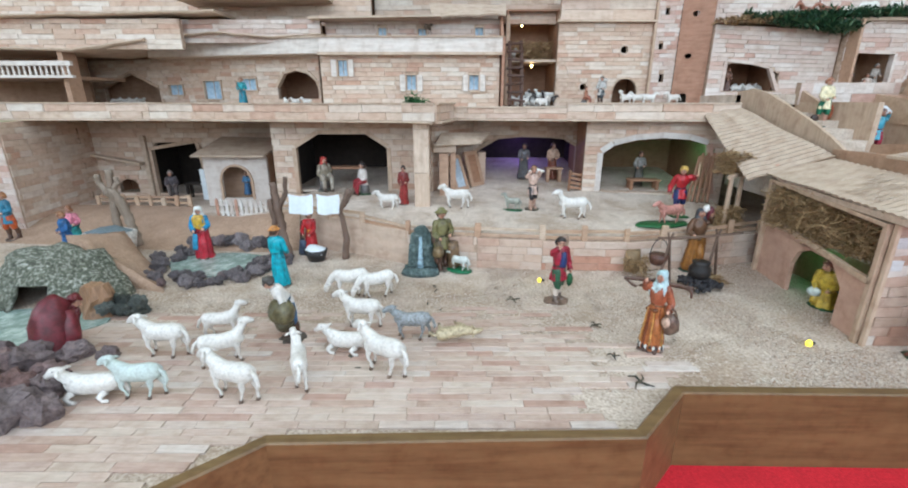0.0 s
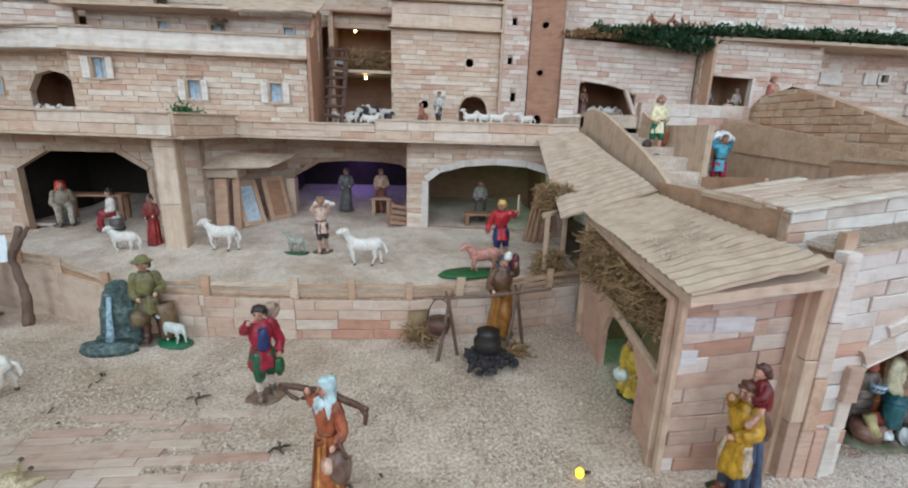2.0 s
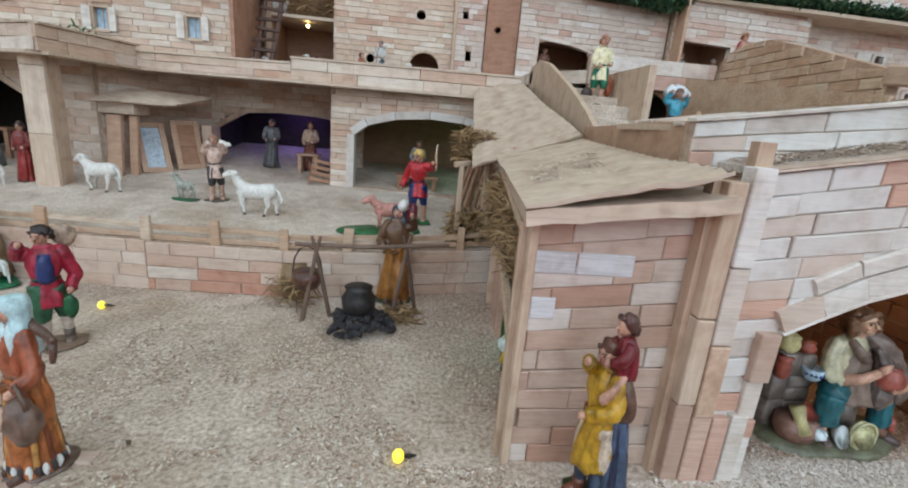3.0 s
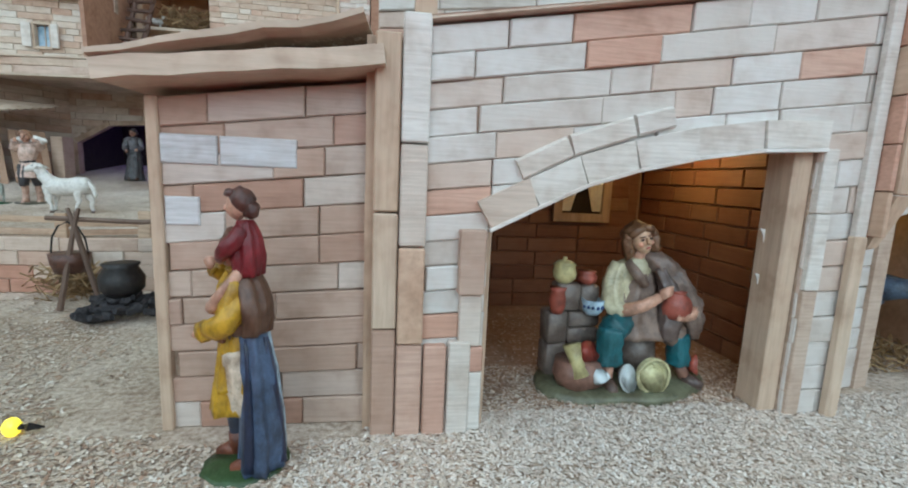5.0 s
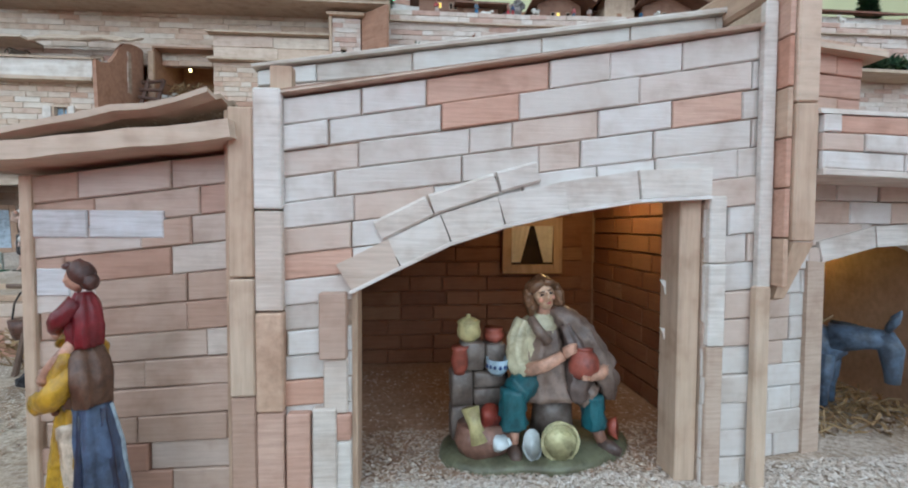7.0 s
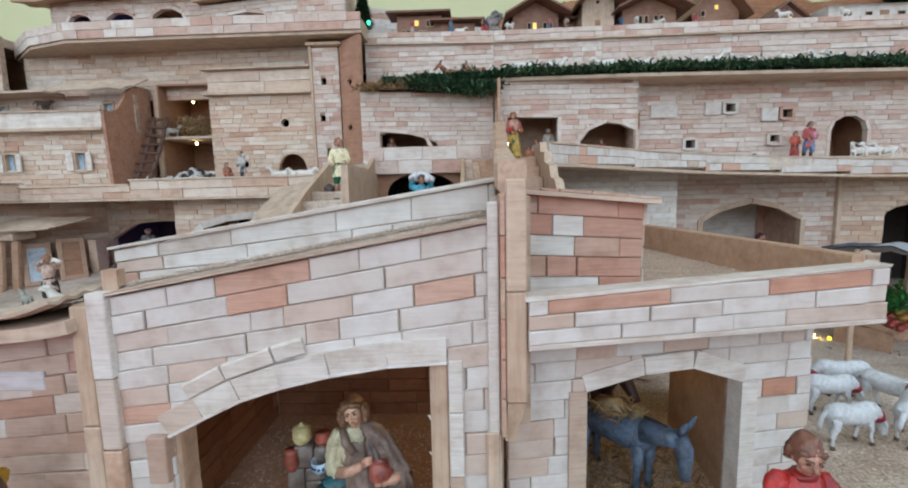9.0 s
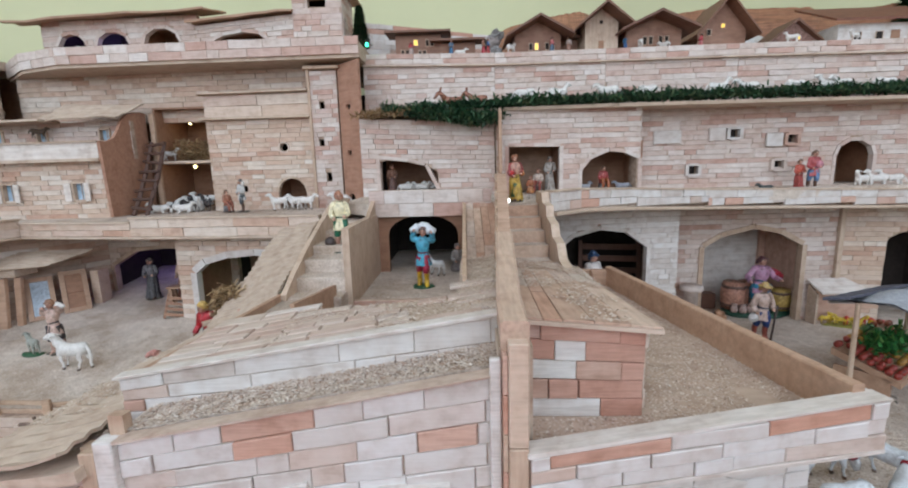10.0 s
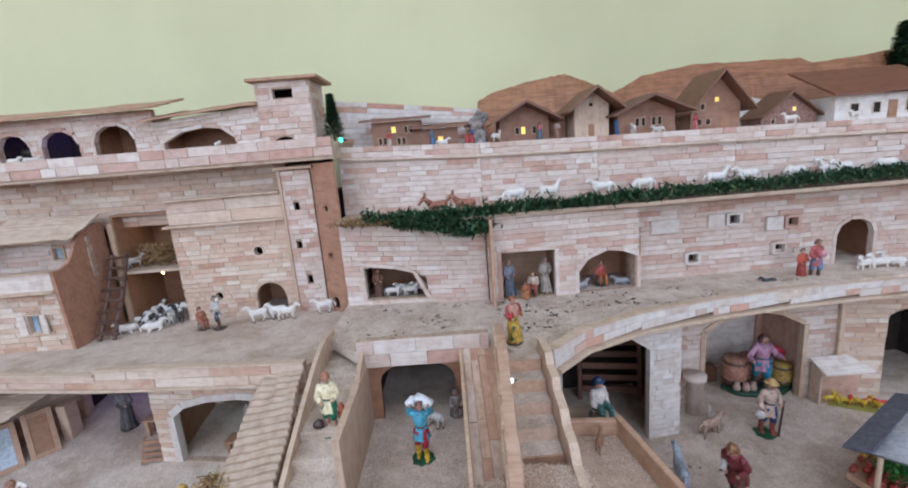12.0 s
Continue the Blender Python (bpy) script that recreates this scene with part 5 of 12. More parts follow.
# ---- potter's house, shed, stable and the decks above them ----
def potter_house():
    p = (0.600, 0.459), (0.832, 0.459)
    arch = (0.0, [(0.630, 0.100), (0.652, 0.111), (0.675, 0.122), (0.70, 0.130), (0.73, 0.137), (0.765, 0.1425), (0.8, 0.1445)])
    top = lambda u: 0.184 + 0.176 * u
    w = wall("wall_potter_house", *p, 0.0, top, [arch], 0.012, (0.036, 0.0137), M_front, True, "house front of pale wooden bricks with a lopsided arch", 50, 0.0022, reds=((0.667, 0.1885), (0.7, 0.193), (0.689, 0.1807), (0.783, 0.182), (0.612, 0.115), (0.8215, 0.115), (0.611, 0.05)))
    trim_arch(w, *p, arch, 0.0125, 0.0055, M_arch, longest=0.03, jambs=False)
    # a thin pale strip under the arch stones
    for (xa, za), (xb, zb) in zip(arch[1], arch[1][1:]):
        bm = bmesh.new()
        beam(bm, (xa - 0.6, 0.0015, za - 0.0018), (xb - 0.6, 0.0015, zb - 0.0018), 0.0155, 0.0017)
        part("arch_strip", bm, M_whitish_o, w)
    # three bricks of a second, outer row of arch stones
    for xa, za, xb, zb in ((0.6665, 0.1335, 0.696, 0.1435), (0.6975, 0.1442, 0.7155, 0.1492), (0.6425, 0.1215, 0.6655, 0.133)):
        bm = bmesh.new()
        beam(bm, (xa - 0.6, -0.0008, za + 0.0045), (xb - 0.6, -0.0008, zb + 0.0045), 0.009, 0.0098)
        part("arch_stone", bm, M_arch, w)
    for x0, x1, z0, z1, d, mat in ((0.6175, 0.63, 0.0005, 0.03, 0.0045, M_arch), (0.618, 0.63, 0.0305, 0.0425, 0.005, M_brickred), (0.6178, 0.6285, 0.043, 0.068, 0.0045, M_arch), (0.6165, 0.6285, 0.0685, 0.0985, 0.0075, M_shed_o),
                                   (0.8005, 0.809, 0.0005, 0.07, 0.0045, M_arch), (0.8005, 0.809, 0.0705, 0.1105, 0.005, M_arch), (0.8005, 0.809, 0.111, 0.1435, 0.0045, M_arch),
                                   (0.6288, 0.6325, 0.0005, 0.099, -0.0005, M_batten), (0.7888, 0.7998, 0.0005, 0.1425, -0.001, M_batten)):
        bm = bmesh.new()
        box(bm, -(x1 - x0) / 2, (x1 - x0) / 2, -d, 0.004 if d > 0 else 0.018, z0, z1, 0, 0.0006)
        o = finish("jamb", bm, mat, w)
        o.matrix_basis = pose((x0 + x1) / 2 - 0.6, 0, 0, 0, 0, 0)
    for z, s in ((0.096, 0.75), (0.072, 0.6)):
        bm = bmesh.new()
        f = [bm.verts.new((q[0] * 0.001 * s, 0, q[1] * 0.001 * s)) for q in ((4, -7), (4, 8), (1, 6), (-4, 7), (-1, 2), (0, -3), (2, -6))]
        b = [bm.verts.new((v.co.x, 0.0004, v.co.z)) for v in f]
        bm.faces.new(f)
        bm.faces.new(b[::-1])
        for i in range(7):
            bm.faces.new((f[i], f[(i + 1) % 7], b[(i + 1) % 7], b[i]))
        o = finish("paper_scrap", bm, M_white, w)
        o.location = (0.1885, 0.0125, z)
    bm = bmesh.new()
    beam(bm, (-0.002, -0.001, 0.1862), (0.234, -0.001, 0.2268), 0.01, 0.0022, jitter=0.0005)
    part("coping", bm, M_arch, w)
    # the room behind
    room("room", 0.602, 0.83, 0.472, 0.665, 0.0008, 0.1805, M_ply, M_earth, "potter's room lined with wooden boards")
    rng = random.Random(4)
    lining = bmesh.new()
    box(lining, 0.604, 0.828, 0.6646, 0.6649, 0.001, 0.176)
    lining = tagged(finish("wall_room_lining", lining, M_lining), "orange brick lining of the potter's room, darkened for its shade", "wall", kind="structure")

    def lining_brick(length, m):
        key = ("lining", round(length * 1000))
        if key not in BRICKS:
            one = bmesh.new()
            brick_into(one, -length / 2, length / 2, (-0.0062, -0.0062, 0.0062, 0.0062), 0.0022)
            me = bpy.data.meshes.new("brick")
            bmesh.ops.recalc_face_normals(one, faces=one.faces)
            one.to_mesh(me)
            one.free()
            me.materials.append(M_lining_o)
            BRICKS[key] = me
        o = new("brick", BRICKS[key])
        o.parent = lining
        o.matrix_basis = m

    for k in range(13):
        z = 0.0078 + k * 0.0135
        x = 0.604
        while x < 0.815:
            s = min(rng.choice((0.03, 0.042, 0.05)), 0.828 - x)
            if not (0.738 < x + s / 2 < 0.8 and 0.085 < z < 0.14):
                lining_brick(s - 0.001, pose(x + s / 2, 0.6648, z))
            x += s
        y = 0.476
        while y < 0.65:
            s = min(rng.choice((0.03, 0.042, 0.05)), 0.661 - y)
            lining_brick(s - 0.001, pose(0.8298, y + s / 2, z, 0, 0, -90))
            lining_brick(s - 0.001, pose(0.6022, y + s / 2, z, 0, 0, 90))
            y += s
    ob = new("window")
    ob.location = (0.768, 0.66, 0.111)
    tagged(ob, "small inner window with white lace curtains", "window", kind="structure")
    bm = bmesh.new()
    for s in (-1, 1):
        box(bm, s * 0.024 - 0.004, s * 0.024 + 0.004, -0.003, 0.002, -0.026, 0.026)
        box(bm, -0.0198, 0.0198, -0.003, 0.002, s * 0.022 - 0.004, s * 0.022 + 0.004)
    part("window_frame", bm, M_batten, ob)
    bm = bmesh.new()
    box(bm, -0.02, 0.02, 0.001, 0.002, -0.019, 0.019)
    part("pane", bm, M_dark, ob)
    for s in (-1, 1):
        bm = bmesh.new()
        for i in range(7):
            x0 = s * (0.002 + i * 0.0025)
            low = -0.016
            hexa(bm, [(x0, -0.001 - 0.0007 * (i % 2), 0.018), (x0 + s * 0.0026, -0.001 - 0.0007 * ((i + 1) % 2), 0.018), (s * (0.011 + i * 0.0012) + s * 0.001, -0.001, low), (s * (0.011 + i * 0.0012), -0.001, low),
                      (x0, 0, 0.018), (x0 + s * 0.0026, 0, 0.018), (s * (0.011 + i * 0.0012) + s * 0.001, 0, low), (s * (0.011 + i * 0.0012), 0, low)])
        part("curtain", bm, M_white, ob)
    # posts on the left corner
    for x, y, z0, z1, wd, d in ((0.5832, 0.4585, 0.0, 0.18, 0.0108, 0.01), (0.595, 0.4575, 0.0, 0.188, 0.0116, 0.010)):
        post = new("corner_post")
        post.location = (x, y, z0)
        tagged(post, "corner post of upright wooden strips", "post", kind="structure")
        z = 0.0
        k = 0
        cuts = [0.0, 0.052, 0.105, z1 - z0] if wd < 0.011 else [0.0, 0.045, 0.09, 0.135, z1 - z0]
        for a, b in zip(cuts, cuts[1:]):
            bm = bmesh.new()
            box(bm, -wd / 2, wd / 2, -d / 2 - 0.0006 * (k % 2), d / 2, a + 0.0004, b - 0.0004, 0, 0.0007)
            part("strip", bm, ((M_shed_o, M_batten, M_batten) if wd < 0.011 else (M_brickred, M_plank, M_arch, M_brickred))[k % (3 if wd < 0.011 else 4)], post)
            k += 1
    for x, h in ((0.607, 0.044), (0.6185, 0.046)):
        bm = bmesh.new()
        box(bm, -0.0052, 0.0052, -0.002, 0.004, 0, h, 0, 0.0007)
        o = finish("strip", bm, M_brickred if x < 0.61 else M_arch, w)
        o.location = (x - 0.6, -0.0045, 0.0)


potter_house()


def shed():
    p = (0.487, 0.471), (0.579, 0.471)
    w = wall("wall_shed", *p, 0.0, lambda u: 0.1495 + 0.14 * u, (), 0.012, (0.04, 0.0135), M_shed_o, True, "shed front of tan wooden bricks", 51, 0.003)
    for u, z, s in ((0.012, 0.1285, 0.024), (0.041, 0.1285, 0.032), (0.009, 0.102, 0.014)):
        o = new("brick", brick_mesh(s, 0.0125, 0.0036, M_shiny))
        o.parent = w
        o.matrix_basis = pose(u, -0.0004, z)
    bm = bmesh.new()
    box(bm, 0.4835, 0.4885, 0.466, 0.472, 0.0, 0.15, 0, 0.0006)
    tagged(finish("trim", bm, M_batten), "thin corner strip of the shed", "trim", kind="structure")
    # left side: boards below with a low doorway, straw above
    q = (0.521, 0.72), (0.4865, 0.475)
    door = (0.0, [(0.633, 0.045), (0.622, 0.066), (0.59, 0.08), (0.55, 0.0752), (0.525, 0.05)])
    crest = lambda u: 0.094 - 0.02 * u / 0.247
    sw = wall("wall_shed_side", *q, 0.0, crest, [door], 0.006, clad=False, back_mat=M_pinkboard, label="raw board side of the shed with a low arched doorway")
    bm = bmesh.new()
    length = math.hypot(q[1][0] - q[0][0], q[1][1] - q[0][1])
    beam(bm, (0.0, -0.003, 0.098), (length, -0.003, 0.077), 0.006, 0.007)
    beam(bm, (0.0, -0.003, 0.0), (0.0, -0.003, 0.155), 0.008, 0.007, up=(0, 1, 0))
    beam(bm, (length - 0.003, -0.003, 0.0), (length - 0.003, -0.003, 0.148), 0.008, 0.006, up=(0, 1, 0))
    beam(bm, (0.0, -0.004, 0.155), (length, -0.004, 0.146), 0.006, 0.005)
    part("frame_timber", bm, M_batten, sw)
    bm = bmesh.new()
    box(bm, 0.572, 0.575, 0.484, 0.70, 0.001, 0.085)
    box(bm, 0.502, 0.5715, 0.484, 0.488, 0.001, 0.085)
    box(bm, 0.522, 0.5715, 0.697, 0.70, 0.001, 0.085)
    tagged(finish("room", bm, M_darkply), "low chamber inside the shed", "room", kind="structure")
    bm = bmesh.new()
    box(bm, 0.51, 0.578, 0.484, 0.71, 0.086, 0.09)
    tagged(finish("loft_floor", bm, M_board), "loft floor of the shed", "shelf", kind="structure")
    corrugated("roof", [(0.4745, 0.447, 0.1585), (0.581, 0.447, 0.1725), (0.591, 0.69, 0.184), (0.513, 0.705, 0.159)], 3, 0.0004, 0.0076, M_board, "thick pale board sheet under the ribbed shed roof", wave=0.002)
    corrugated("roof", [(0.4738, 0.446, 0.1612), (0.5735, 0.446, 0.1835), (0.592, 0.70, 0.192), (0.511, 0.728, 0.1655)], 22, 0.001, 0.0024, M_card, "shed roof of ribbed card strewn with sawdust", wave=0.0028)
    corrugated("roof", [(0.486, 0.735, 0.152), (0.592, 0.70, 0.196), (0.574, 0.93, 0.2625), (0.507, 0.945, 0.252)], 20, 0.0013, 0.003, M_card, "sagging ribbed roof beside the stairs", wave=0.004)
    wall("wall_under_roof", (0.53, 0.74), (0.59, 0.715), 0.155, 0.178, (), 0.006, (0.03, 0.009), M_brickred, True, "narrow brick strip between two roofs", 52)


M_shiny = wood("bluish_varnished_brick", [(0.0, srgb(203, 202, 205)), (1.0, srgb(212, 209, 209))], rough=0.2, dark=0.5, streak=0.6)
shed()


def deck():
    slope = lambda x: 0.211 + (x - 0.576) * 0.157
    p = (0.578, 0.494), (0.832, 0.494)
    w = wall("wall_deck_front", *p, 0.176, lambda u: slope(0.578 + u) - 0.0035, (), 0.008, (0.05, 0.0165), M_pale_o, True, "low brick front of the deck over the house", 53)
    bm = bmesh.new()
    beam(bm, (-0.002, 0.0, slope(0.578) - 0.002), (0.254, 0.0, slope(0.832) - 0.002), 0.01, 0.0024, jitter=0.0005)
    part("coping", bm, M_arch, w)
    # the gravelled strip between the house front and the deck
    slab("roof_strip", [(0.596, 0.464), (0.832, 0.464), (0.832, 0.494), (0.596, 0.494)], 0.0, 0.004, M_greygravel, "sloping roof strip strewn with grit", "roof", heights=lambda x, y: 0.184 + (x - 0.6) * 0.176)
    back = lambda x: 0.612 if x < 0.665 else (0.592 - (x - 0.68) * 0.32 if x < 0.806 else 0.692)
    base = strip_floor("deck", [(0.586, 0.5), (0.665, 0.5)], 0.612, -0.006, -0.002, M_board, "sloping wooden deck laid with flat bricks", "deck", heights=lambda x, y: slope(x) - 0.003)
    more = bmesh.new()
    for xa, xb in ((0.665, 0.735), (0.735, 0.806), (0.806, 0.842)):
        q = [(xa, 0.5), (xb, 0.5), (xb, back(xb - 0.0001)), (xa, back(xa + 0.0001))]
        hexa(more, [(x, y, slope(x) - 0.009) for x, y in q] + [(x, y, slope(x) - 0.005) for x, y in q])
    part("deck_board", more, M_board, base)
    rng = random.Random(12)
    y = 0.5035
    tilt = math.degrees(math.atan(0.157))
    while y < 0.6:
        x = 0.592 - rng.uniform(0, 0.01) + (y - 0.5) * 0.05
        while x < 0.826:
            s = rng.choice((0.024, 0.03, 0.042, 0.05))
            s = min(s, 0.836 - x)
            gritty = x + (y - 0.5) > 0.74 and rng.random() < 0.5
            if s > 0.008 and y + 0.009 < back(x + s / 2) and not gritty:
                key = ("flatrose", round(s * 1000))
                if key not in BRICKS:
                    one = bmesh.new()
                    brick_into(one, -s / 2 + 0.0004, s / 2 - 0.0004, (-0.0052, -0.0052, 0.0052, 0.0052), 0.0022)
                    me = bpy.data.meshes.new("brick")
                    bmesh.ops.recalc_face_normals(one, faces=one.faces)
                    one.to_mesh(me)
                    one.free()
                    me.materials.append(M_pave_o)
                    BRICKS[key] = me
                o = new("brick", BRICKS[key])
                o.parent = base
                o.matrix_basis = pose(x + s / 2, y + 0.0055, slope(x + s / 2) - 0.0052 + rng.uniform(-0.0005, 0.0005), -90, 0, 0) @ pose(0, 0, 0, rng.uniform(-0.4, 0.4), rng.uniform(-0.5, 0.5), -tilt)
            x += s
        y += 0.0111
    # board faces round the pit behind the deck, and the gravel tray beside it
    wall("wall_pit", (0.81, 0.55), (0.664, 0.597), 0.186, lambda u: slope(0.81 - u * 0.95) - 0.0095, (), 0.004, clad=False, back_mat=M_ply, label="board face of the pit behind the deck")
    wall("wall_pit", (0.812, 0.553), (0.8125, 0.69), 0.186, 0.238, (), 0.004, clad=False, back_mat=M_ply, label="board side of the pit behind the deck")
    slab("gravel_tray", [(0.6, 0.612), (0.652, 0.61), (0.658, 0.715), (0.6, 0.715)], 0.185, 0.198, M_greygravel, "small tray of pale gravel behind the deck", "tray")
    bm = bmesh.new()
    hexa(bm, [(0.65, 0.608, 0.18), (0.654, 0.608, 0.18), (0.661, 0.716, 0.18), (0.657, 0.716, 0.18), (0.65, 0.608, 0.223), (0.654, 0.608, 0.223), (0.661, 0.716, 0.212), (0.657, 0.716, 0.212)])
    tagged(finish("tray_board", bm, M_ply), "upright brown board beside the gravel tray", "board", kind="structure")
    bm = bmesh.new()
    hexa(bm, [(0.5835, 0.494, 0.165), (0.598, 0.715, 0.172), (0.598, 0.715, 0.205), (0.5835, 0.494, 0.21), (0.5885, 0.494, 0.165), (0.603, 0.715, 0.172), (0.603, 0.715, 0.205), (0.5885, 0.494, 0.21)])
    tagged(finish("wall_deck_side", bm, M_ply), "brown board side of the deck", "wall", kind="structure")


deck()


M_longplank = wood("long_brown_plank", [(0.0, srgb(194, 164, 141)), (0.5, srgb(205, 179, 158)), (1.0, srgb(184, 150, 127))], grain=(220, 24, 220), dark=0.45, streak=0.6)


def alley():
    # sunken lane between the deck and the upper ledge
    slab("alley_floor", [(0.672, 0.738), (0.812, 0.738), (0.812, 1.1), (0.672, 1.1)], 0.1, 0.18, M_greygravel, "lane floor strewn with grit", "floor")
    wall("wall_alley_front", (0.664, 0.736), (0.816, 0.736), 0.155, 0.186, (), 0.008, (0.042, 0.0155), M_brickred, True, "brick front of the lane over a dark gap", 54)
    # these two boards are darkened to paint the shade of the gap
    wall("wall_alley_foot", (0.664, 0.74), (0.816, 0.74), 0.0, 0.155, (), 0.004, clad=False, back_mat=M_darkply, label="board under the lane, darkened for the gap's shade")
    slab("pit_floor", [(0.664, 0.671), (0.81, 0.671), (0.81, 0.738), (0.664, 0.738)], 0.11, 0.12, M_darkply, "board floor of the pit, darkened for shade", "floor")
    bm = bmesh.new()
    box(bm, 0.6665, 0.675, 0.733, 0.914, 0.1, 0.275)
    tagged(finish("wall_alley_side", bm, M_batten), "pale brown board side of the lane", "wall", kind="structure")
    bm = bmesh.new()
    hexa(bm, [(0.812, 0.692, 0.12), (0.818, 0.692, 0.12), (0.818, 0.692, 0.234), (0.812, 0.692, 0.234), (0.812, 0.908, 0.12), (0.818, 0.908, 0.12), (0.818, 0.908, 0.288), (0.812, 0.908, 0.288)])
    tagged(finish("wall_alley_side", bm, M_batten), "pale brown board side of the lane", "wall", kind="structure")
    wall("wall_lintel", (0.664, 0.906), (0.852, 0.902), 0.269, 0.31, (), 0.012, (0.038, 0.0205), M_rose_o, True, "brick lintel over the dark end of the lane", 55)
    # near-black lining carries the shade at the lane's end
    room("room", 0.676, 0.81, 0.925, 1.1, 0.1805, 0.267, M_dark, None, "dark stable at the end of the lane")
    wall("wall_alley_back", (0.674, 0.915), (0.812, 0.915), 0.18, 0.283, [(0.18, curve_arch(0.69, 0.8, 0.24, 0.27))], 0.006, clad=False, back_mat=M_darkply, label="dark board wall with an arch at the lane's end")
    # walkway with steps left of the lane
    steps = [(0.905, 0.262), (0.86, 0.25), (0.80, 0.238), (0.765, 0.222), (0.735, 0.206), (0.705, 0.19)]
    st = new("stairs")
    st.location = (0.64, 0.9, 0.2)
    tagged(st, "narrow steps faced with board and strewn with grit", "stairs", kind="structure")
    ys = [0.99] + [s[0] for s in steps] + [0.70]
    zs = [0.262] + [s[1] - 0.006 for s in steps]
    for k in range(len(zs)):
        bm = bmesh.new()
        box(bm, 0.603 - 0.64, 0.6685 - 0.64, ys[k + 1] - 0.9, ys[k] - 0.9, 0.1 - 0.2, zs[k] - 0.2, 0, 0.0008)
        part("step", bm, M_greygravel, st)
    for x0, side in ((0.602, "left"), (0.6675, "right")):
        bm = bmesh.new()
        pts = [(1.0, 0.294), (0.95, 0.3), (0.9, 0.29), (0.85, 0.272), (0.78, 0.245), (0.73, 0.222), (0.70, 0.205)] if side == "left" else [(0.91, 0.298), (0.88, 0.285), (0.84, 0.268), (0.79, 0.245), (0.74, 0.22)]
        f = [bm.verts.new((x0, y, z)) for y, z in pts] + [bm.verts.new((x0, pts[-1][0], 0.15)), bm.verts.new((x0, pts[0][0], 0.15))]
        b = [bm.verts.new((x0 + 0.006, v.co.y, v.co.z)) for v in f]
        bm.faces.new(f)
        bm.faces.new(b[::-1])
        for i in range(len(f)):
            bm.faces.new((f[i], f[(i + 1) % len(f)], b[(i + 1) % len(f)], b[i]))
        part("string_board", bm, M_batten, st).location = (-0.64, -0.9, -0.2)
    # boards and rail between lane and stairs
    ramp_ob = new("plank_ramp")
    ramp_ob.location = (0.84, 0.69, 0.222)
    tagged(ramp_ob, "ramp of long brown wooden planks", "ramp", kind="structure")
    rk = random.Random(21)
    for k, x in enumerate((0.819, 0.8295, 0.84, 0.8505, 0.8605)):
        y = 0.672 + rk.uniform(0, 0.014)
        while y < 0.9:
            e = min(0.905, y + rk.choice((0.035, 0.05, 0.07, 0.1)))
            up = rk.uniform(0, 0.0022)
            level = lambda q: 0.2285 + (q - 0.675) / 0.23 * 0.0595 + up
            q = [(x - 0.0053, y + 0.0005, level(y)), (x + 0.0049, y + 0.0005, level(y)), (x + 0.0049 + rk.uniform(-0.0006, 0.0002), e - 0.0004, level(e)), (x - 0.0053, e - 0.0004, level(e))]
            cx, cy, cz = x, (y + e) / 2, level((y + e) / 2)
            bm = bmesh.new()
            hexa(bm, [(a - cx, b - cy, c - cz) for a, b, c in q] + [(a - cx, b - cy, c - cz - 0.0045) for a, b, c in q])
            o = part("plank", bm, M_rampwood, ramp_ob)
            o.matrix_basis = pose(cx - 0.84, cy - 0.69, cz - 0.222)
            y = e
    bm = bmesh.new()
    hexa(bm, [(0.813, 0.69, 0.1), (0.868, 0.69, 0.1), (0.868, 0.69, 0.222), (0.813, 0.69, 0.222), (0.813, 0.91, 0.1), (0.868, 0.91, 0.1), (0.868, 0.91, 0.278), (0.813, 0.91, 0.278)])
    tagged(finish("ramp_base", bm, M_board), "solid board base under the plank ramp", "base", kind="structure")
    bm = bmesh.new()
    line = [(0.8385, 0.452, 0.2495), (0.8395, 0.5, 0.252), (0.849, 0.64, 0.272)]
    for a, b in zip(line, line[1:]):
        beam(bm, a, b, 0.016, 0.018)
    tagged(finish("rail_board", bm, M_longplank), "long sloping wooden rail board", "rail", kind="structure")
    # humped wall between the ramp and the stairs, clad in weathered bricks
    crest = [(0.0, 0.302), (0.012, 0.316), (0.028, 0.327), (0.07, 0.3325), (0.108, 0.331), (0.165, 0.314), (0.255, 0.285), (0.282, 0.276)]
    (xa, ya), (xb, yb) = (0.862, 0.918), (0.843, 0.637)
    ln = math.hypot(xb - xa, yb - ya)

    def hump(u):
        for (u0, q0), (u1, q1) in zip(crest, crest[1:]):
            if u <= u1:
                return q0 + (q1 - q0) * max(0.0, u - u0) / (u1 - u0)
        return crest[-1][1]

    bm = bmesh.new()
    f = [bm.verts.new((u, 0, q)) for u, q in crest] + [bm.verts.new((ln, 0, 0.2)), bm.verts.new((0, 0, 0.2))]
    b = [bm.verts.new((v.co.x, 0.012, v.co.z)) for v in f]
    bm.faces.new(f)
    bm.faces.new(b[::-1])
    for i in range(len(f)):
        bm.faces.new((f[i], f[(i + 1) % len(f)], b[(i + 1) % len(f)], b[i]))
    hw = tagged(finish("wall_humped", bm, M_longplank), "humped wall of weathered brown wooden bricks beside the stairs", "wall", kind="structure")
    hw.matrix_world = pose(xa, ya, 0, 0, 0, math.degrees(math.atan2(yb - ya, xb - xa)))
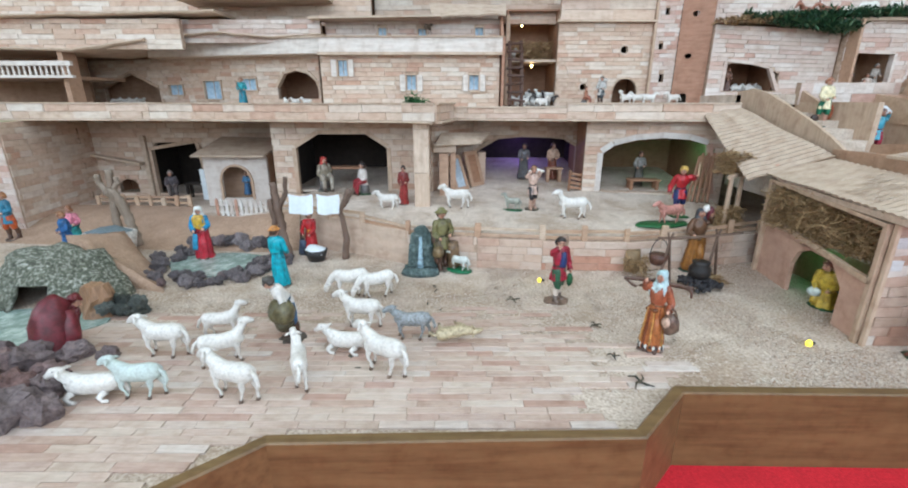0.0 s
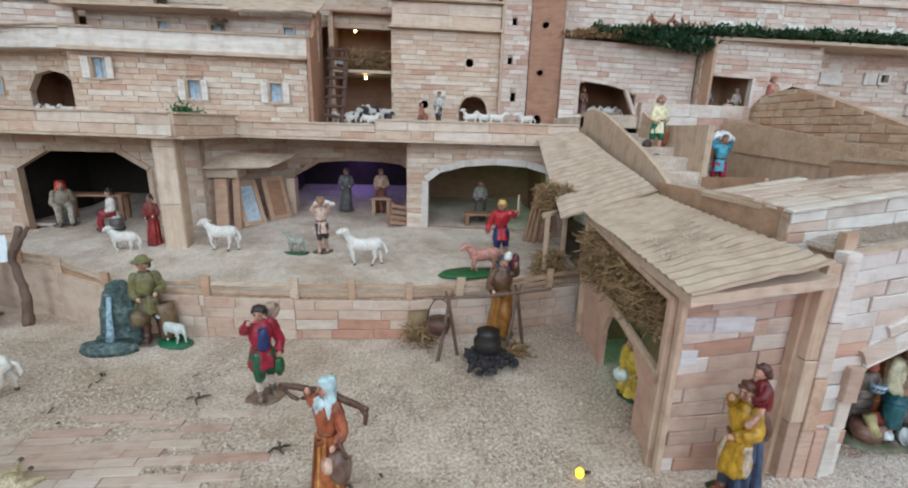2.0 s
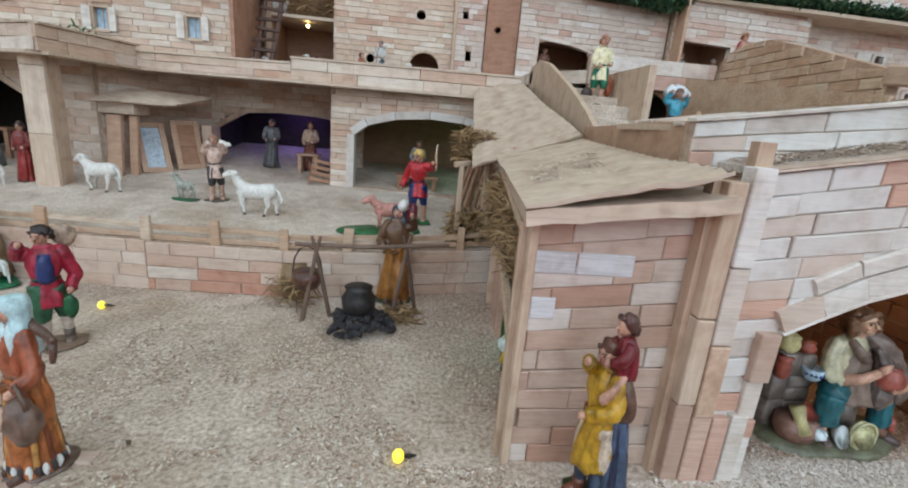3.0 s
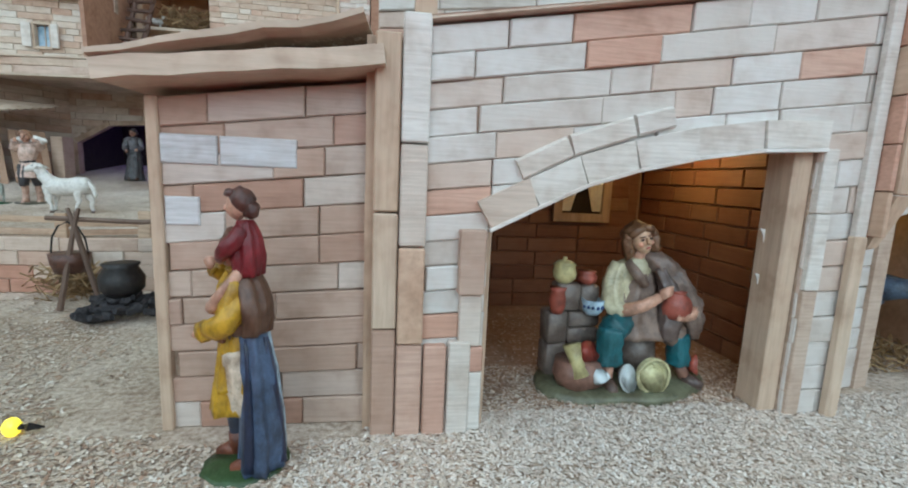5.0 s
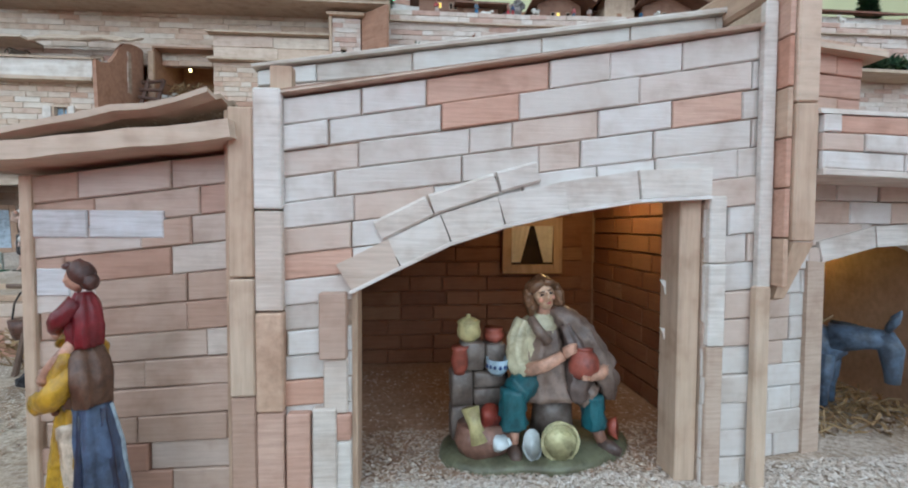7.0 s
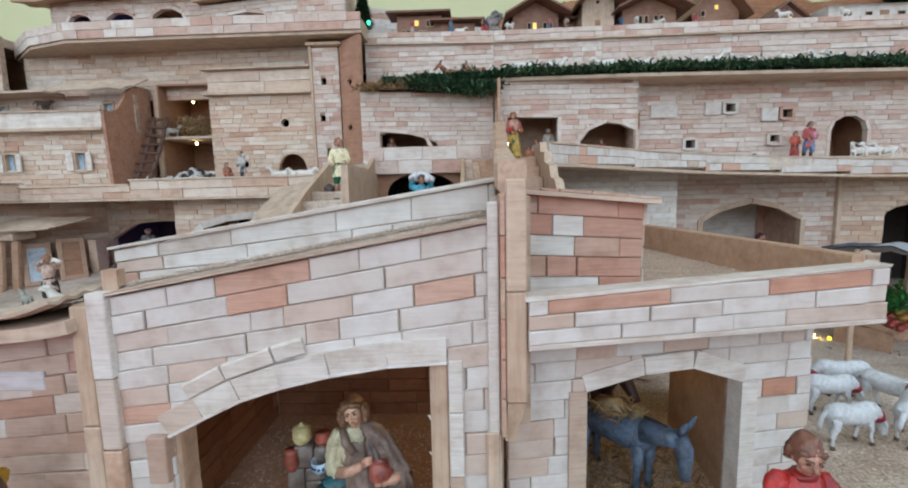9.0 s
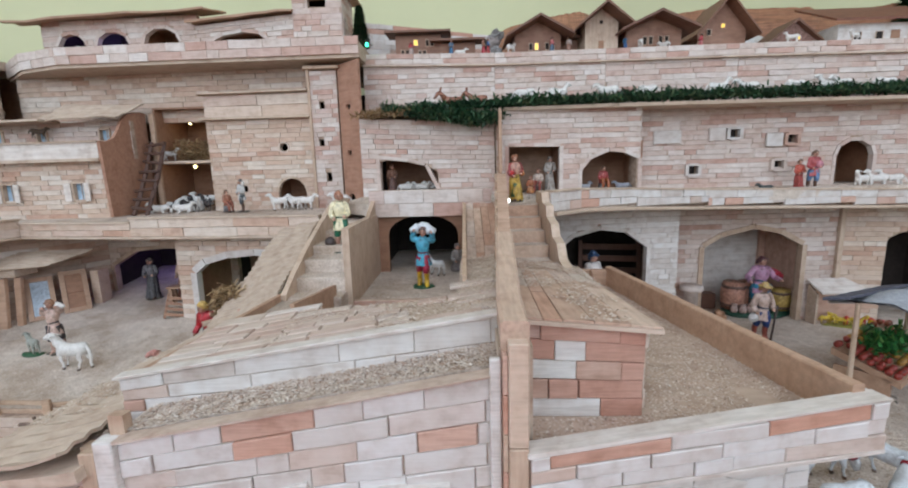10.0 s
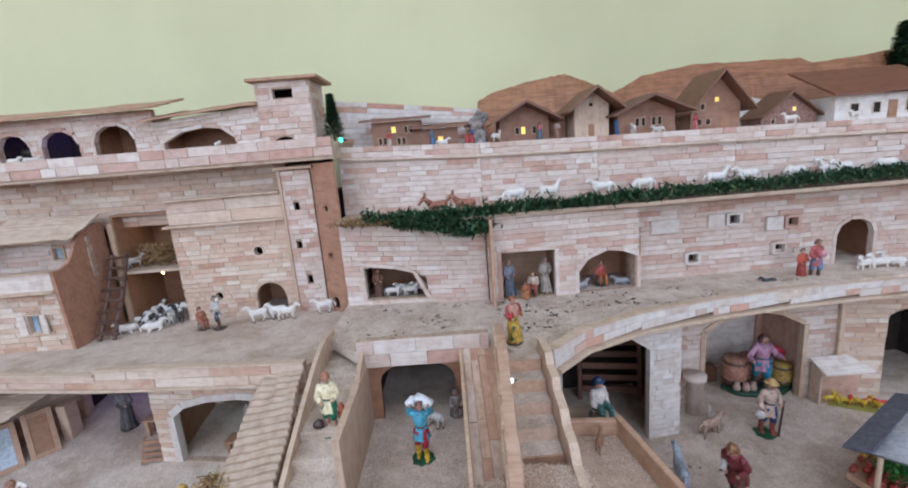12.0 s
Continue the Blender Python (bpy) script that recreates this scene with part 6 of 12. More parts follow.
    for k in range(12):
        za = 0.206 + k * 0.0108
        u = -rk.uniform(0, 0.02)
        while u < ln:
            s1 = rk.choice((0.018, 0.026, 0.03, 0.036))
            u0, u1 = max(0.0, u) + 0.0004, min(ln, u + s1) - 0.0004
            u += s1
            zs = (za, za, min(za + 0.0101, hump(u1)), min(za + 0.0101, hump(u0)))
            if u1 - u0 < 0.004 or min(zs[2], zs[3]) < za + 0.002:
                continue
            cu, cz = (u0 + u1) / 2, sum(zs) / 4
            one = bmesh.new()
            brick_into(one, u0 - cu, u1 - cu, [q - cz for q in zs], 0.0022 + rk.uniform(-0.0006, 0.001))
            piece = finish("brick", one, M_cork, hw)
            piece.matrix_basis = pose(cu, 0, cz, 0, 0, rk.uniform(-1, 1))
    bm = bmesh.new()
    hexa(bm, [(0.8085, 0.6, 0.225), (0.8125, 0.6, 0.225), (0.8125, 0.91, 0.24), (0.8085, 0.91, 0.24), (0.8085, 0.6, 0.249), (0.8125, 0.6, 0.249), (0.8125, 0.91, 0.29), (0.8085, 0.91, 0.29)])
    tagged(finish("edge_board", bm, M_cork), "long brown edge board along the lane", "board", kind="structure")
    # flat near-black panel painting an opening's shade, with no hole behind
    bm = bmesh.new()
    box(bm, 0.774, 0.8105, 0.7368, 0.7395, 0.121, 0.153)
    tagged(finish("wall_pit_opening", bm, M_dark), "near-black panel painted for the shade of an opening under the lane", "wall", kind="structure")
    # stairs to the right ledge
    st2 = new("stairs")
    st2.location = (0.89, 0.8, 0.2)
    tagged(st2, "narrow stairs with wooden risers and gritty treads", "stairs", kind="structure")
    n = 7
    for k in range(n):
        y1 = 0.885 - k * 0.028
        z1 = 0.286 - k * 0.0145
        bm = bmesh.new()
        box(bm, 0.868 - 0.89, 0.916 - 0.89, y1 - 0.028 - 0.8, y1 - 0.8, 0.1 - 0.2, z1 - 0.2, 0, 0.0006)
        s = part("step", bm, M_greygravel, st2)
        bm = bmesh.new()
        box(bm, 0.8685 - 0.89, 0.9155 - 0.89, y1 - 0.0305 - 0.8, y1 - 0.0282 - 0.8, z1 - 0.0145 - 0.2, z1 + 0.0004 - 0.2)
        part("riser", bm, M_plank, st2)
    bm = bmesh.new()
    stepped = [(0.885, 0.305), (0.835, 0.305), (0.828, 0.292), (0.80, 0.29), (0.795, 0.276), (0.765, 0.27), (0.755, 0.256), (0.73, 0.252), (0.715, 0.236), (0.69, 0.232)]
    f = [bm.verts.new((0.917, y, z)) for y, z in stepped] + [bm.verts.new((0.917, 0.69, 0.12)), bm.verts.new((0.917, 0.885, 0.12))]
    b = [bm.verts.new((0.927, v.co.y, v.co.z)) for v in f]
    bm.faces.new(f)
    bm.faces.new(b[::-1])
    for i in range(len(f)):
        bm.faces.new((f[i], f[(i + 1) % len(f)], b[(i + 1) % len(f)], b[i]))
    tagged(finish("balustrade", bm, M_batten), "stepped wooden balustrade of the stairs", "balustrade", kind="structure")


alley()


def stable():
    # the front runs back a little towards the right
    depth = lambda x: 0.487 + (x - 0.878) * 0.18
    p = (0.8365, depth(0.8365)), (1.0585, depth(1.0585))
    arch = (0.0, [(0.8885, 0.1095), (0.904, 0.114), (0.93, 0.118), (0.9647, 0.1195), (0.986, 0.1145), (1.0032, 0.106)])
    w = wall("wall_stable", *p, 0.0, 0.157, [arch], 0.012, (0.034, 0.0131), M_front, True, "stable front of pale wooden bricks with an arched doorway", 56, 0.003, reds=((1.04, 0.1),))
    trim_arch(w, *p, arch, 0.0115, 0.0045, M_arch, longest=0.05)
    wall("wall_stable_side", (1.0588, depth(1.0585) + 0.001), (1.0535, 0.7), 0.0, 0.157, (), 0.01, (0.034, 0.0131), M_pale_o, True, "side of the stable of pale wooden bricks", 57)
    # board-lined stable, open at the back towards the court
    bm = bmesh.new()
    hexa(bm, [(1.0065, depth(1.0065) + 0.0128, 0.0008), (1.0115, depth(1.0115) + 0.0128, 0.0008), (1.0115, depth(1.0115) + 0.0128, 0.152), (1.0065, depth(1.0065) + 0.0128, 0.152), (1.0165, 0.642, 0.0008), (1.0215, 0.642, 0.0008), (1.0215, 0.642, 0.152), (1.0165, 0.642, 0.152)])
    box(bm, 0.852, 0.857, 0.4975, 0.73, 0.0008, 0.152)
    hexa(bm, [(0.852, 0.498, 0.1525), (1.048, 0.533, 0.1525), (1.048, 0.533, 0.156), (0.852, 0.498, 0.156), (0.852, 0.73, 0.1525), (1.048, 0.69, 0.1525), (1.048, 0.69, 0.156), (0.852, 0.73, 0.156)])
    box(bm, 0.8575, 0.908, 0.726, 0.73, 0.0008, 0.152)
    tagged(finish("room", bm, M_ply), "stable lined with brown boards and open at the back", "room", kind="structure")
    side = (0.846, 0.4455), (1.077, 0.4871)
    par = wall("wall_stable_parapet", *side, 0.156, lambda u: 0.181 + 0.0325 * u, (), 0.012, (0.046, 0.0127), M_front, True, "overhanging parapet of pale wooden bricks", 58, 0.003, reds=((0.885, 0.1745), (1.035, 0.178)))
    bm = bmesh.new()
    beam(bm, (-0.002, 0.004, 0.1822), (0.236, 0.004, 0.1899), 0.013, 0.0022, jitter=0.0005)
    beam(bm, (0.0, 0.022, 0.1545), (0.235, 0.022, 0.1545), 0.05, 0.003)
    part("coping", bm, M_arch, par)
    bm = bmesh.new()
    hexa(bm, [(1.0772, 0.488, 0.1555), (1.0772, 0.502, 0.1555), (1.0772, 0.502, 0.189), (1.0772, 0.488, 0.189), (1.0722, 0.488, 0.1555), (1.0722, 0.502, 0.1555), (1.0722, 0.502, 0.189), (1.0722, 0.488, 0.189)])
    tagged(finish("trim", bm, M_pale_o), "pale brick closing the parapet's end", "trim", kind="structure")
    # roof deck behind the parapet, and its long board
    slab("cobbler_platform", [(0.955, 0.9), (1.06, 0.9), (1.06, 1.0), (0.955, 1.0)], 0.1, 0.12, M_board, "small board platform before the barn door", "platform")
    slab("stable_roof", [(0.85, 0.458), (1.07, 0.498), (1.02, 0.86), (0.925, 0.86), (0.92, 0.70), (0.85, 0.69)], 0.161, 0.168, M_earthboard, "flat brown board roof of the stable strewn with grit", "roof")
    bm = bmesh.new()
    beam(bm, (1.0655, 0.4945, 0.181), (1.0165, 0.852, 0.181), 0.009, 0.03)
    beam(bm, (0.93, 0.862, 0.18), (1.014, 0.852, 0.18), 0.01, 0.022)
    tagged(finish("roof_board", bm, M_ply), "long brown board edging the stable roof", "edge board", kind="structure")
    # small brick house on the roof
    q = (0.853, 0.509), (0.932, 0.509)
    wall("wall_roof_house", *q, 0.168, lambda u: 0.241 - 0.008 * u / 0.08, (), 0.012, (0.038, 0.0135), M_brickred, True, "small house front of reddish wooden bricks", 59, 0.003)
    wall("wall_roof_house_side", (0.933, 0.51), (0.9335, 0.70), 0.172, 0.231, (), 0.008, (0.038, 0.0135), M_tan_i, False, "side of the small brick house", 63)
    bm = bmesh.new()
    hexa(bm, [(0.85, 0.498, 0.2425), (0.9405, 0.498, 0.2335), (0.932, 0.725, 0.226), (0.86, 0.725, 0.234), (0.85, 0.498, 0.2395), (0.9405, 0.498, 0.2305), (0.932, 0.725, 0.223), (0.86, 0.725, 0.231)])
    roof = tagged(finish("roof", bm, M_board), "flat roof of reddish wooden planks over the small house", "roof", kind="structure")
    rr = random.Random(8)
    for k in range(5):
        f0, f1 = (0.0, 0.13, 0.27, 0.5, 0.76, 1.0)[k:k + 2]
        y = 0.4985
        while y < 0.72:
            yb = min(0.7245, y + (rr.choice((0.04, 0.055, 0.075)) if k < 2 or y > 0.62 else rr.choice((0.09, 0.13))))
            corner = lambda f, q: (0.85 + 0.0905 * f + (q - 0.498) / 0.227 * (0.01 - 0.0185 * f), q, 0.2428 - 0.009 * f - (0.0085 - 0.001 * f) * (q - 0.498) / 0.227)
            one = bmesh.new()
            low = [corner(f, q) for f, q in ((f0 + 0.004, y + 0.0004), (f1 - 0.004, y + 0.0004), (f1 - 0.004, yb - 0.0004), (f0 + 0.004, yb - 0.0004))]
            up = 0.0014 + rr.uniform(0, 0.0006)
            hexa(one, low + [(a, b, c + up) for a, b, c in low])
            part("plank", one, M_rampwood if k < 2 or y > 0.62 else M_longplank, roof)
            y = yb
    # upright strips between house and stable
    st = new("post")
    st.location = (0.8325, 0.4525, 0.1)
    tagged(st, "narrow stack of reddish wooden bricks beside a post", "post", kind="structure")
    for k in range(6):
        bm = bmesh.new()
        box(bm, -0.0013, 0.0013, -0.0065, 0.006, k * 0.0235 + 0.0003, k * 0.0235 + 0.0231, 0, 0.0004)
        part("brick", bm, M_terra if k % 3 else M_plank, st)
    for x, y, z0, z1, wd, d, mat in ((0.8265, 0.4535, 0.0, 0.1, 0.0075, 0.005, M_batten), (0.8397, 0.4515, 0.122, 0.186, 0.0112, 0.015, M_batten), (0.8397, 0.4517, 0.1865, 0.248, 0.0112, 0.015, M_pillar), (0.8275, 0.4545, 0.075, 0.236, 0.0065, 0.0045, M_arch)):
        bm = bmesh.new()
        box(bm, x - wd / 2, x + wd / 2, y - d / 2, y + d / 2, z0, z1, 0, 0.0008)
        tagged(finish("post", bm, mat), "upright wooden post between two houses", "post", kind="structure")
    bm = bmesh.new()
    hexa(bm, [(0.8345, 0.4445, 0.1216), (0.845, 0.4445, 0.1216), (0.845, 0.459, 0.1216), (0.8345, 0.459, 0.1216), (0.8335, 0.4535, 0.094), (0.839, 0.4535, 0.094), (0.839, 0.459, 0.092), (0.8335, 0.459, 0.092)])
    tagged(finish("bracket", bm, M_batten), "small wooden bracket under a post", "bracket", kind="structure")


stable()
bm = bmesh.new()
box(bm, 0.574, 0.6035, 0.4605, 0.468, 0.0, 0.1795)
box(bm, 0.594, 0.6035, 0.4608, 0.4675, 0.18, 0.2)
tagged(finish("wall_post_backing", bm, M_batten), "narrow board behind the corner posts", "wall", kind="structure")
bm = bmesh.new()
hexa(bm, [(0.83, 0.463, 0.1), (0.85, 0.463, 0.1), (0.85, 0.463, 0.2385), (0.83, 0.463, 0.2385), (0.83, 0.69, 0.1), (0.85, 0.69, 0.1), (0.85, 0.69, 0.2435), (0.83, 0.69, 0.2435)])
tagged(finish("wall_rail_base", bm, M_board), "board wall under the sloping rail", "wall", kind="structure")
near_floor()
post_rail_fence([(x, y + 0.004, TER(x, y)) for x, y in TER_EDGE[5:]], (0.0095, 0.03), (0.006, 0.016), "low fence of flat wooden posts and rails on the terrace edge", 0.075)
post_rail_fence([(-0.877, 1.084, 0.031), (-0.641, 1.066, 0.031)], (0.009, 0.03), (0.009, 0.02), "low fence of flat wooden posts and rails", 0.036)

# ---- figures and animals of painted plaster ----
PAINTS = {}


def paint(rgb, rough=0.38, scale=260.0):
    key = (rgb, rough, scale)
    if key not in PAINTS:
        PAINTS[key] = painted("figure_paint", srgb(*rgb), rough, 0.1 if min(rgb) > 190 else 0.23, scale, 0.22 if min(rgb) > 170 else 0.7)
    return PAINTS[key]


SKIN, BROWN, GREEN, WHITE, RED, YELLOW, NAVY, MAROON, KHAKI, GREY = (
    (206, 160, 136), (92, 66, 52), (40, 84, 56), (222, 216, 208), (176, 40, 48), (206, 166, 56), (44, 58, 112), (112, 34, 40),
    (128, 116, 76), (120, 116, 114))


class Clay:
    """Collects the pieces of one plaster figure in a single mesh."""

    def __init__(self, scale=15.0):
        self.bm, self.mats, self.scale = bmesh.new(), [], scale

    def slot(self, rgb, rough=0.38):
        m = paint(rgb, rough, self.scale)
        if m not in self.mats:
            self.mats.append(m)
        return self.mats.index(m)

    def tube(self, pts, radii, rgb, seg=8, **k):
        radii = radii if isinstance(radii, (list, tuple)) else [radii] * len(pts)
        loft(self.bm, [(p, r, r) for p, r in zip(pts, radii)], self.slot(rgb), seg, **k)

    def ball(self, c, r, rgb, squash=(1, 1, 1), seg=10, rough=0.0, seed=0.0):
        ball(self.bm, c, r, self.slot(rgb), seg, squash, rough, seed)

    def rings(self, rows, rgb, seg=14, **k):
        if "side" not in k:
            k["axis"] = (0, 0, 1)
        seg = max(seg, 30) if k.get("folds") else seg
        loft(self.bm, rows, self.slot(rgb), seg, **k)

    def done(self, name, m, label, category, group=""):
        ob = finish(name, self.bm, self.mats, None, True)
        ob.matrix_world = m
        return tagged(ob, label, category, group)


def finer(rings, k=3):
    """More rings between the given ones, along a smooth curve."""
    flat = [(*r[0], r[1], r[2]) for r in rings]
    out = []
    for i in range(len(flat) - 1):
        p = [flat[max(i - 1, 0)], flat[i], flat[i + 1], flat[min(i + 2, len(flat) - 1)]]
        for j in range(k):
            t = j / k
            out.append([0.5 * (2 * b + (c - a) * t + (2 * a - 5 * b + 4 * c - d) * t * t + (3 * b - a - 3 * c + d) * t ** 3) for a, b, c, d in zip(*p)])
    out.append(list(flat[-1]))
    return [((q[0], q[1], q[2]), q[3], q[4]) for q in out]


def figure(place, h, yaw, label, low=BROWN, up=RED, hair=BROWN, lower="robe", hood=None, hat=None, arms=None, lean=0.0, base=KHAKI, boots=BROWN, apron=None, shawl=None, extra=(), name="figurine", slim=0.9, belt=None, hose=None, turn=None):
    """A small painted plaster figure. yaw 0 faces the front. lower: robe, legs, seat or kneel."""
    c = Clay()
    sd = place[0] * 17.3 + place[1] * 7.1
    rng = random.Random(int(abs(sd) * 1000))
    lead = rng.choice((-1, 1))
    sway = lead * 0.016
    dz = {"seat": -0.24, "kneel": -0.28}.get(lower, 0.0)
    dark = lambda q, f=0.72: tuple(int(v * f) for v in q)
    if lower == "robe":
        c.rings(finer([((0, 0.0, 0.012), 0.162, 0.14), ((0, 0, 0.05), 0.17, 0.146), ((0, 0, 0.16), 0.152, 0.128), ((sway * 0.5, 0.005, 0.32), 0.136, 0.112), ((sway, 0.008, 0.46), 0.122, 0.1), ((sway, 0.0, 0.53), 0.112, 0.092), ((sway, 0.0, 0.585), 0.096, 0.08)]), low, 40, folds=8, rough=0.08, seed=sd, deep=1.7)
        c.tube([(lead * 0.05, -0.07, 0.03), (lead * 0.055, -0.085, 0.16), (lead * 0.05, -0.085, 0.3), (lead * 0.035, -0.03, 0.47)], [0.062, 0.066, 0.066, 0.05], low, 16, rough=0.12, folds=3, seed=sd)
        c.tube([(-0.13, 0.03, 0.5), (0.0, -0.115, 0.53), (0.13, 0.03, 0.56)], [0.02, 0.026, 0.02], dark(low), 8)
        for s in (-1, 1):
            c.tube([(s * 0.062, -0.06, 0.02), (s * 0.068, -0.12, 0.022), (s * 0.072, -0.165 - 0.03 * (s == lead), 0.014)], [0.04, 0.04, 0.022], boots, 10)
    elif lower == "legs":
        for s in (-1, 1):
            f = 0.055 if s == lead else -0.045
            hip, knee, ankle = (s * 0.05 + sway, 0.0, 0.52), (s * 0.066, -f * 0.9 - 0.012, 0.29), (s * 0.07, -f + 0.022, 0.07)
            mid = tuple((a + b) / 2 for a, b in zip(hip, knee))
            c.rings(finer([(hip, 0.078, 0.08), (mid, 0.078, 0.08), (knee, 0.058, 0.062), ((knee[0], knee[1] + 0.004, 0.25), 0.05, 0.052)]), low, 18, folds=5, rough=0.12, seed=sd + s, side=(1, 0, 0))
            c.rings(finer([((knee[0], knee[1], 0.285), 0.04, 0.042), ((s * 0.068, -f * 0.9 + 0.022, 0.2), 0.047, 0.052), (ankle, 0.032, 0.034)]), hose or boots, 12, side=(1, 0, 0))
            c.tube([(ankle[0], ankle[1], 0.02), (ankle[0], ankle[1], 0.115)], [0.042, 0.044], boots, 12, rough=0.1)
            c.tube([(ankle[0], ankle[1] + 0.03, 0.02), (ankle[0] + s * 0.006, ankle[1] - 0.04, 0.026), (ankle[0] + s * 0.012, ankle[1] - 0.105, 0.016)], [0.036, 0.04, 0.022], boots, 12)
        c.rings(finer([((sway, 0, 0.36), 0.142, 0.118), ((sway, 0, 0.42), 0.134, 0.11), ((sway, 0, 0.5), 0.112, 0.092), ((sway, 0, 0.575), 0.094, 0.078)]), up, 40, folds=7, seed=sd, deep=1.9)
    elif lower == "seat":
        for s in (-1, 1):
            c.rings(finer([((s * 0.055, 0.03, 0.31), 0.078, 0.08), ((s * 0.085, -0.11, 0.32), 0.07, 0.07), ((s * 0.092, -0.2, 0.29), 0.058, 0.058)]), low, 18, folds=4, rough=0.1, seed=sd, side=(1, 0, 0))
            c.rings(finer([((s * 0.092, -0.2, 0.3), 0.054, 0.054), ((s * 0.09, -0.215 + 0.02 * s * lead, 0.17), 0.05, 0.05), ((s * 0.085, -0.205 + 0.03 * s * lead, 0.03), 0.036, 0.036)]), low, 16, folds=4, rough=0.1, seed=sd + 1, side=(1, 0, 0))
            c.tube([(s * 0.086, -0.19, 0.02), (s * 0.088, -0.24, 0.024), (s * 0.092, -0.29, 0.014)], [0.036, 0.038, 0.02], boots, 10)
        c.rings([((0, 0.06, 0.0), 0.15, 0.13), ((0, 0.06, 0.13), 0.135, 0.12), ((0, 0.05, 0.26), 0.12, 0.1)], GREY, 12, rough=0.3, seed=sd)
        c.rings(finer([((0, 0.03, 0.22), 0.135, 0.125), ((0, 0.02, 0.29), 0.118, 0.1), ((0, 0.02, 0.35), 0.094, 0.08)]), up, 30, folds=6, seed=sd, deep=1.5)
    else:
        c.rings(finer([((0, 0.06, 0.008), 0.176, 0.205), ((0, 0.06, 0.07), 0.172, 0.2), ((0, 0.05, 0.15), 0.15, 0.165), ((0, 0.03, 0.23), 0.125, 0.125), ((0, 0, 0.31), 0.092, 0.08)]), low, 40, folds=8, rough=0.1, seed=sd, deep=1.6)
        c.tube([(lead * 0.07, 0.02, 0.12), (lead * 0.075, -0.1, 0.15), (lead * 0.07, -0.15, 0.06)], [0.07, 0.068, 0.05], low, 16, rough=0.12, folds=4, seed=sd)
    start = len(c.bm.verts)
    c.rings(finer([((sway, 0, 0.54 + dz), 0.1, 0.084), ((sway, 0, 0.585 + dz), 0.094, 0.08), ((sway * 0.6, -0.004, 0.66 + dz), 0.113, 0.093), ((0, 0, 0.735 + dz), 0.127, 0.096), ((0, 0.004, 0.79 + dz), 0.116, 0.082), ((0, 0.004, 0.825 + dz), 0.078, 0.06), ((0, 0.002, 0.848 + dz), 0.043, 0.042)]), up, 30, rough=0.12, folds=5, seed=sd + 2, deep=0.9)
    if lower in ("legs", "robe"):
        c.rings([((sway, 0, 0.565), 0.099, 0.084), ((sway, 0, 0.578), 0.104, 0.089), ((sway, 0, 0.592), 0.098, 0.083)], belt or dark(low, 0.6), 20)
    c.rings([((0, 0.0, 0.828 + dz), 0.066, 0.056), ((0, 0.0, 0.845 + dz), 0.062, 0.054), ((0, -0.002, 0.852 + dz), 0.044, 0.042)], dark(up, 0.8) if sum(up) > 240 else tuple(min(255, v + 40) for v in up), 16, rough=0.15, seed=sd)
    neck = len(c.bm.verts)
    c.tube([(0, 0.004, 0.83 + dz), (0, -0.004, 0.885 + dz)], 0.034, SKIN, 10)
    c.ball((0, -0.006, 0.925 + dz), 0.064, SKIN, (0.88, 1.0, 1.08), 16)
    c.ball((0, -0.026, 0.893 + dz), 0.043, SKIN, (0.92, 0.95, 0.95), 12)
    c.tube([(0, -0.062, 0.935 + dz), (0, -0.08, 0.908 + dz), (0, -0.066, 0.9 + dz)], [0.008, 0.0135, 0.008], SKIN, 8)
    for s in (-1, 1):
        c.ball((s * 0.025, -0.061, 0.928 + dz), 0.0095, (58, 42, 38), (1.2, 0.6, 0.65), 8)
        c.tube([(s * 0.01, -0.066, 0.943 + dz), (s * 0.04, -0.055, 0.944 + dz)], [0.006, 0.004], dark(SKIN, 0.6), 6)
        c.ball((s * 0.028, -0.05, 0.902 + dz), 0.018, (212, 148, 128), (1, 0.7, 0.9), 8)
        c.ball((s * 0.058, 0.0, 0.915 + dz), 0.013, SKIN, (0.6, 0.9, 1.3), 8)
    c.ball((0, -0.066, 0.882 + dz), 0.011, (166, 80, 74), (1.3, 0.5, 0.45), 8)
    if hood:
        c.rings(finer([((0, 0.0, 1.0 + dz), 0.03, 0.04), ((0, 0.012, 0.985 + dz), 0.064, 0.07), ((0, 0.018, 0.94 + dz), 0.08, 0.076), ((0, 0.03, 0.89 + dz), 0.08, 0.06), ((0, 0.03, 0.845 + dz), 0.095, 0.066), ((0, 0.04, 0.76 + dz), 0.125, 0.07), ((0, 0.05, 0.66 + dz), 0.112, 0.056)]), hood, 34, folds=7, seed=sd, deep=0.9)
    else:
        c.ball((0, 0.016, 0.942 + dz), 0.071, hair, (0.98, 0.98, 1.02), 18, 0.3, sd)
        for k in range(9):
            a = math.pi * (0.04 + 0.115 * k)
            c.ball((0.062 * math.cos(a), 0.02 + 0.05 * math.sin(a), (0.905 if k % 2 else 0.925) + dz), 0.026, hair, (1, 1, 1.3), 8, 0.5, sd + k)
        for k in range(4):
            c.ball((-0.042 + 0.028 * k, -0.042, 0.972 - 0.006 * abs(k - 1.5) + dz), 0.02, hair, (1.2, 0.8, 0.7), 8, 0.5, sd + k)
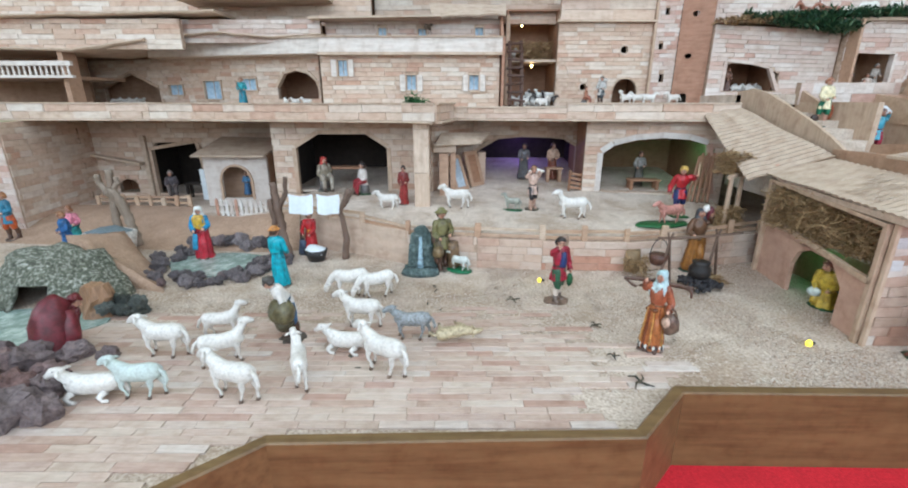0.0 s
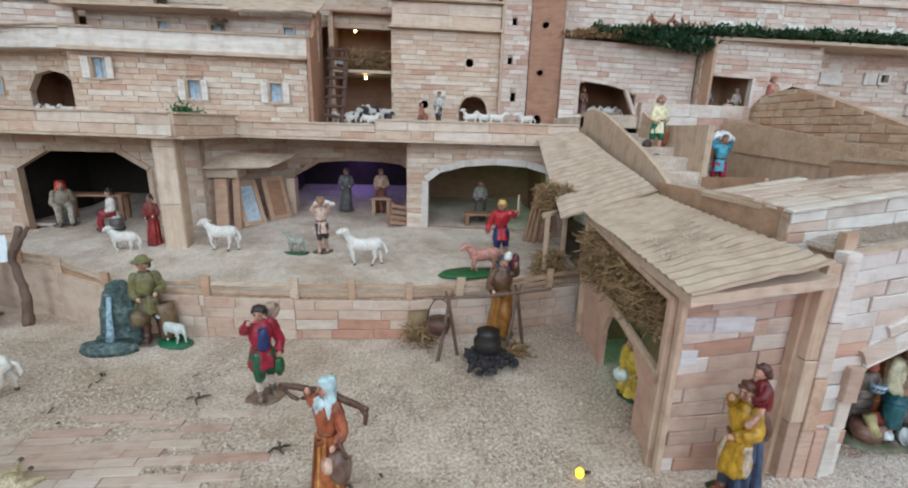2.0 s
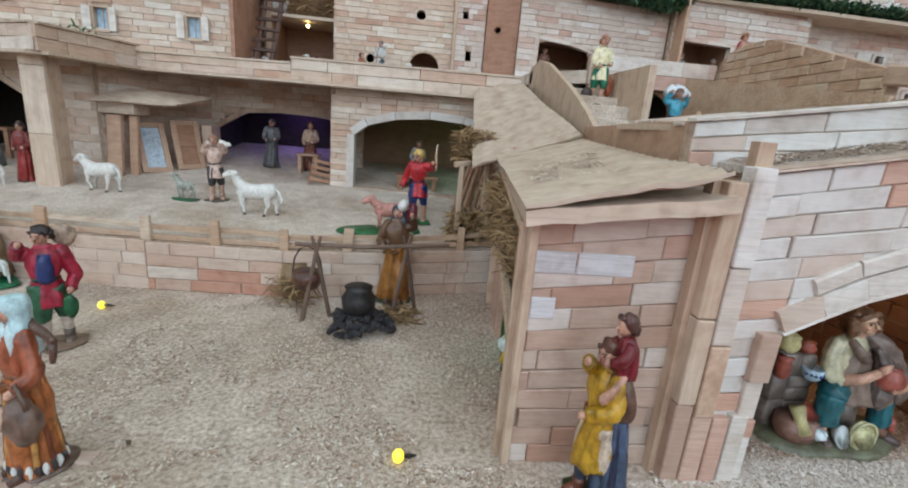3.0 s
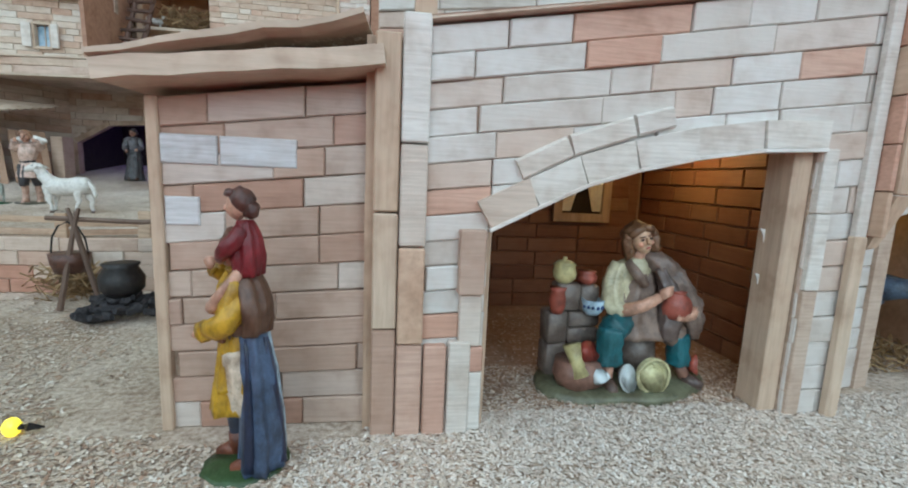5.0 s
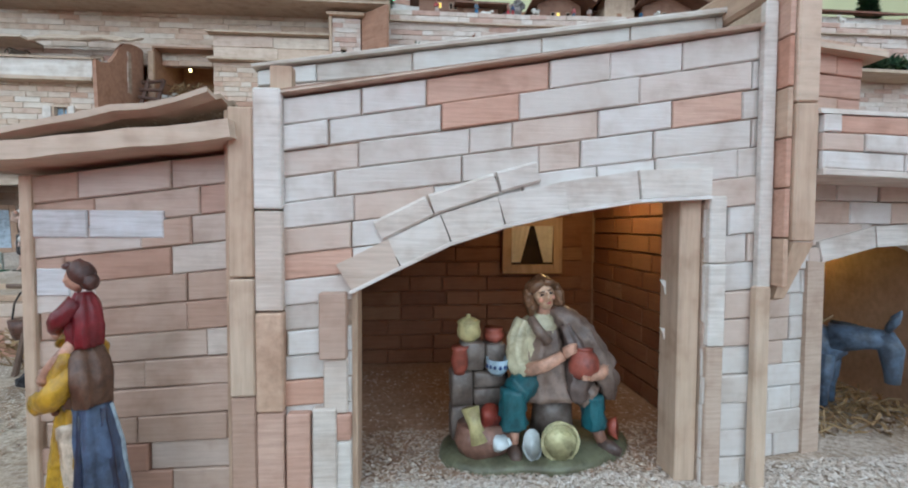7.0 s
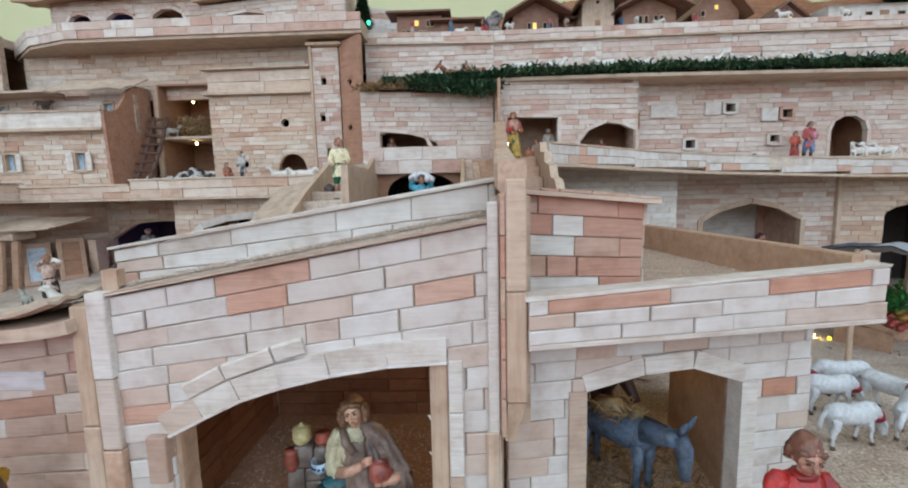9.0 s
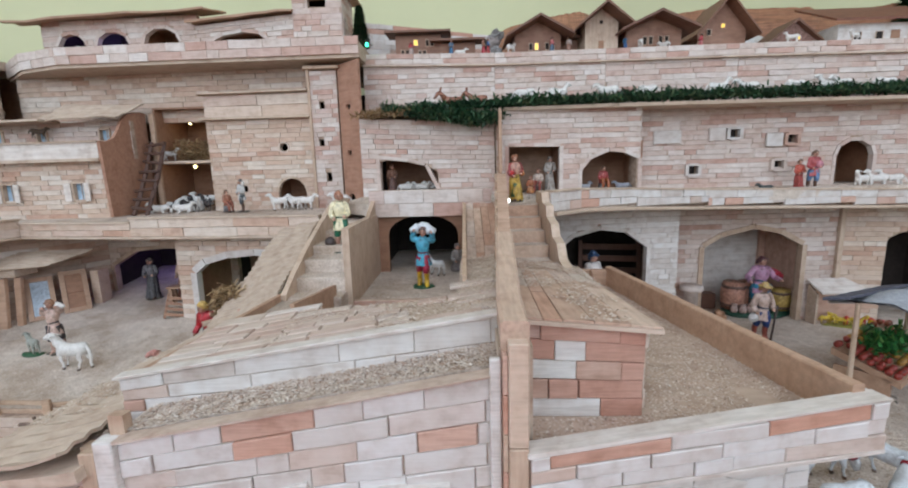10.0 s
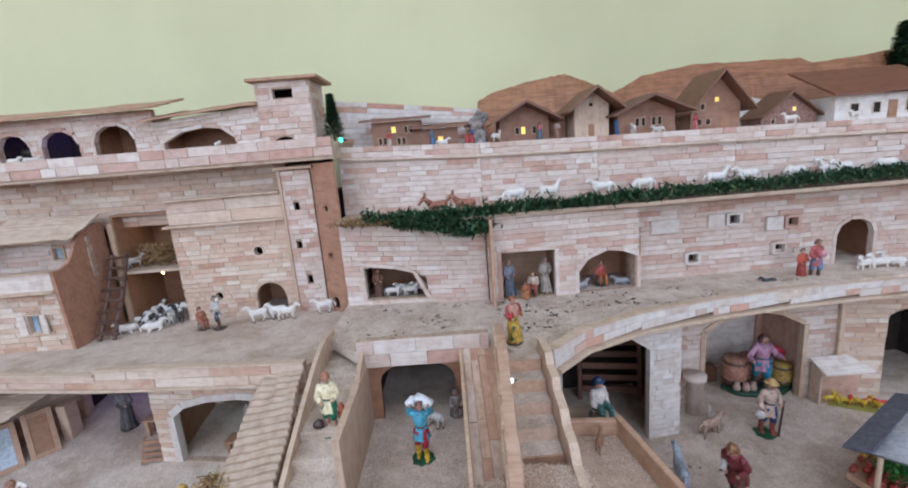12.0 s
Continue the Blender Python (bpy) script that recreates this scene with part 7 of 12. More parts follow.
    if hat:
        c.rings(finer([((0, 0.0, 0.958 + dz), 0.118, 0.115), ((0, 0.0, 0.972 + dz), 0.1, 0.098), ((0, 0.004, 0.985 + dz), 0.068, 0.068), ((0, 0.006, 1.02 + dz), 0.052, 0.052), ((0, 0.008, 1.032 + dz), 0.02, 0.02)], 2), hat, 22, rough=0.16, seed=sd)
    face = Matrix.Rotation(radians(turn if turn is not None else rng.uniform(-22, 22)), 3, "Z") @ Matrix.Rotation(radians(rng.uniform(-4, 12)), 3, "X")
    pivot = Vector((0, 0.0, 0.85 + dz))
    c.bm.verts.ensure_lookup_table()
    for v in c.bm.verts[neck:]:
        v.co = pivot + face @ (v.co - pivot)
    if shawl:
        c.rings(finer([((0, 0.0, 0.845 + dz), 0.06, 0.054), ((0, 0.0, 0.8 + dz), 0.125, 0.09), ((0, 0.0, 0.75 + dz), 0.142, 0.106), ((0.01, 0.005, 0.66 + dz), 0.136, 0.108), ((0.02, 0.01, 0.58 + dz), 0.118, 0.1)]), shawl, 40, folds=8, seed=sd, deep=1.3)
    if apron:
        c.rings(finer([((0, -0.04, 0.12 + max(dz, -0.05)), 0.11, 0.11), ((0, -0.035, 0.35 + dz * 0.6), 0.092, 0.09), ((0, -0.02, 0.58 + dz), 0.074, 0.068)]), apron, 30, folds=6, seed=sd + 1, deep=1.2)
    for s, goal in zip((-1, 1), arms or ((-0.1, -0.12, 0.56), (0.1, -0.12, 0.6))):
        sh = Vector((s * 0.11, 0.0, 0.785 + dz))
        hd = Vector((goal[0], goal[1], goal[2] + dz))
        el = (sh + hd) / 2 + Vector((s * 0.052, 0.045, -0.05))
        way = (hd - el).normalized()
        c.rings(finer([(sh - Vector((s * 0.03, 0, -0.01)), 0.035, 0.04), (sh, 0.053, 0.055), (sh.lerp(el, 0.55), 0.05, 0.052), (el, 0.048, 0.05), (el.lerp(hd, 0.5), 0.042, 0.044), (hd - way * 0.004, 0.042, 0.044)]), up, 16, rough=0.2, folds=4, seed=sd + s, side=(0, 1, 0))
        c.tube([hd - way * 0.012, hd + way * 0.004], [0.045, 0.043], dark(up, 0.8), 12)
        c.tube([hd - way * 0.01, hd + way * 0.022, hd + way * 0.05], [0.022, 0.027, 0.012], SKIN, 9)
        c.tube([hd + way * 0.012, hd + way * 0.03 + Vector((-s * 0.018, -0.012, 0.012))], [0.011, 0.007], SKIN, 7)
    if lean or lower in ("legs", "robe"):
        c.bm.verts.ensure_lookup_table()
        bend = Matrix.Rotation(radians(lead * rng.uniform(1.0, 4.0)), 3, "Y") @ Matrix.Rotation(radians(lean), 3, "X")
        hip = Vector((0, 0, 0.55 + dz))
        for v in c.bm.verts[start:]:
            v.co = hip + bend @ (v.co - hip)
    for e in extra:
        kind, col = e[0], e[1]
        if kind == "ball":
            c.ball(e[2], e[3], col, e[4] if len(e) > 4 else (1, 1, 1), 14, 0.25, sd)
        elif kind == "tube":
            radii = e[3] if isinstance(e[3], (list, tuple)) else [e[3]] * len(e[2])
            c.rings(finer([(p, r, r) for p, r in zip(e[2], radii)]), col, 14, rough=0.16, seed=sd, side=(1, 0.2, 0))
        elif kind == "cloth":
            c.rings(finer(e[2]), col, 40, folds=e[3], seed=sd, deep=1.8)
    for v in c.bm.verts:
        v.co += noise.noise_vector(v.co * 9.0 + Vector((sd, 0, 0))) * 0.009 + noise.noise_vector(v.co * 30.0) * 0.0035
    if base:
        c.rings(finer([((0, 0.02, -0.008), 0.2, 0.19), ((0, 0.02, 0.006), 0.2, 0.19), ((0, 0.01, 0.018), 0.15, 0.14), ((0, 0.01, 0.02), 0.05, 0.05)], 2), base, 26, rough=0.3, seed=sd)
    return c.done(name, pose(place[0], place[1], place[2] + 0.001, 0, 0, yaw) @ Matrix.Diagonal((h * slim, h * slim, h, 1)), label, "figurine")


LAMB_ON_SHOULDERS = [("tube", WHITE, [(-0.13, 0.02, 0.87), (0, 0.06, 0.89), (0.13, 0.02, 0.88), (0.2, -0.03, 0.86)], [0.04, 0.06, 0.055, 0.035]), ("ball", WHITE, (0.22, -0.04, 0.88), 0.035)]


def sheep_mesh(kind, rgb=WHITE, feet=None, collar=None):
    """A plaster sheep one unit long, its head towards +x."""
    c = Clay(26.0)
    z = 0.24 if kind == "lie" else 0.47
    sd = {"stand": 1.0, "graze": 2.0, "lie": 3.0, "up": 4.0, "lamb": 5.0}[kind]
    body = [((-0.45, 0, z + 0.05), 0.03, 0.035), ((-0.42, 0, z + 0.05), 0.09, 0.1), ((-0.34, 0, z + 0.045), 0.135, 0.15), ((-0.18, 0, z + 0.02), 0.142, 0.158), ((0.0, 0, z), 0.14, 0.16), ((0.17, 0, z + 0.01), 0.136, 0.164), ((0.28, 0, z + 0.04), 0.112, 0.15), ((0.34, 0, z + 0.07), 0.06, 0.09)]
    c.rings(finer(body), rgb, 22, side=(0, 1, 0), seed=sd)
    if kind == "graze":
        neck, head = [(0.24, 0, z + 0.07), (0.4, 0, z - 0.03), (0.49, 0, z - 0.17)], [(0.47, 0, z - 0.13), (0.53, 0.0, z - 0.24), (0.57, 0.0, z - 0.37)]
    elif kind == "up":
        neck, head = [(0.22, 0, z + 0.06), (0.33, 0.02, z + 0.19), (0.39, 0.04, z + 0.3)], [(0.37, 0.05, z + 0.34), (0.47, 0.06, z + 0.33), (0.59, 0.08, z + 0.28)]
    else:
        neck, head = [(0.22, 0, z + 0.06), (0.35, 0, z + 0.15), (0.43, 0.0, z + 0.22)], [(0.4, 0, z + 0.25), (0.5, 0, z + 0.24), (0.62, 0, z + 0.15)]
    c.rings(finer([(p, r, r) for p, r in zip(neck, (0.125, 0.09, 0.074))]), rgb, 16, side=(0, 1, 0))
    c.rings(finer([(p, r, r * 1.15) for p, r in zip(head, (0.062, 0.064, 0.034))]), rgb, 14, side=(0, 1, 0))
    c.ball(head[0], 0.068, rgb, (1, 0.95, 1), 12, 0.1)
    mid, nose = Vector(head[0]), Vector(head[1])
    for s in (-1, 1):
        c.tube([mid + Vector((0, s * 0.05, 0.02)), mid + Vector((-0.03, s * 0.11, 0.0)), mid + Vector((-0.05, s * 0.15, -0.03))], [0.018, 0.028, 0.008], rgb, 7)
    c.tube([(-0.42, 0, z + 0.1), (-0.5, 0.01, z + 0.02), (-0.54, 0.02, z - 0.12), (-0.53, 0.02, z - 0.2)], [0.03, 0.038, 0.034, 0.014], rgb, 9)
    if kind == "lie":
        for x, s in ((0.2, -1), (0.24, 1), (-0.25, -1), (-0.25, 1)):
            c.tube([(x, s * 0.09, 0.16), (x + 0.1, s * 0.13, 0.07), (x + 0.02, s * 0.17, 0.03), (x - 0.06, s * 0.18, 0.026)], [0.07, 0.045, 0.03, 0.024], rgb, 9)
    else:
        for k, (x, s) in enumerate(((0.2, -1), (0.25, 1), (-0.34, -1), (-0.29, 1))):
            sw = 0.07 * (1 if k in (0, 3) else -1)
            bend = 0.03 if x < 0 else -0.015
            c.rings(finer([((x, s * 0.07, z - 0.02), 0.07, 0.05), ((x + sw * 0.3, s * 0.08, z - 0.16), 0.055, 0.042), ((x + sw * 0.45 - bend, s * 0.08, z * 0.46), 0.032, 0.028), ((x + sw * 0.7, s * 0.08, 0.14), 0.024, 0.023), ((x + sw, s * 0.08, 0.05), 0.026, 0.025)], 2), rgb, 10, side=(1, 0, 0))
    for v in c.bm.verts:
        v.co += noise.noise_vector(v.co * 8.0 + Vector((sd, 0, 0))) * 0.02 + noise.noise_vector(v.co * 22.0) * 0.013
    if kind != "lie":
        for k, (x, s) in enumerate(((0.2, -1), (0.25, 1), (-0.34, -1), (-0.29, 1))):
            sw = 0.07 * (1 if k in (0, 3) else -1)
            c.tube([(x + sw, s * 0.08, 0.055), (x + sw + 0.018, s * 0.08, 0.0)], [0.028, 0.036], feet or (112, 92, 78), 8)
    for s in (-1, 1):
        c.ball(nose + (mid - nose) * 0.35 + Vector((0, s * 0.056, 0.03)), 0.011, (56, 46, 42), (1.2, 0.7, 0.9), 6)
    if collar:
        a, b = Vector(neck[1]), Vector(neck[2])
        c.tube([a.lerp(b, 0.1), a.lerp(b, 0.6)], [0.1, 0.094], collar, 14)
    return c


SHEEP = {}


def sheep(place, length, yaw, kind="stand", rgb=WHITE, label="white plaster sheep standing", group="flock of sheep", collar=None, name="sheep", base=None):
    key = (kind, rgb, collar, label)
    m = pose(*place, 0, 0, yaw) @ Matrix.Scale(length, 4)
    if key not in SHEEP:
        c = sheep_mesh(kind, rgb, None, collar)
        if base:
            c.rings([((0, 0, -0.01), 0.6, 0.4), ((0, 0, 0.03), 0.58, 0.38)], base, 14, rough=0.2, seed=3)
        SHEEP[key] = c.done(name, m, label, "sheep figurine", group)
        return SHEEP[key]
    first = SHEEP[key]
    ob = first.copy()
    scene.collection.objects.link(ob)
    ob.matrix_world = m
    return ob


def rocks(name, spots, rgb_a, rgb_b, label, group):
    """Lumps of rough volcanic stone, each its own thing."""
    mid = [(u + v) / 2 for u, v in zip(rgb_a, rgb_b)]
    mat = stone("volcanic_stone", [(0.0, srgb(*rgb_a)), (0.35, srgb(*rgb_b)), (0.6, srgb(*mid)), (0.85, srgb(*(v + 26 for v in rgb_b))), (1.0, srgb(mid[0] + 20, mid[1], mid[2] - 6))], 4.0)
    kinds = []
    for k in range(6):
        bm = bmesh.new()
        ball(bm, (0, 0, 0), 1.0, 0, 22, (1, 0.85, 0.74), 0.45, k * 3.7)
        for v in bm.verts:
            v.co *= 1 + 0.2 * noise.noise(v.co * 3.0 + Vector((k, k, k))) + 0.12 * noise.noise(v.co * 8.0 + Vector((k, 3, k)))
        me = bpy.data.meshes.new(name)
        bmesh.ops.recalc_face_normals(bm, faces=bm.faces)
        bm.to_mesh(me)
        bm.free()
        me.materials.append(mat)
        kinds.append(me)
    rng = random.Random(9)
    for x, y, z, r in spots:
        ob = new(name, rng.choice(kinds))
        ob.matrix_world = pose(x, y, z + r * 0.45, rng.uniform(-15, 15), rng.uniform(-15, 15), rng.uniform(0, 360)) @ Matrix.Scale(r, 4)
        tagged(ob, label, "rock", group)


def straw(name, places, count, length, material, label, radius=0.0006, flat=0.5):
    """A tangle of loose straws in boxes (x0, x1, y0, y1, z0, z1)."""
    rng = random.Random(len(places) * 31 + count)
    bm = bmesh.new()
    for k in range(count):
        b = places[k % len(places)]
        p = Vector((rng.uniform(b[0], b[1]), rng.uniform(b[2], b[3]), rng.uniform(b[4], b[5])))
        d = Vector((rng.uniform(-1, 1), rng.uniform(-1, 1), rng.uniform(-flat, flat))).normalized() * length * rng.uniform(0.5, 1.2)
        s = d.cross(Vector((0.3, 0.2, 1))).normalized() * radius * rng.uniform(0.7, 1.8)
        t = d.cross(s).normalized() * radius
        mid = p + Vector((0, 0, rng.uniform(-0.15, 0.15) * length))
        rows = [[bm.verts.new(q + o) for o in (s, t, -s - t)] for q in (p - d / 2, mid, p + d / 2)]
        for a, c in zip(rows, rows[1:]):
            for i in range(3):
                bm.faces.new((a[i], a[(i + 1) % 3], c[(i + 1) % 3], c[i]))
    return tagged(finish(name, bm, material), label, "straw", kind="stuff")


M_straw = wood("dry_straw", [(0.0, srgb(126, 98, 66)), (0.4, srgb(166, 136, 96)), (0.8, srgb(190, 164, 122)), (1.0, srgb(98, 74, 50))], "island", (30, 30, 30))
# pale sawdust, lightened further to carry the brighter light before the houses
M_palechip = wood("pale_lightened_sawdust", [(0.0, srgb(240, 231, 220)), (0.4, srgb(230, 215, 200)), (0.7, srgb(248, 243, 236)), (0.93, srgb(206, 186, 168)), (1.0, srgb(166, 146, 130))], "island", (60, 60, 60))
M_chip = wood("sawdust_chips", [(0.0, srgb(230, 216, 198)), (0.3, srgb(204, 182, 160)), (0.58, srgb(246, 238, 226)), (0.78, srgb(166, 140, 120)), (0.9, srgb(192, 158, 134)), (1.0, srgb(112, 92, 78))], "island", (60, 60, 60))
M_crumb = wood("dark_moss_crumbs", [(0.0, srgb(40, 44, 34)), (0.6, srgb(66, 62, 48)), (1.0, srgb(86, 76, 60))], "island", (60, 60, 60))


def chips(name, areas, count, size, material, label, seed=1):
    """Loose flakes lying on a surface; areas: (x0, x1, y0, y1, height function, weight)."""
    rng = random.Random(seed)
    verts, faces = [], []
    total = sum(a[5] for a in areas)
    for a in areas:
        for k in range(int(count * a[5] / total)):
            x, y = rng.uniform(a[0], a[1]), rng.uniform(a[2], a[3])
            z = a[4](x, y)
            if z is None:
                continue
            l, w = size * rng.uniform(0.5, 1.5), size * rng.uniform(0.25, 0.6)
            an, ti, ri = rng.uniform(0, 6.283), rng.uniform(-0.5, 0.5), rng.uniform(-0.5, 0.5)
            ca, sa = math.cos(an), math.sin(an)
            n = len(verts)
            lift = z + rng.uniform(0.0002, 0.0013)
            for u, v in ((-l / 2, -w / 2), (l / 2, -w / 2 * rng.uniform(0.4, 1)), (l / 2 * rng.uniform(0.6, 1), w / 2), (-l / 2, w / 2)):
                verts.append((x + u * ca - v * sa, y + u * sa + v * ca, lift + u * ti * 0.5 + v * ri * 0.5))
            faces.append((n, n + 1, n + 2, n + 3))
    me = bpy.data.meshes.new(name)
    me.from_pydata(verts, [], faces)
    me.materials.append(material)
    return tagged(new(name, me), label, "sawdust", kind="stuff")


# ---- front ground: flock and people ----
TWIGS = [(0.182, 0.514, 0.009), (0.181, 0.442, 0.008), (0.192, 0.393, 0.014), (0.086, 0.591, 0.011)]
BRANCH = [("tube", BROWN, [(-0.5, -0.02, 0.84), (-0.22, 0.03, 0.85), (-0.02, 0.07, 0.845), (0.24, 0.04, 0.835), (0.44, 0.0, 0.84)], [0.02, 0.028, 0.028, 0.028, 0.018]), ("tube", BROWN, [(0.34, 0.02, 0.84), (0.42, 0.0, 0.8), (0.43, -0.01, 0.73)], [0.022, 0.024, 0.014]), ("tube", BROWN, [(-0.46, -0.02, 0.82), (-0.32, 0.0, 0.76), (-0.18, 0.03, 0.8)], [0.014, 0.018, 0.014])]
STRIPES = [("tube", col, [(0.166 * math.sin(w), -0.142 * math.cos(w), 0.07), (0.141 * math.sin(w), -0.117 * math.cos(w), 0.3), (0.112 * math.sin(w), -0.092 * math.cos(w), 0.54)], [0.018, 0.015, 0.01]) for k, w in enumerate((-1.9, -1.3, -0.7, -0.1, 0.5, 1.1, 1.7, 2.3, 2.9)) for col in [(204, 150, 84) if k % 2 else (128, 70, 44)]]
HEM = [("ball", (214, 212, 206) if k % 2 else (60, 52, 52), (0.172 * math.sin(k * 0.28), -0.148 * math.cos(k * 0.28), 0.055), 0.022, (0.9, 0.9, 1.7)) for k in range(22)]
figure((0.231, 0.462, 0), 0.098, -28, "woman figurine in ochre striped skirt and pale scarf carrying a branch", (178, 106, 56), (160, 88, 58), hood=(178, 204, 206), base=(112, 92, 82), turn=-25, slim=0.78, boots=(92, 64, 50), arms=((-0.19, 0.0, 0.84), (0.17, -0.12, 0.56)),
       extra=BRANCH + STRIPES + HEM + [("cloth", (190, 210, 210), [((0.0, 0.0, 0.85), 0.06, 0.055), ((0.0, 0.01, 0.8), 0.125, 0.095), ((0.0, 0.015, 0.74), 0.132, 0.1), ((0.0, 0.02, 0.68), 0.112, 0.095)], 7),
              ("ball", (116, 92, 78), (0.22, -0.12, 0.4), 0.12, (1.0, 0.8, 1.05)), ("ball", (206, 172, 150), (0.16, -0.2, 0.44), 0.06), ("tube", (110, 86, 70), [(0.14, -0.12, 0.48), (0.22, -0.13, 0.6), (0.3, -0.12, 0.48)], 0.014)])
figure((0.15, 0.592, 0), 0.097, 25, "boy figurine in red coat and blue waistcoat with a green bag", (44, 88, 60), (156, 30, 54), (44, 32, 30), "legs", arms=((-0.13, -0.13, 0.88), (0.15, -0.08, 0.5)), base=(126, 104, 88), boots=(120, 104, 92), hose=(208, 192, 178), turn=-25,
       extra=[("ball", (36, 92, 56), (0.14, -0.1, 0.36), 0.07, (0.8, 0.6, 1.4)), ("tube", NAVY, [(0.0, -0.07, 0.57), (0, -0.082, 0.68), (0, -0.072, 0.79)], [0.055, 0.06, 0.045]), ("ball", (176, 150, 130), (0.12, 0.08, 0.9), 0.09, (1, 0.6, 1))])
figure((-0.198, 0.485, 0), 0.092, -60, "stooping shepherd figurine in white shirt with a green bundle", (60, 96, 130), WHITE, (70, 66, 62), "legs", lean=38, arms=((-0.08, -0.2, 0.55), (0.1, -0.2, 0.55)), base=(84, 74, 68),
       extra=[("tube", (104, 96, 66), [(-0.12, -0.16, 0.34), (0.02, -0.14, 0.44), (0.2, -0.1, 0.46), (0.3, -0.06, 0.38)], [0.08, 0.16, 0.17, 0.08]), ("ball", (84, 78, 56), (0.1, -0.1, 0.3), 0.14, (1.3, 0.9, 0.8)), ("ball", (122, 112, 80), (0.06, -0.2, 0.42), 0.09)])
figure((-0.45, 0.455, 0), 0.1, 165, "kneeling man figurine in a maroon cloak over blue", (40, 80, 130), (104, 30, 40), (112, 40, 44), "kneel", lean=42, base=(100, 84, 70),
       extra=[("tube", (104, 30, 40), [(0, 0.12, 0.06), (0, 0.1, 0.3), (0, 0.04, 0.5), (0, -0.1, 0.62)], [0.24, 0.22, 0.19, 0.12]), ("tube", (112, 34, 44), [(-0.2, 0.04, 0.08), (-0.19, 0.0, 0.3), (-0.12, -0.06, 0.5)], [0.09, 0.1, 0.08]), ("tube", (112, 34, 44), [(0.2, 0.04, 0.08), (0.19, 0.0, 0.3), (0.12, -0.06, 0.5)], [0.09, 0.1, 0.08])])
figure((-0.272, 0.652, 0), 0.094, 160, "woman figurine in turquoise robe and orange hat", (34, 160, 178), (34, 160, 178), hat=(206, 140, 70), shawl=(40, 170, 186), base=(120, 104, 90))
figure((-0.458, 0.775, 0), 0.098, 10, "water carrier figurine with yellow shawl and red skirt", (180, 40, 56), (40, 140, 190), hood=(222, 220, 214), shawl=(206, 168, 60), base=(110, 90, 80), extra=[("tube", (60, 150, 190), [(-0.09, -0.05, 0.5), (-0.12, -0.08, 0.2)], [0.05, 0.06])])
figure((-0.27, 0.802, 0), 0.08, 10, "washerwoman figurine in a red dress with yellow sash", (180, 30, 36), (176, 28, 36), (50, 36, 32), arms=((-0.16, -0.14, 0.5), (0.0, -0.16, 0.5)), apron=None, base=(120, 100, 84), extra=[("ball", (220, 150, 60), (0.0, -0.075, 0.56), 0.06, (0.9, 0.6, 1.1)), ("tube", (70, 80, 100), [(-0.2, 0.0, 0.0), (-0.18, 0.0, 0.34)], [0.13, 0.1])])
figure((-0.019, 0.722, 0), 0.105, 20, "man figurine in khaki coat beside a fountain", (92, 80, 60), (116, 110, 70), (80, 70, 46), "legs", hat=(120, 116, 70), base=(110, 100, 88), extra=[("ball", (120, 100, 70), (-0.12, -0.1, 0.32), 0.1), ("tube", (120, 96, 70), [(0.2, -0.05, 0.05), (0.16, -0.05, 0.45)], [0.12, 0.1])])
figure((0.408, 0.716, 0), 0.108, 0, "woman figurine in mustard robe with dark shawl behind the fire", (156, 104, 44), (104, 74, 52), hood=(70, 74, 82), base=(50, 74, 60), arms=((-0.14, -0.14, 0.6), (0.15, -0.05, 0.9)), extra=[("ball", (112, 38, 50), (0.16, 0.02, 0.9), 0.085, (0.8, 0.8, 1.4)), ("ball", (216, 212, 206), (0.06, -0.03, 1.0), 0.06)])
figure((0.52, 0.572, 0), 0.098, -70, "kneeling woman figurine in yellow and green under the shed", (202, 170, 60), (206, 176, 64), (120, 70, 54), "kneel", lean=14, base=GREEN, shawl=None, extra=[("ball", (50, 120, 76), (-0.05, 0.1, 0.2), 0.17), ("ball", (210, 220, 214), (-0.1, -0.12, 0.22), 0.1, (1, 0.8, 0.7))])
YELLOW, CLOAK, MAROON = (184, 142, 34), (76, 90, 116), (118, 30, 38)
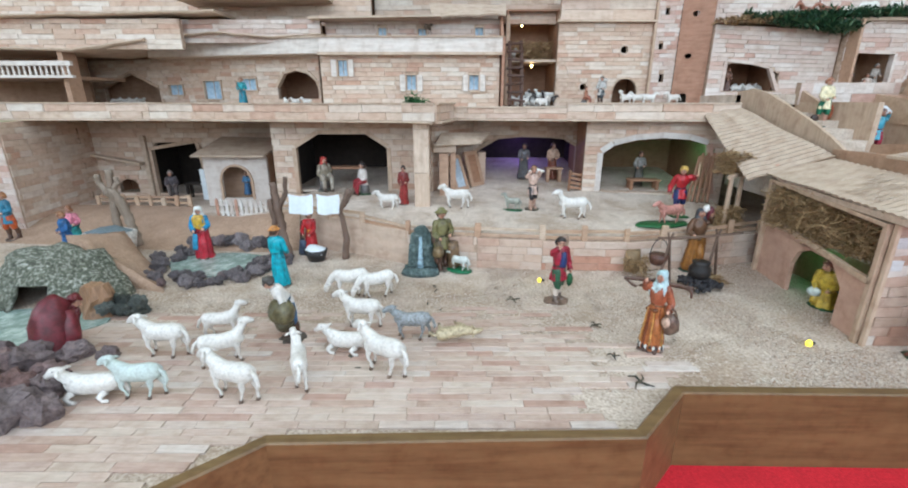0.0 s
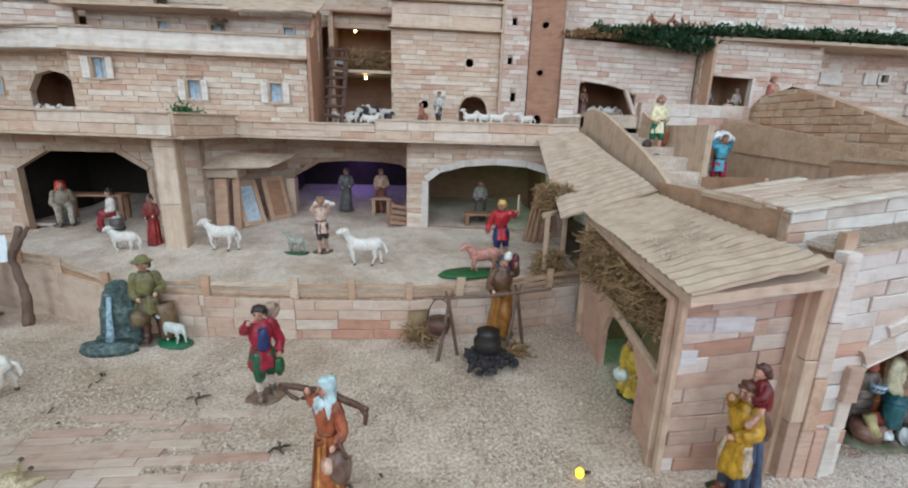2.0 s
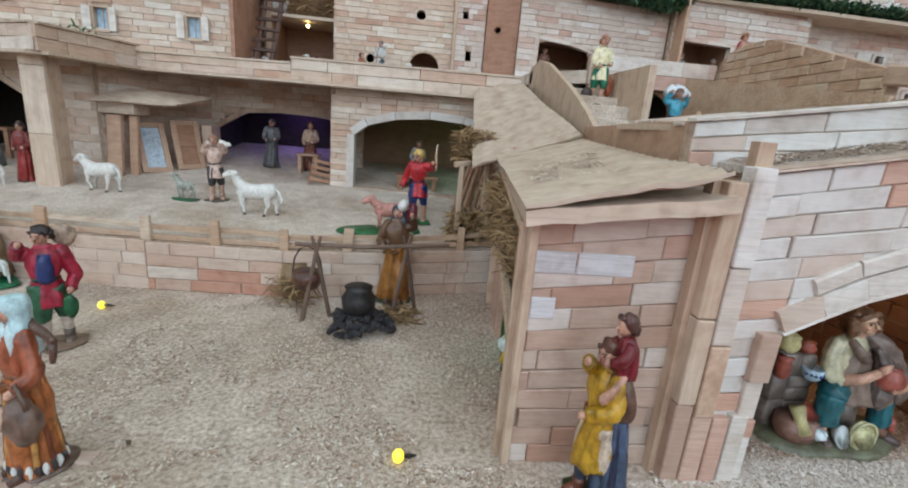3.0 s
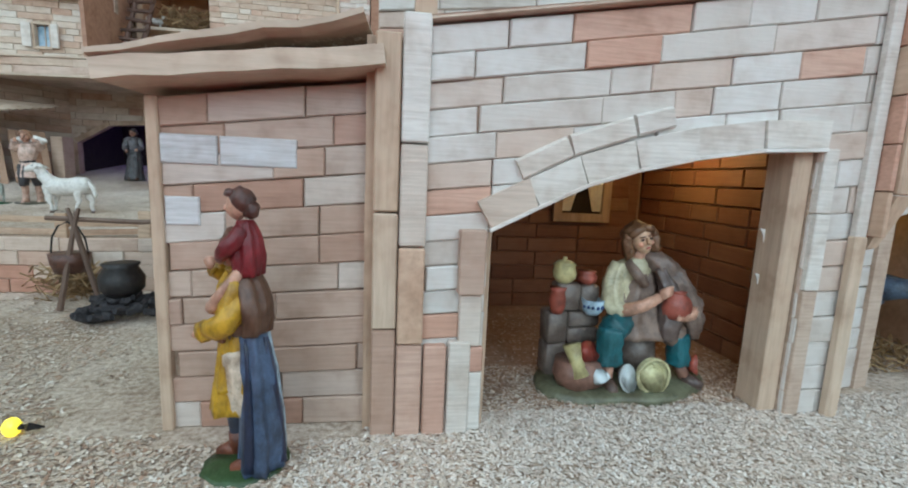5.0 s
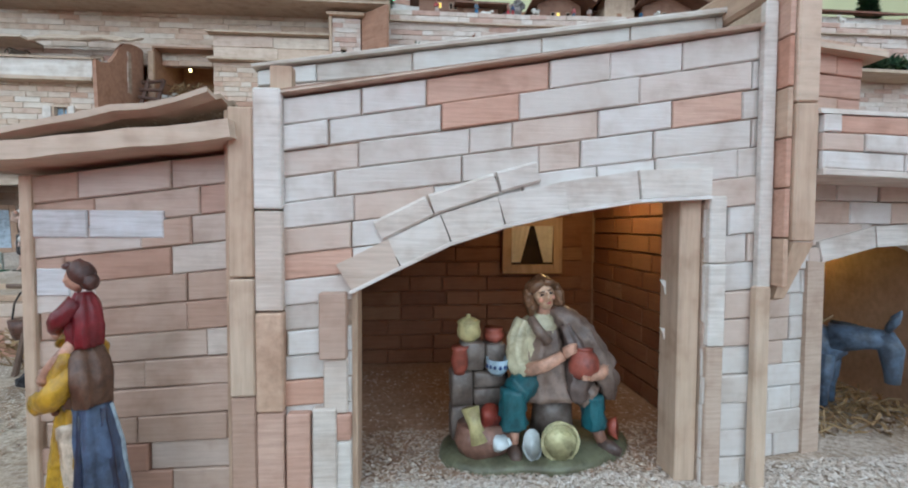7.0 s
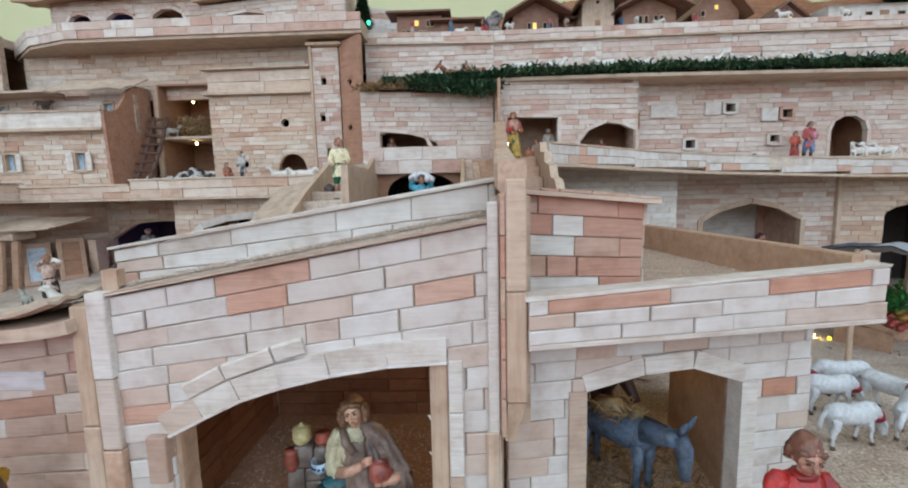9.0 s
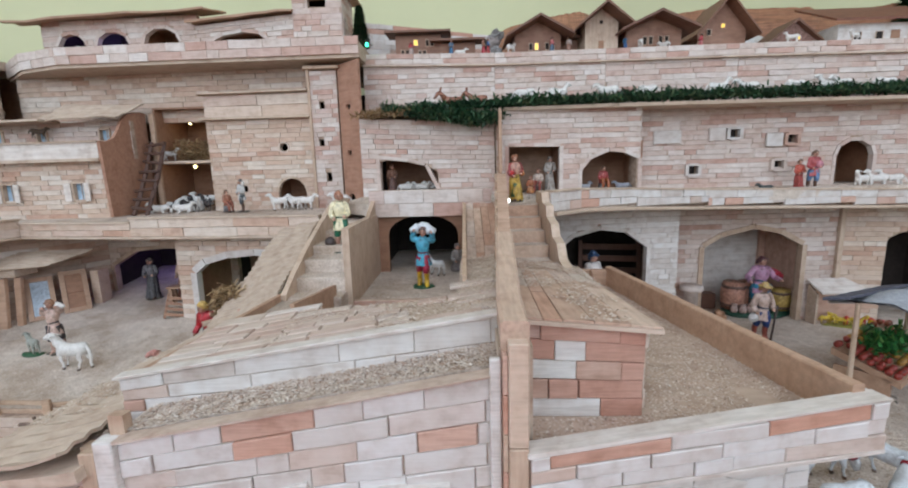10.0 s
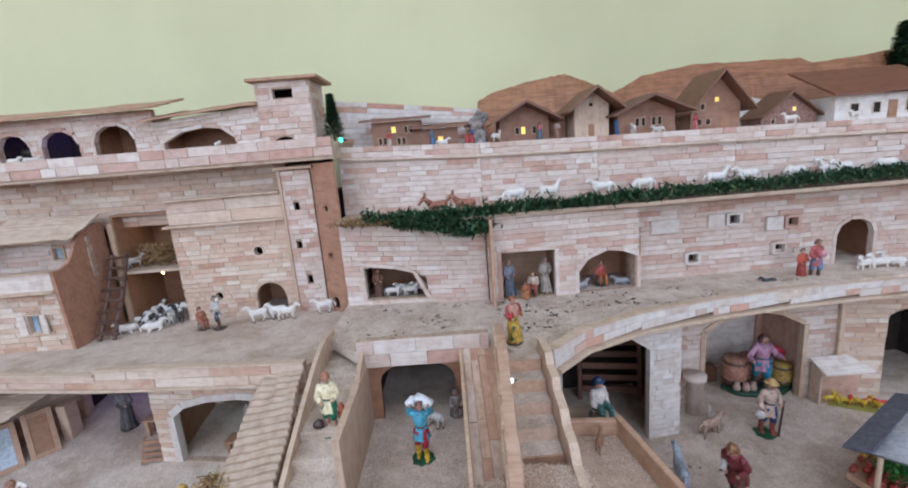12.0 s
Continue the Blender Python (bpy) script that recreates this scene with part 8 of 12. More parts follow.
figure((0.5265, 0.439, 0), 0.0965, -84, "mother figurine in yellow tunic and blue cloak carrying a child", (206, 186, 164), YELLOW, (96, 60, 44), "legs", arms=((-0.05, -0.12, 0.86), (0.06, -0.15, 0.6)), slim=0.84, base=(54, 76, 42), boots=(116, 66, 46), hose=(60, 66, 84), turn=8,
       extra=[("cloth", YELLOW, [((-0.01, -0.03, 0.25), 0.118, 0.11), ((-0.01, -0.025, 0.36), 0.11, 0.1), ((0.0, -0.01, 0.5), 0.1, 0.085), ((0.0, -0.005, 0.6), 0.088, 0.075)], 6), ("tube", (120, 74, 52), [(-0.1, -0.06, 0.58), (0.0, -0.105, 0.575), (0.1, -0.05, 0.58)], 0.014),
              ("cloth", CLOAK, [((0.045, 0.1, 0.012), 0.135, 0.11), ((0.045, 0.1, 0.16), 0.125, 0.1), ((0.04, 0.09, 0.36), 0.11, 0.086), ((0.035, 0.075, 0.52), 0.096, 0.076), ((0.03, 0.06, 0.63), 0.085, 0.066)], 7), ("tube", (40, 46, 70), [(0.15, 0.06, 0.03), (0.13, 0.06, 0.3), (0.1, 0.05, 0.58)], [0.032, 0.026, 0.016]), ("tube", (160, 172, 182), [(-0.03, 0.19, 0.03), (-0.02, 0.17, 0.3), (0.0, 0.13, 0.58)], [0.026, 0.022, 0.014]), ("tube", (46, 50, 74), [(0.09, 0.2, 0.03), (0.085, 0.17, 0.3), (0.07, 0.13, 0.58)], [0.026, 0.02, 0.014]),
              ("cloth", (98, 70, 54), [((0.045, 0.06, 0.6), 0.1, 0.09), ((0.05, 0.06, 0.68), 0.118, 0.1), ((0.04, 0.045, 0.77), 0.11, 0.09), ((0.03, 0.035, 0.84), 0.07, 0.06)], 5), ("tube", YELLOW, [(0.1, 0.02, 0.74), (0.15, -0.03, 0.66), (0.1, -0.12, 0.63)], [0.05, 0.052, 0.036]),
              ("cloth", MAROON, [((0.05, 0.06, 0.83), 0.072, 0.066), ((0.055, 0.06, 0.91), 0.08, 0.07), ((0.05, 0.055, 0.99), 0.074, 0.062), ((0.045, 0.05, 1.045), 0.035, 0.035)], 5), ("ball", SKIN, (0.035, 0.02, 1.1), 0.046, (0.95, 1, 1.1)), ("ball", SKIN, (0.032, -0.028, 1.095), 0.011, (0.8, 1.2, 0.9)), ("ball", (84, 54, 46), (0.045, 0.045, 1.122), 0.055, (1, 1, 0.95)), ("ball", (84, 54, 46), (0.05, 0.075, 1.09), 0.04), ("ball", (78, 50, 44), (0.04, -0.005, 1.15), 0.03, (1.3, 1, 0.6)), ("tube", MAROON, [(0.1, 0.045, 1.01), (0.13, -0.01, 0.95), (0.08, -0.055, 0.91)], [0.036, 0.034, 0.026]), ("tube", (128, 40, 44), [(-0.02, 0.03, 1.0), (-0.05, -0.02, 0.94), (-0.02, -0.06, 0.92)], [0.034, 0.032, 0.024]), ("ball", SKIN, (0.05, -0.065, 0.9), 0.024), ("tube", SKIN, [(0.1, 0.03, 0.85), (0.125, -0.045, 0.77), (0.1, -0.09, 0.71)], 0.026)])
figure((0.9755, 0.413, 0), 0.118, 0, "boy figurine in a red shirt holding a lamb", (90, 60, 48), (178, 44, 40), (128, 86, 68), "legs", arms=((-0.06, -0.16, 0.62), (0.06, -0.16, 0.62)), base=(90, 82, 64), extra=[("ball", WHITE, (0.0, -0.15, 0.62), 0.08, (1.6, 0.9, 0.9))])
figure((-0.715, 0.788, 0.0), 0.085, -30, "woman figurine in a deep blue cloak", (24, 84, 140), (24, 84, 140), (150, 104, 70), base=(110, 96, 84), shawl=(28, 92, 150))
figure((-0.735, 0.83, 0.0), 0.085, 10, "girl figurine in a pink dress", (60, 150, 150), (216, 130, 150), (150, 100, 70), base=(110, 96, 84))
figure((-0.915, 0.888, 0.0), 0.1, -20, "man figurine with blue waistcoat and orange trousers", (196, 92, 44), (50, 120, 150), (160, 110, 70), "legs", base=(90, 76, 66))

for x, y, ln, yaw, kind in ((-0.329, 0.446, 0.062, 172, "stand"), (-0.283, 0.49, 0.05, 20, "up"), (-0.253, 0.432, 0.056, 25, "up"), (-0.215, 0.37, 0.062, 160, "stand"), (-0.159, 0.398, 0.056, 110, "up"),
                            (-0.125, 0.455, 0.058, 170, "lie"), (-0.076, 0.414, 0.066, 145, "stand"), (-0.155, 0.612, 0.062, 185, "graze"), (-0.115, 0.605, 0.06, 200, "graze"), (-0.119, 0.514, 0.06, 165, "stand"), (-0.352, 0.37, 0.062, 185, "lie")):
    lab = {"stand": "white plaster sheep standing on the paving", "up": "white plaster sheep with raised head", "lie": "white plaster sheep lying down", "graze": "white plaster sheep grazing"}[kind]
    sheep((x, y, 0.002), ln, yaw, kind, label=lab)
sheep((-0.308, 0.372, 0.002), 0.056, 178, "stand", (196, 206, 200), "pale greenish plaster sheep standing")
sheep((-0.052, 0.484, 0.002), 0.054, 175, "stand", (150, 154, 156), "grey spotted plaster sheep standing")
ob = sheep((-0.008, 0.5, 0.026), 0.05, 20, "stand", (196, 180, 146), "cream plaster goat lying toppled on its side")
ob.matrix_world = pose(-0.008, 0.495, 0.012, 78, 0, 20) @ Matrix.Scale(0.052, 4)
sheep((0.008, 0.712, 0.002), 0.04, 150, "up", (206, 210, 204), "white plaster lamb on a green base", base=(30, 110, 70))
sheep((-0.135, 0.885, 0.066), 0.05, 170, "stand", label="white plaster sheep on the terrace")
sheep((0.004, 0.888, 0.069), 0.06, 165, "stand", label="white plaster sheep on the terrace")
sheep((0.224, 0.83, 0.062), 0.064, 172, "up", label="white plaster sheep standing by the fence")
sheep((0.116, 0.878, 0.068), 0.038, 150, "up", (170, 172, 160), "grey plaster lamb on a green base", base=(44, 96, 60))
for x, y, yaw, kind in ((1.165, 0.60, 10, "graze"), (1.195, 0.662, 5, "graze"), (1.235, 0.70, 170, "graze"), (1.255, 0.655, -60, "stand"), (1.225, 0.61, 40, "stand")):
    sheep((x, y, 0.001), 0.062, yaw, kind, (206, 208, 210), "white plaster sheep with a red collar", "collared sheep", (150, 20, 44))

for k, (x, y, size) in enumerate(TWIGS):
    rng = random.Random(k)
    bm = bmesh.new()
    for q in range(4):
        a = q * 1.7 + k
        loft(bm, [((0, 0, 0.0016), 0.0012, 0.0012), ((size * 0.5 * math.cos(a), size * 0.5 * math.sin(a), 0.002 + rng.uniform(0, 0.002)), 0.0011, 0.0011), ((size * math.cos(a + 0.3), size * math.sin(a + 0.3), 0.0014), 0.0006, 0.0006)], 0, 6, rough=0.3, seed=q)
    ob = finish("dry_twig", bm, M_crumb, None)
    ob.location = (x, y, 0.0015)
    tagged(ob, "dark dry moss twig lying on the ground", "twig", "scattered twigs")

# terrace people
figure((-0.104, 0.91, 0.07), 0.08, 0, "man figurine in a long red robe", (150, 44, 40), (126, 50, 46), (60, 44, 38), base=(60, 70, 50), slim=0.75)
figure((0.158, 0.878, 0.068), 0.086, 15, "shepherd figurine with a lamb on his shoulders", (52, 46, 48), (206, 176, 160), (150, 110, 84), "legs", arms=((-0.12, -0.06, 0.86), (0.12, -0.06, 0.86)), base=(96, 90, 74), boots=(196, 160, 140), extra=LAMB_ON_SHOULDERS)
figure((0.432, 0.838, 0.064), 0.097, -20, "swineherd figurine in red shirt and blue breeches raising a stick", (36, 52, 104), (184, 40, 48), (206, 170, 90), "legs", arms=((-0.24, -0.12, 0.52), (0.24, -0.06, 0.84)), lean=14, base=(40, 104, 56), hose=SKIN, boots=(206, 164, 142), turn=-15, extra=[("tube", (206, 180, 150), [(0.27, -0.1, 0.74), (0.27, -0.09, 0.9), (0.26, -0.08, 1.08)], 0.018)])
figure((-0.29, 1.0, 0.083), 0.098, 35, "seated figurine in grey robe and red hood", (170, 160, 146), (150, 138, 120), hood=(190, 60, 50), lower="seat", base=(110, 110, 100))
figure((-0.2, 0.975, 0.08), 0.09, -50, "seated woman figurine in white blouse and red skirt", (150, 40, 50), (214, 204, 196), (50, 36, 32), "seat", base=(50, 80, 50))
figure((0.168, 1.09, 0.094), 0.084, 10, "craftsman figurine in grey clothes under the arch", (90, 88, 90), (104, 100, 104), (70, 60, 56), base=(64, 66, 60))
figure((0.238, 1.085, 0.093), 0.086, -10, "craftsman figurine at a reddish bench", (120, 70, 54), (180, 150, 130), (80, 54, 44), base=None)
figure((0.43, 1.04, 0.084), 0.08, 0, "man figurine in grey shirt at a low table", (90, 84, 76), (150, 146, 142), (110, 84, 70), base=(60, 84, 66))
figure((-0.745, 1.17, 0.031), 0.092, 30, "seated figurine in grey before a dark doorway", (120, 108, 104), (100, 92, 96), (160, 150, 146), "seat", base=None)
figure((-0.505, 1.08, 0.056), 0.054, 0, "small figurine in blue inside a niche", (70, 110, 150), (80, 130, 170), (150, 110, 80), base=None)

# upper terraces
figure((-0.47, 1.045, 0.264), 0.06, 20, "small figurine in teal with a stick", (50, 130, 150), (40, 140, 150), (150, 110, 80), extra=[("tube", (110, 80, 60), [(-0.2, -0.05, 0.9), (0.05, -0.1, 0.2)], 0.015)])
figure((0.318, 1.135, 0.264), 0.058, 60, "small seated figurine milking", (150, 90, 70), (166, 110, 84), (100, 70, 50), "seat", base=(110, 90, 80))
figure((0.352, 1.13, 0.264), 0.066, -30, "shepherd figurine in dark trousers with a lamb on his shoulders", (54, 60, 64), (190, 186, 180), (110, 100, 96), "legs", base=(70, 66, 60), extra=LAMB_ON_SHOULDERS)
for x, y, yaw, kind in ((0.162, 1.15, 190, "lie"), (0.215, 1.15, 30, "lie"), (0.42, 1.15, 200, "up"), (0.455, 1.16, 175, "stand"), (0.478, 1.15, 10, "stand"), (0.545, 1.17, 195, "stand")):
    sheep((x, y, 0.264), 0.042, yaw, kind, label="small white plaster sheep", group="sheep on the upper terrace")
for k in range(16):
    white = k % 3 != 1
    sheep((0.176 + 0.0098 * (k % 8) + 0.004 * (k // 8), 1.178 + 0.026 * (k // 8) + 0.008 * (k % 2), 0.264 + 0.011 * (k // 8)), 0.034, 47 * k, ("up", "stand", "lie")[k % 3], (214, 211, 205) if white else (66, 60, 60), "small white plaster sheep huddled at the loft stall" if white else "small black plaster sheep huddled at the loft stall", "huddled sheep")
for k, x in enumerate((0.69, 0.708, 0.724, 0.742)):
    sheep((x, 1.155 + 0.012 * (k % 2), 0.289), 0.034, 10 + 170 * (k % 2), "stand", label="small white plaster sheep in a stall", group="sheep in the stall")
figure((0.662, 1.15, 0.289), 0.062, 10, "shepherd figurine in brown in the sheep stall", (100, 70, 60), (120, 84, 66), (130, 90, 70), base=(90, 70, 60))
figure((0.89, 0.908, 0.2875), 0.07, 15, "figurine in yellow skirt with flower baskets at the stair head", (196, 160, 70), (150, 66, 62), (150, 92, 60), shawl=(186, 140, 120), base=(70, 74, 54), extra=[("tube", (70, 100, 60), [(-0.1, -0.08, 0.1), (-0.05, -0.11, 0.4)], [0.06, 0.04]), ("ball", (196, 50, 50), (-0.13, -0.1, 0.62), 0.05), ("ball", (190, 120, 60), (0.14, -0.06, 0.6), 0.06)])
figure((0.912, 1.105, 0.289), 0.07, 20, "small figurine in grey-blue in the square stall", (96, 104, 118), (120, 122, 132), (150, 130, 116))
figure((0.938, 1.085, 0.289), 0.045, -10, "small crouching figurine in ochre before the square stall", (176, 118, 70), (160, 96, 62), (110, 70, 50), "kneel", base=None)
figure((0.955, 1.1, 0.289), 0.06, -20, "small seated figurine in rust and white in the square stall", (150, 74, 60), (196, 176, 160), (120, 80, 60), "seat")
figure((0.98, 1.11, 0.289), 0.068, 0, "small grey figurine in the square stall", (170, 160, 150), (160, 150, 140), (140, 130, 120))
figure((1.09, 1.13, 0.289), 0.062, 10, "small seated figurine in rust and white in the arched stall", (164, 96, 60), (176, 84, 80), (120, 90, 70), "seat", base=(60, 70, 60))
sheep((1.125, 1.12, 0.29), 0.032, 160, "lie", (150, 152, 160), "grey plaster sheep lying in the arched stall", "stall sheep")
sheep((1.05, 1.115, 0.29), 0.032, 30, "lie", (170, 170, 174), "grey plaster sheep lying in the arched stall", "stall sheep")
figure((1.447, 1.09, 0.28), 0.058, 0, "small figurine in red and orange", (150, 60, 50), (180, 80, 60), (110, 80, 60))
figure((1.468, 1.085, 0.28), 0.074, 0, "man figurine in blue trousers with a pink bundle", (96, 124, 160), (170, 80, 80), (120, 90, 70), "legs", extra=[("ball", (206, 140, 150), (0.08, -0.1, 0.66), 0.09)])
for k, x in enumerate((1.572, 1.6, 1.625)):
    sheep((x, 1.1, 0.28), 0.042, 200 - 30 * k, "up", label="small white plaster sheep", group="sheep by the far arch")
sheep((1.375, 1.075, 0.281), 0.03, 180, "lie", (60, 66, 64), "dark plaster duck lying on the grit", "ducks")
sheep((0.147, 1.235, 0.375), 0.034, 30, "up", (206, 202, 196), "small white plaster lamb on the loft floor", "loft animals")
for k, (x, y) in enumerate(((-0.96, 1.33), (-0.93, 1.32), (-0.9, 1.31), (-0.87, 1.305), (-0.42, 1.17), (-0.395, 1.165), (-0.365, 1.165))):
    sheep((x, y, 0.268), 0.03, 30 * k, "lie", label="small white plaster sheep in an upper stall", group="sheep in the upper stalls")
sheep((-0.06, 1.14, 0.425), 0.03, 60, "stand", (96, 80, 66), "small brown plaster goat on the balcony", "balcony animals")

# lane and court
figure((0.6435, 0.812, 0.2335), 0.08, 10, "youth figurine in yellow shirt and green trousers on a green base", (30, 110, 80), (226, 214, 176), (170, 116, 90), "legs", base=(30, 70, 50), boots=(206, 160, 140), extra=[("ball", (170, 90, 60), (0.2, 0.0, 0.3), 0.1, (0.7, 0.7, 1.6)), ("ball", (60, 44, 38), (-0.2, 0.0, 0.15), 0.1, (1, 0.7, 1))])
figure((0.752, 0.818, 0.18), 0.083, 0, "carrier figurine in red trousers with a white sack on his shoulders", (150, 30, 56), (86, 166, 190), (110, 80, 70), "legs", arms=((-0.16, -0.04, 0.92), (0.16, -0.02, 0.9)), base=(26, 84, 56), boots=(206, 166, 40), extra=[("tube", (214, 216, 218), [(-0.2, 0.02, 0.92), (0.0, 0.07, 0.98), (0.24, 0.03, 0.9)], [0.06, 0.1, 0.06])])
sheep((0.765, 0.885, 0.181), 0.036, 140, "up", (206, 204, 200), "white plaster goose in the lane", "geese")
figure((0.798, 0.905, 0.181), 0.06, 20, "grey crouching figurine at the lane's end", (130, 120, 116), (150, 142, 138), (120, 112, 108), "kneel", base=None)
figure((1.022, 0.948, 0.1205), 0.1, 25, "seated cobbler figurine in white and red", (60, 100, 96), (206, 196, 190), (40, 60, 90), "seat", hat=(40, 66, 100), base=None)
figure((1.365, 1.038, 0.004), 0.108, 0, "farmer figurine in blue trousers with a stick", (36, 60, 110), (196, 170, 156), (150, 110, 70), "legs", hat=(190, 160, 100), base=(40, 90, 60), boots=(150, 80, 66), arms=((-0.16, -0.1, 0.52), (0.18, -0.06, 0.56)), extra=[("tube", (70, 50, 40), [(0.26, -0.04, 0.62), (0.12, -0.14, 0.02)], 0.018), ("ball", (206, 200, 196), (-0.2, -0.08, 0.42), 0.08)])
figure((1.444, 1.172, 0.0125), 0.122, 0, "cooper figurine in pink shirt and turquoise trousers", (46, 128, 160), (186, 140, 166), (96, 60, 66), "legs", base=None, boots=(70, 84, 80), slim=1.0, arms=((-0.24, -0.14, 0.58), (0.28, -0.12, 0.62)), extra=[("tube", (166, 44, 60), [(0.1, 0.02, 0.76), (0.26, 0.02, 0.7), (0.4, 0.02, 0.62)], [0.05, 0.075, 0.04])])
figure((1.208, 0.886, 0.004), 0.118, -60, "stooping figurine in a maroon waistcoat and white sleeves", (112, 76, 66), (120, 46, 52), (140, 100, 70), "legs", lean=30, base=(110, 96, 86), extra=[("tube", (220, 216, 210), [(-0.12, -0.04, 0.72), (-0.12, -0.14, 0.52)], 0.045)])
sheep((1.268, 1.05, 0.004), 0.052, 20, "stand", (180, 150, 134), "brown and white plaster goose", "geese")
sheep((1.285, 1.085, 0.004), 0.036, 60, "up", (200, 190, 180), "pale plaster goose standing in the court", "geese")
sheep((1.15, 0.935, 0.004), 0.066, 75, "up", (164, 170, 180), "grey plaster goat in the court", "court animals")
figure((0.787, 0.7, 0.12), 0.07, 10, "pale kneeling figurine down in the pit", (190, 196, 204), (204, 206, 210), (150, 146, 150), "kneel", base=None)
sheep((0.982, 0.825, 0.1685), 0.03, 60, "up", (150, 112, 84), "small brown and white plaster cat on the stable roof", "roof animals")

# ---- the potter and his wares, one painted plaster group ----
def potter_group():
    c = Clay(110.0)
    cream, shirt, vest, teal, clay, stone = (196, 186, 134), (200, 192, 160), (136, 116, 104), (44, 100, 108), (158, 84, 68), (126, 114, 106)
    # base: a low rounded slab of painted earth
    c.rings(finer([((-0.001, 0.001, -0.002), 0.052, 0.0285), ((-0.001, 0.001, 0.0025), 0.0515, 0.028), ((-0.001, 0.002, 0.0045), 0.049, 0.025), ((-0.001, 0.002, 0.0055), 0.044, 0.02)]), (108, 108, 86), 40, rough=0.12, seed=2)
    # stone seat and the wall of blocks
    c.rings([((0.01, 0.003, 0.004), 0.013, 0.012), ((0.01, 0.003, 0.018), 0.011, 0.0105), ((0.01, 0.004, 0.032), 0.0105, 0.01)], stone, 12, rough=0.15, seed=5)
    tmp = c.slot(stone)
    for x0, x1, z0, z1 in ((-0.0455, -0.033, 0.004, 0.023), (-0.0325, -0.0145, 0.004, 0.0225), (-0.0455, -0.034, 0.0235, 0.0415), (-0.0335, -0.0145, 0.023, 0.032), (-0.0335, -0.0145, 0.0325, 0.0412), (-0.04, -0.0275, 0.042, 0.0575), (-0.027, -0.0155, 0.042, 0.0565)):
        box(c.bm, x0, x1, 0.004, 0.017, z0, z1, tmp, 0.0011)
    # legs in wide knee breeches
    grow = lambda pts, radii: finer([(p, r, r) for p, r in zip(pts, radii)], 4)
    c.rings(grow([(0.001, 0.003, 0.0365), (-0.008, -0.005, 0.0375), (-0.0155, -0.0105, 0.035)], [0.0078, 0.008, 0.0072]), teal, 26, rough=0.2, folds=4, seed=1, side=(0, 0, 1))
    c.rings(grow([(-0.0158, -0.0105, 0.037), (-0.0165, -0.011, 0.027), (-0.016, -0.0105, 0.018)], [0.0066, 0.0068, 0.0074]), teal, 26, rough=0.2, folds=5, seed=2, side=(1, 0, 0))
    c.tube([(-0.0155, -0.0095, 0.0195), (-0.0158, -0.0105, 0.007)], [0.0036, 0.003], SKIN, 12)
    c.tube([(-0.0155, -0.0105, 0.006), (-0.0165, -0.016, 0.005), (-0.017, -0.0205, 0.0045)], [0.0038, 0.004, 0.0022], (92, 72, 62), 12)
    c.rings(grow([(0.012, 0.002, 0.0365), (0.021, -0.005, 0.0345), (0.0275, -0.0095, 0.0295)], [0.0078, 0.0084, 0.007]), vest, 26, rough=0.2, folds=5, seed=3, side=(0, 0, 1))
    c.rings(grow([(0.027, -0.0095, 0.031), (0.028, -0.01, 0.022), (0.0285, -0.01, 0.0145)], [0.0058, 0.006, 0.0064]), teal, 26, rough=0.2, folds=5, seed=4, side=(1, 0, 0))
    c.tube([(0.0285, -0.0095, 0.0165), (0.0325, -0.0125, 0.0065)], [0.0036, 0.003], (150, 112, 96), 12)
    c.tube([(0.032, -0.0115, 0.006), (0.036, -0.016, 0.0045), (0.039, -0.0195, 0.004)], [0.0038, 0.0038, 0.002], (92, 76, 70), 12)
    # trunk in a cream shirt under a grey-brown open tunic
    c.rings(finer([((0.004, 0.003, 0.035), 0.0128, 0.0096), ((0.0035, 0.002, 0.044), 0.0115, 0.0088), ((0.003, 0.0015, 0.056), 0.0116, 0.0082), ((0.0025, 0.002, 0.066), 0.0122, 0.0077), ((0.003, 0.002, 0.0705), 0.0092, 0.0064), ((0.0035, 0.001, 0.0735), 0.0048, 0.0044)]), shirt, 30, rough=0.12, folds=5, seed=1)
    c.rings(finer([((0.0065, -0.004, 0.0295), 0.0185, 0.0102), ((0.005, -0.0025, 0.04), 0.0142, 0.009), ((0.0045, -0.0014, 0.052), 0.0114, 0.0081), ((0.005, -0.0008, 0.061), 0.0098, 0.0071), ((0.0055, -0.0005, 0.0655), 0.0082, 0.0062)]), vest, 40, rough=0.14, folds=7, seed=3, deep=1.5)
    c.tube([(-0.0045, -0.003, 0.0715), (-0.002, -0.0085, 0.066), (0.003, -0.0095, 0.06)], [0.0024, 0.003, 0.0026], vest, 12, rough=0.2)
    # cloak thrown over the shoulder and falling past the knee
    drape = (134, 116, 106)
    c.rings(grow([(0.0085, 0.002, 0.0745), (0.0145, -0.003, 0.071), (0.0215, -0.006, 0.0645), (0.0275, -0.0085, 0.0565), (0.0325, -0.0095, 0.0465), (0.036, -0.0095, 0.036), (0.0385, -0.0085, 0.029)], [0.0036, 0.0062, 0.0066, 0.006, 0.0062, 0.0056, 0.003]), drape, 28, rough=0.35, folds=6, seed=6, deep=1.8, side=(1, 0, 0))
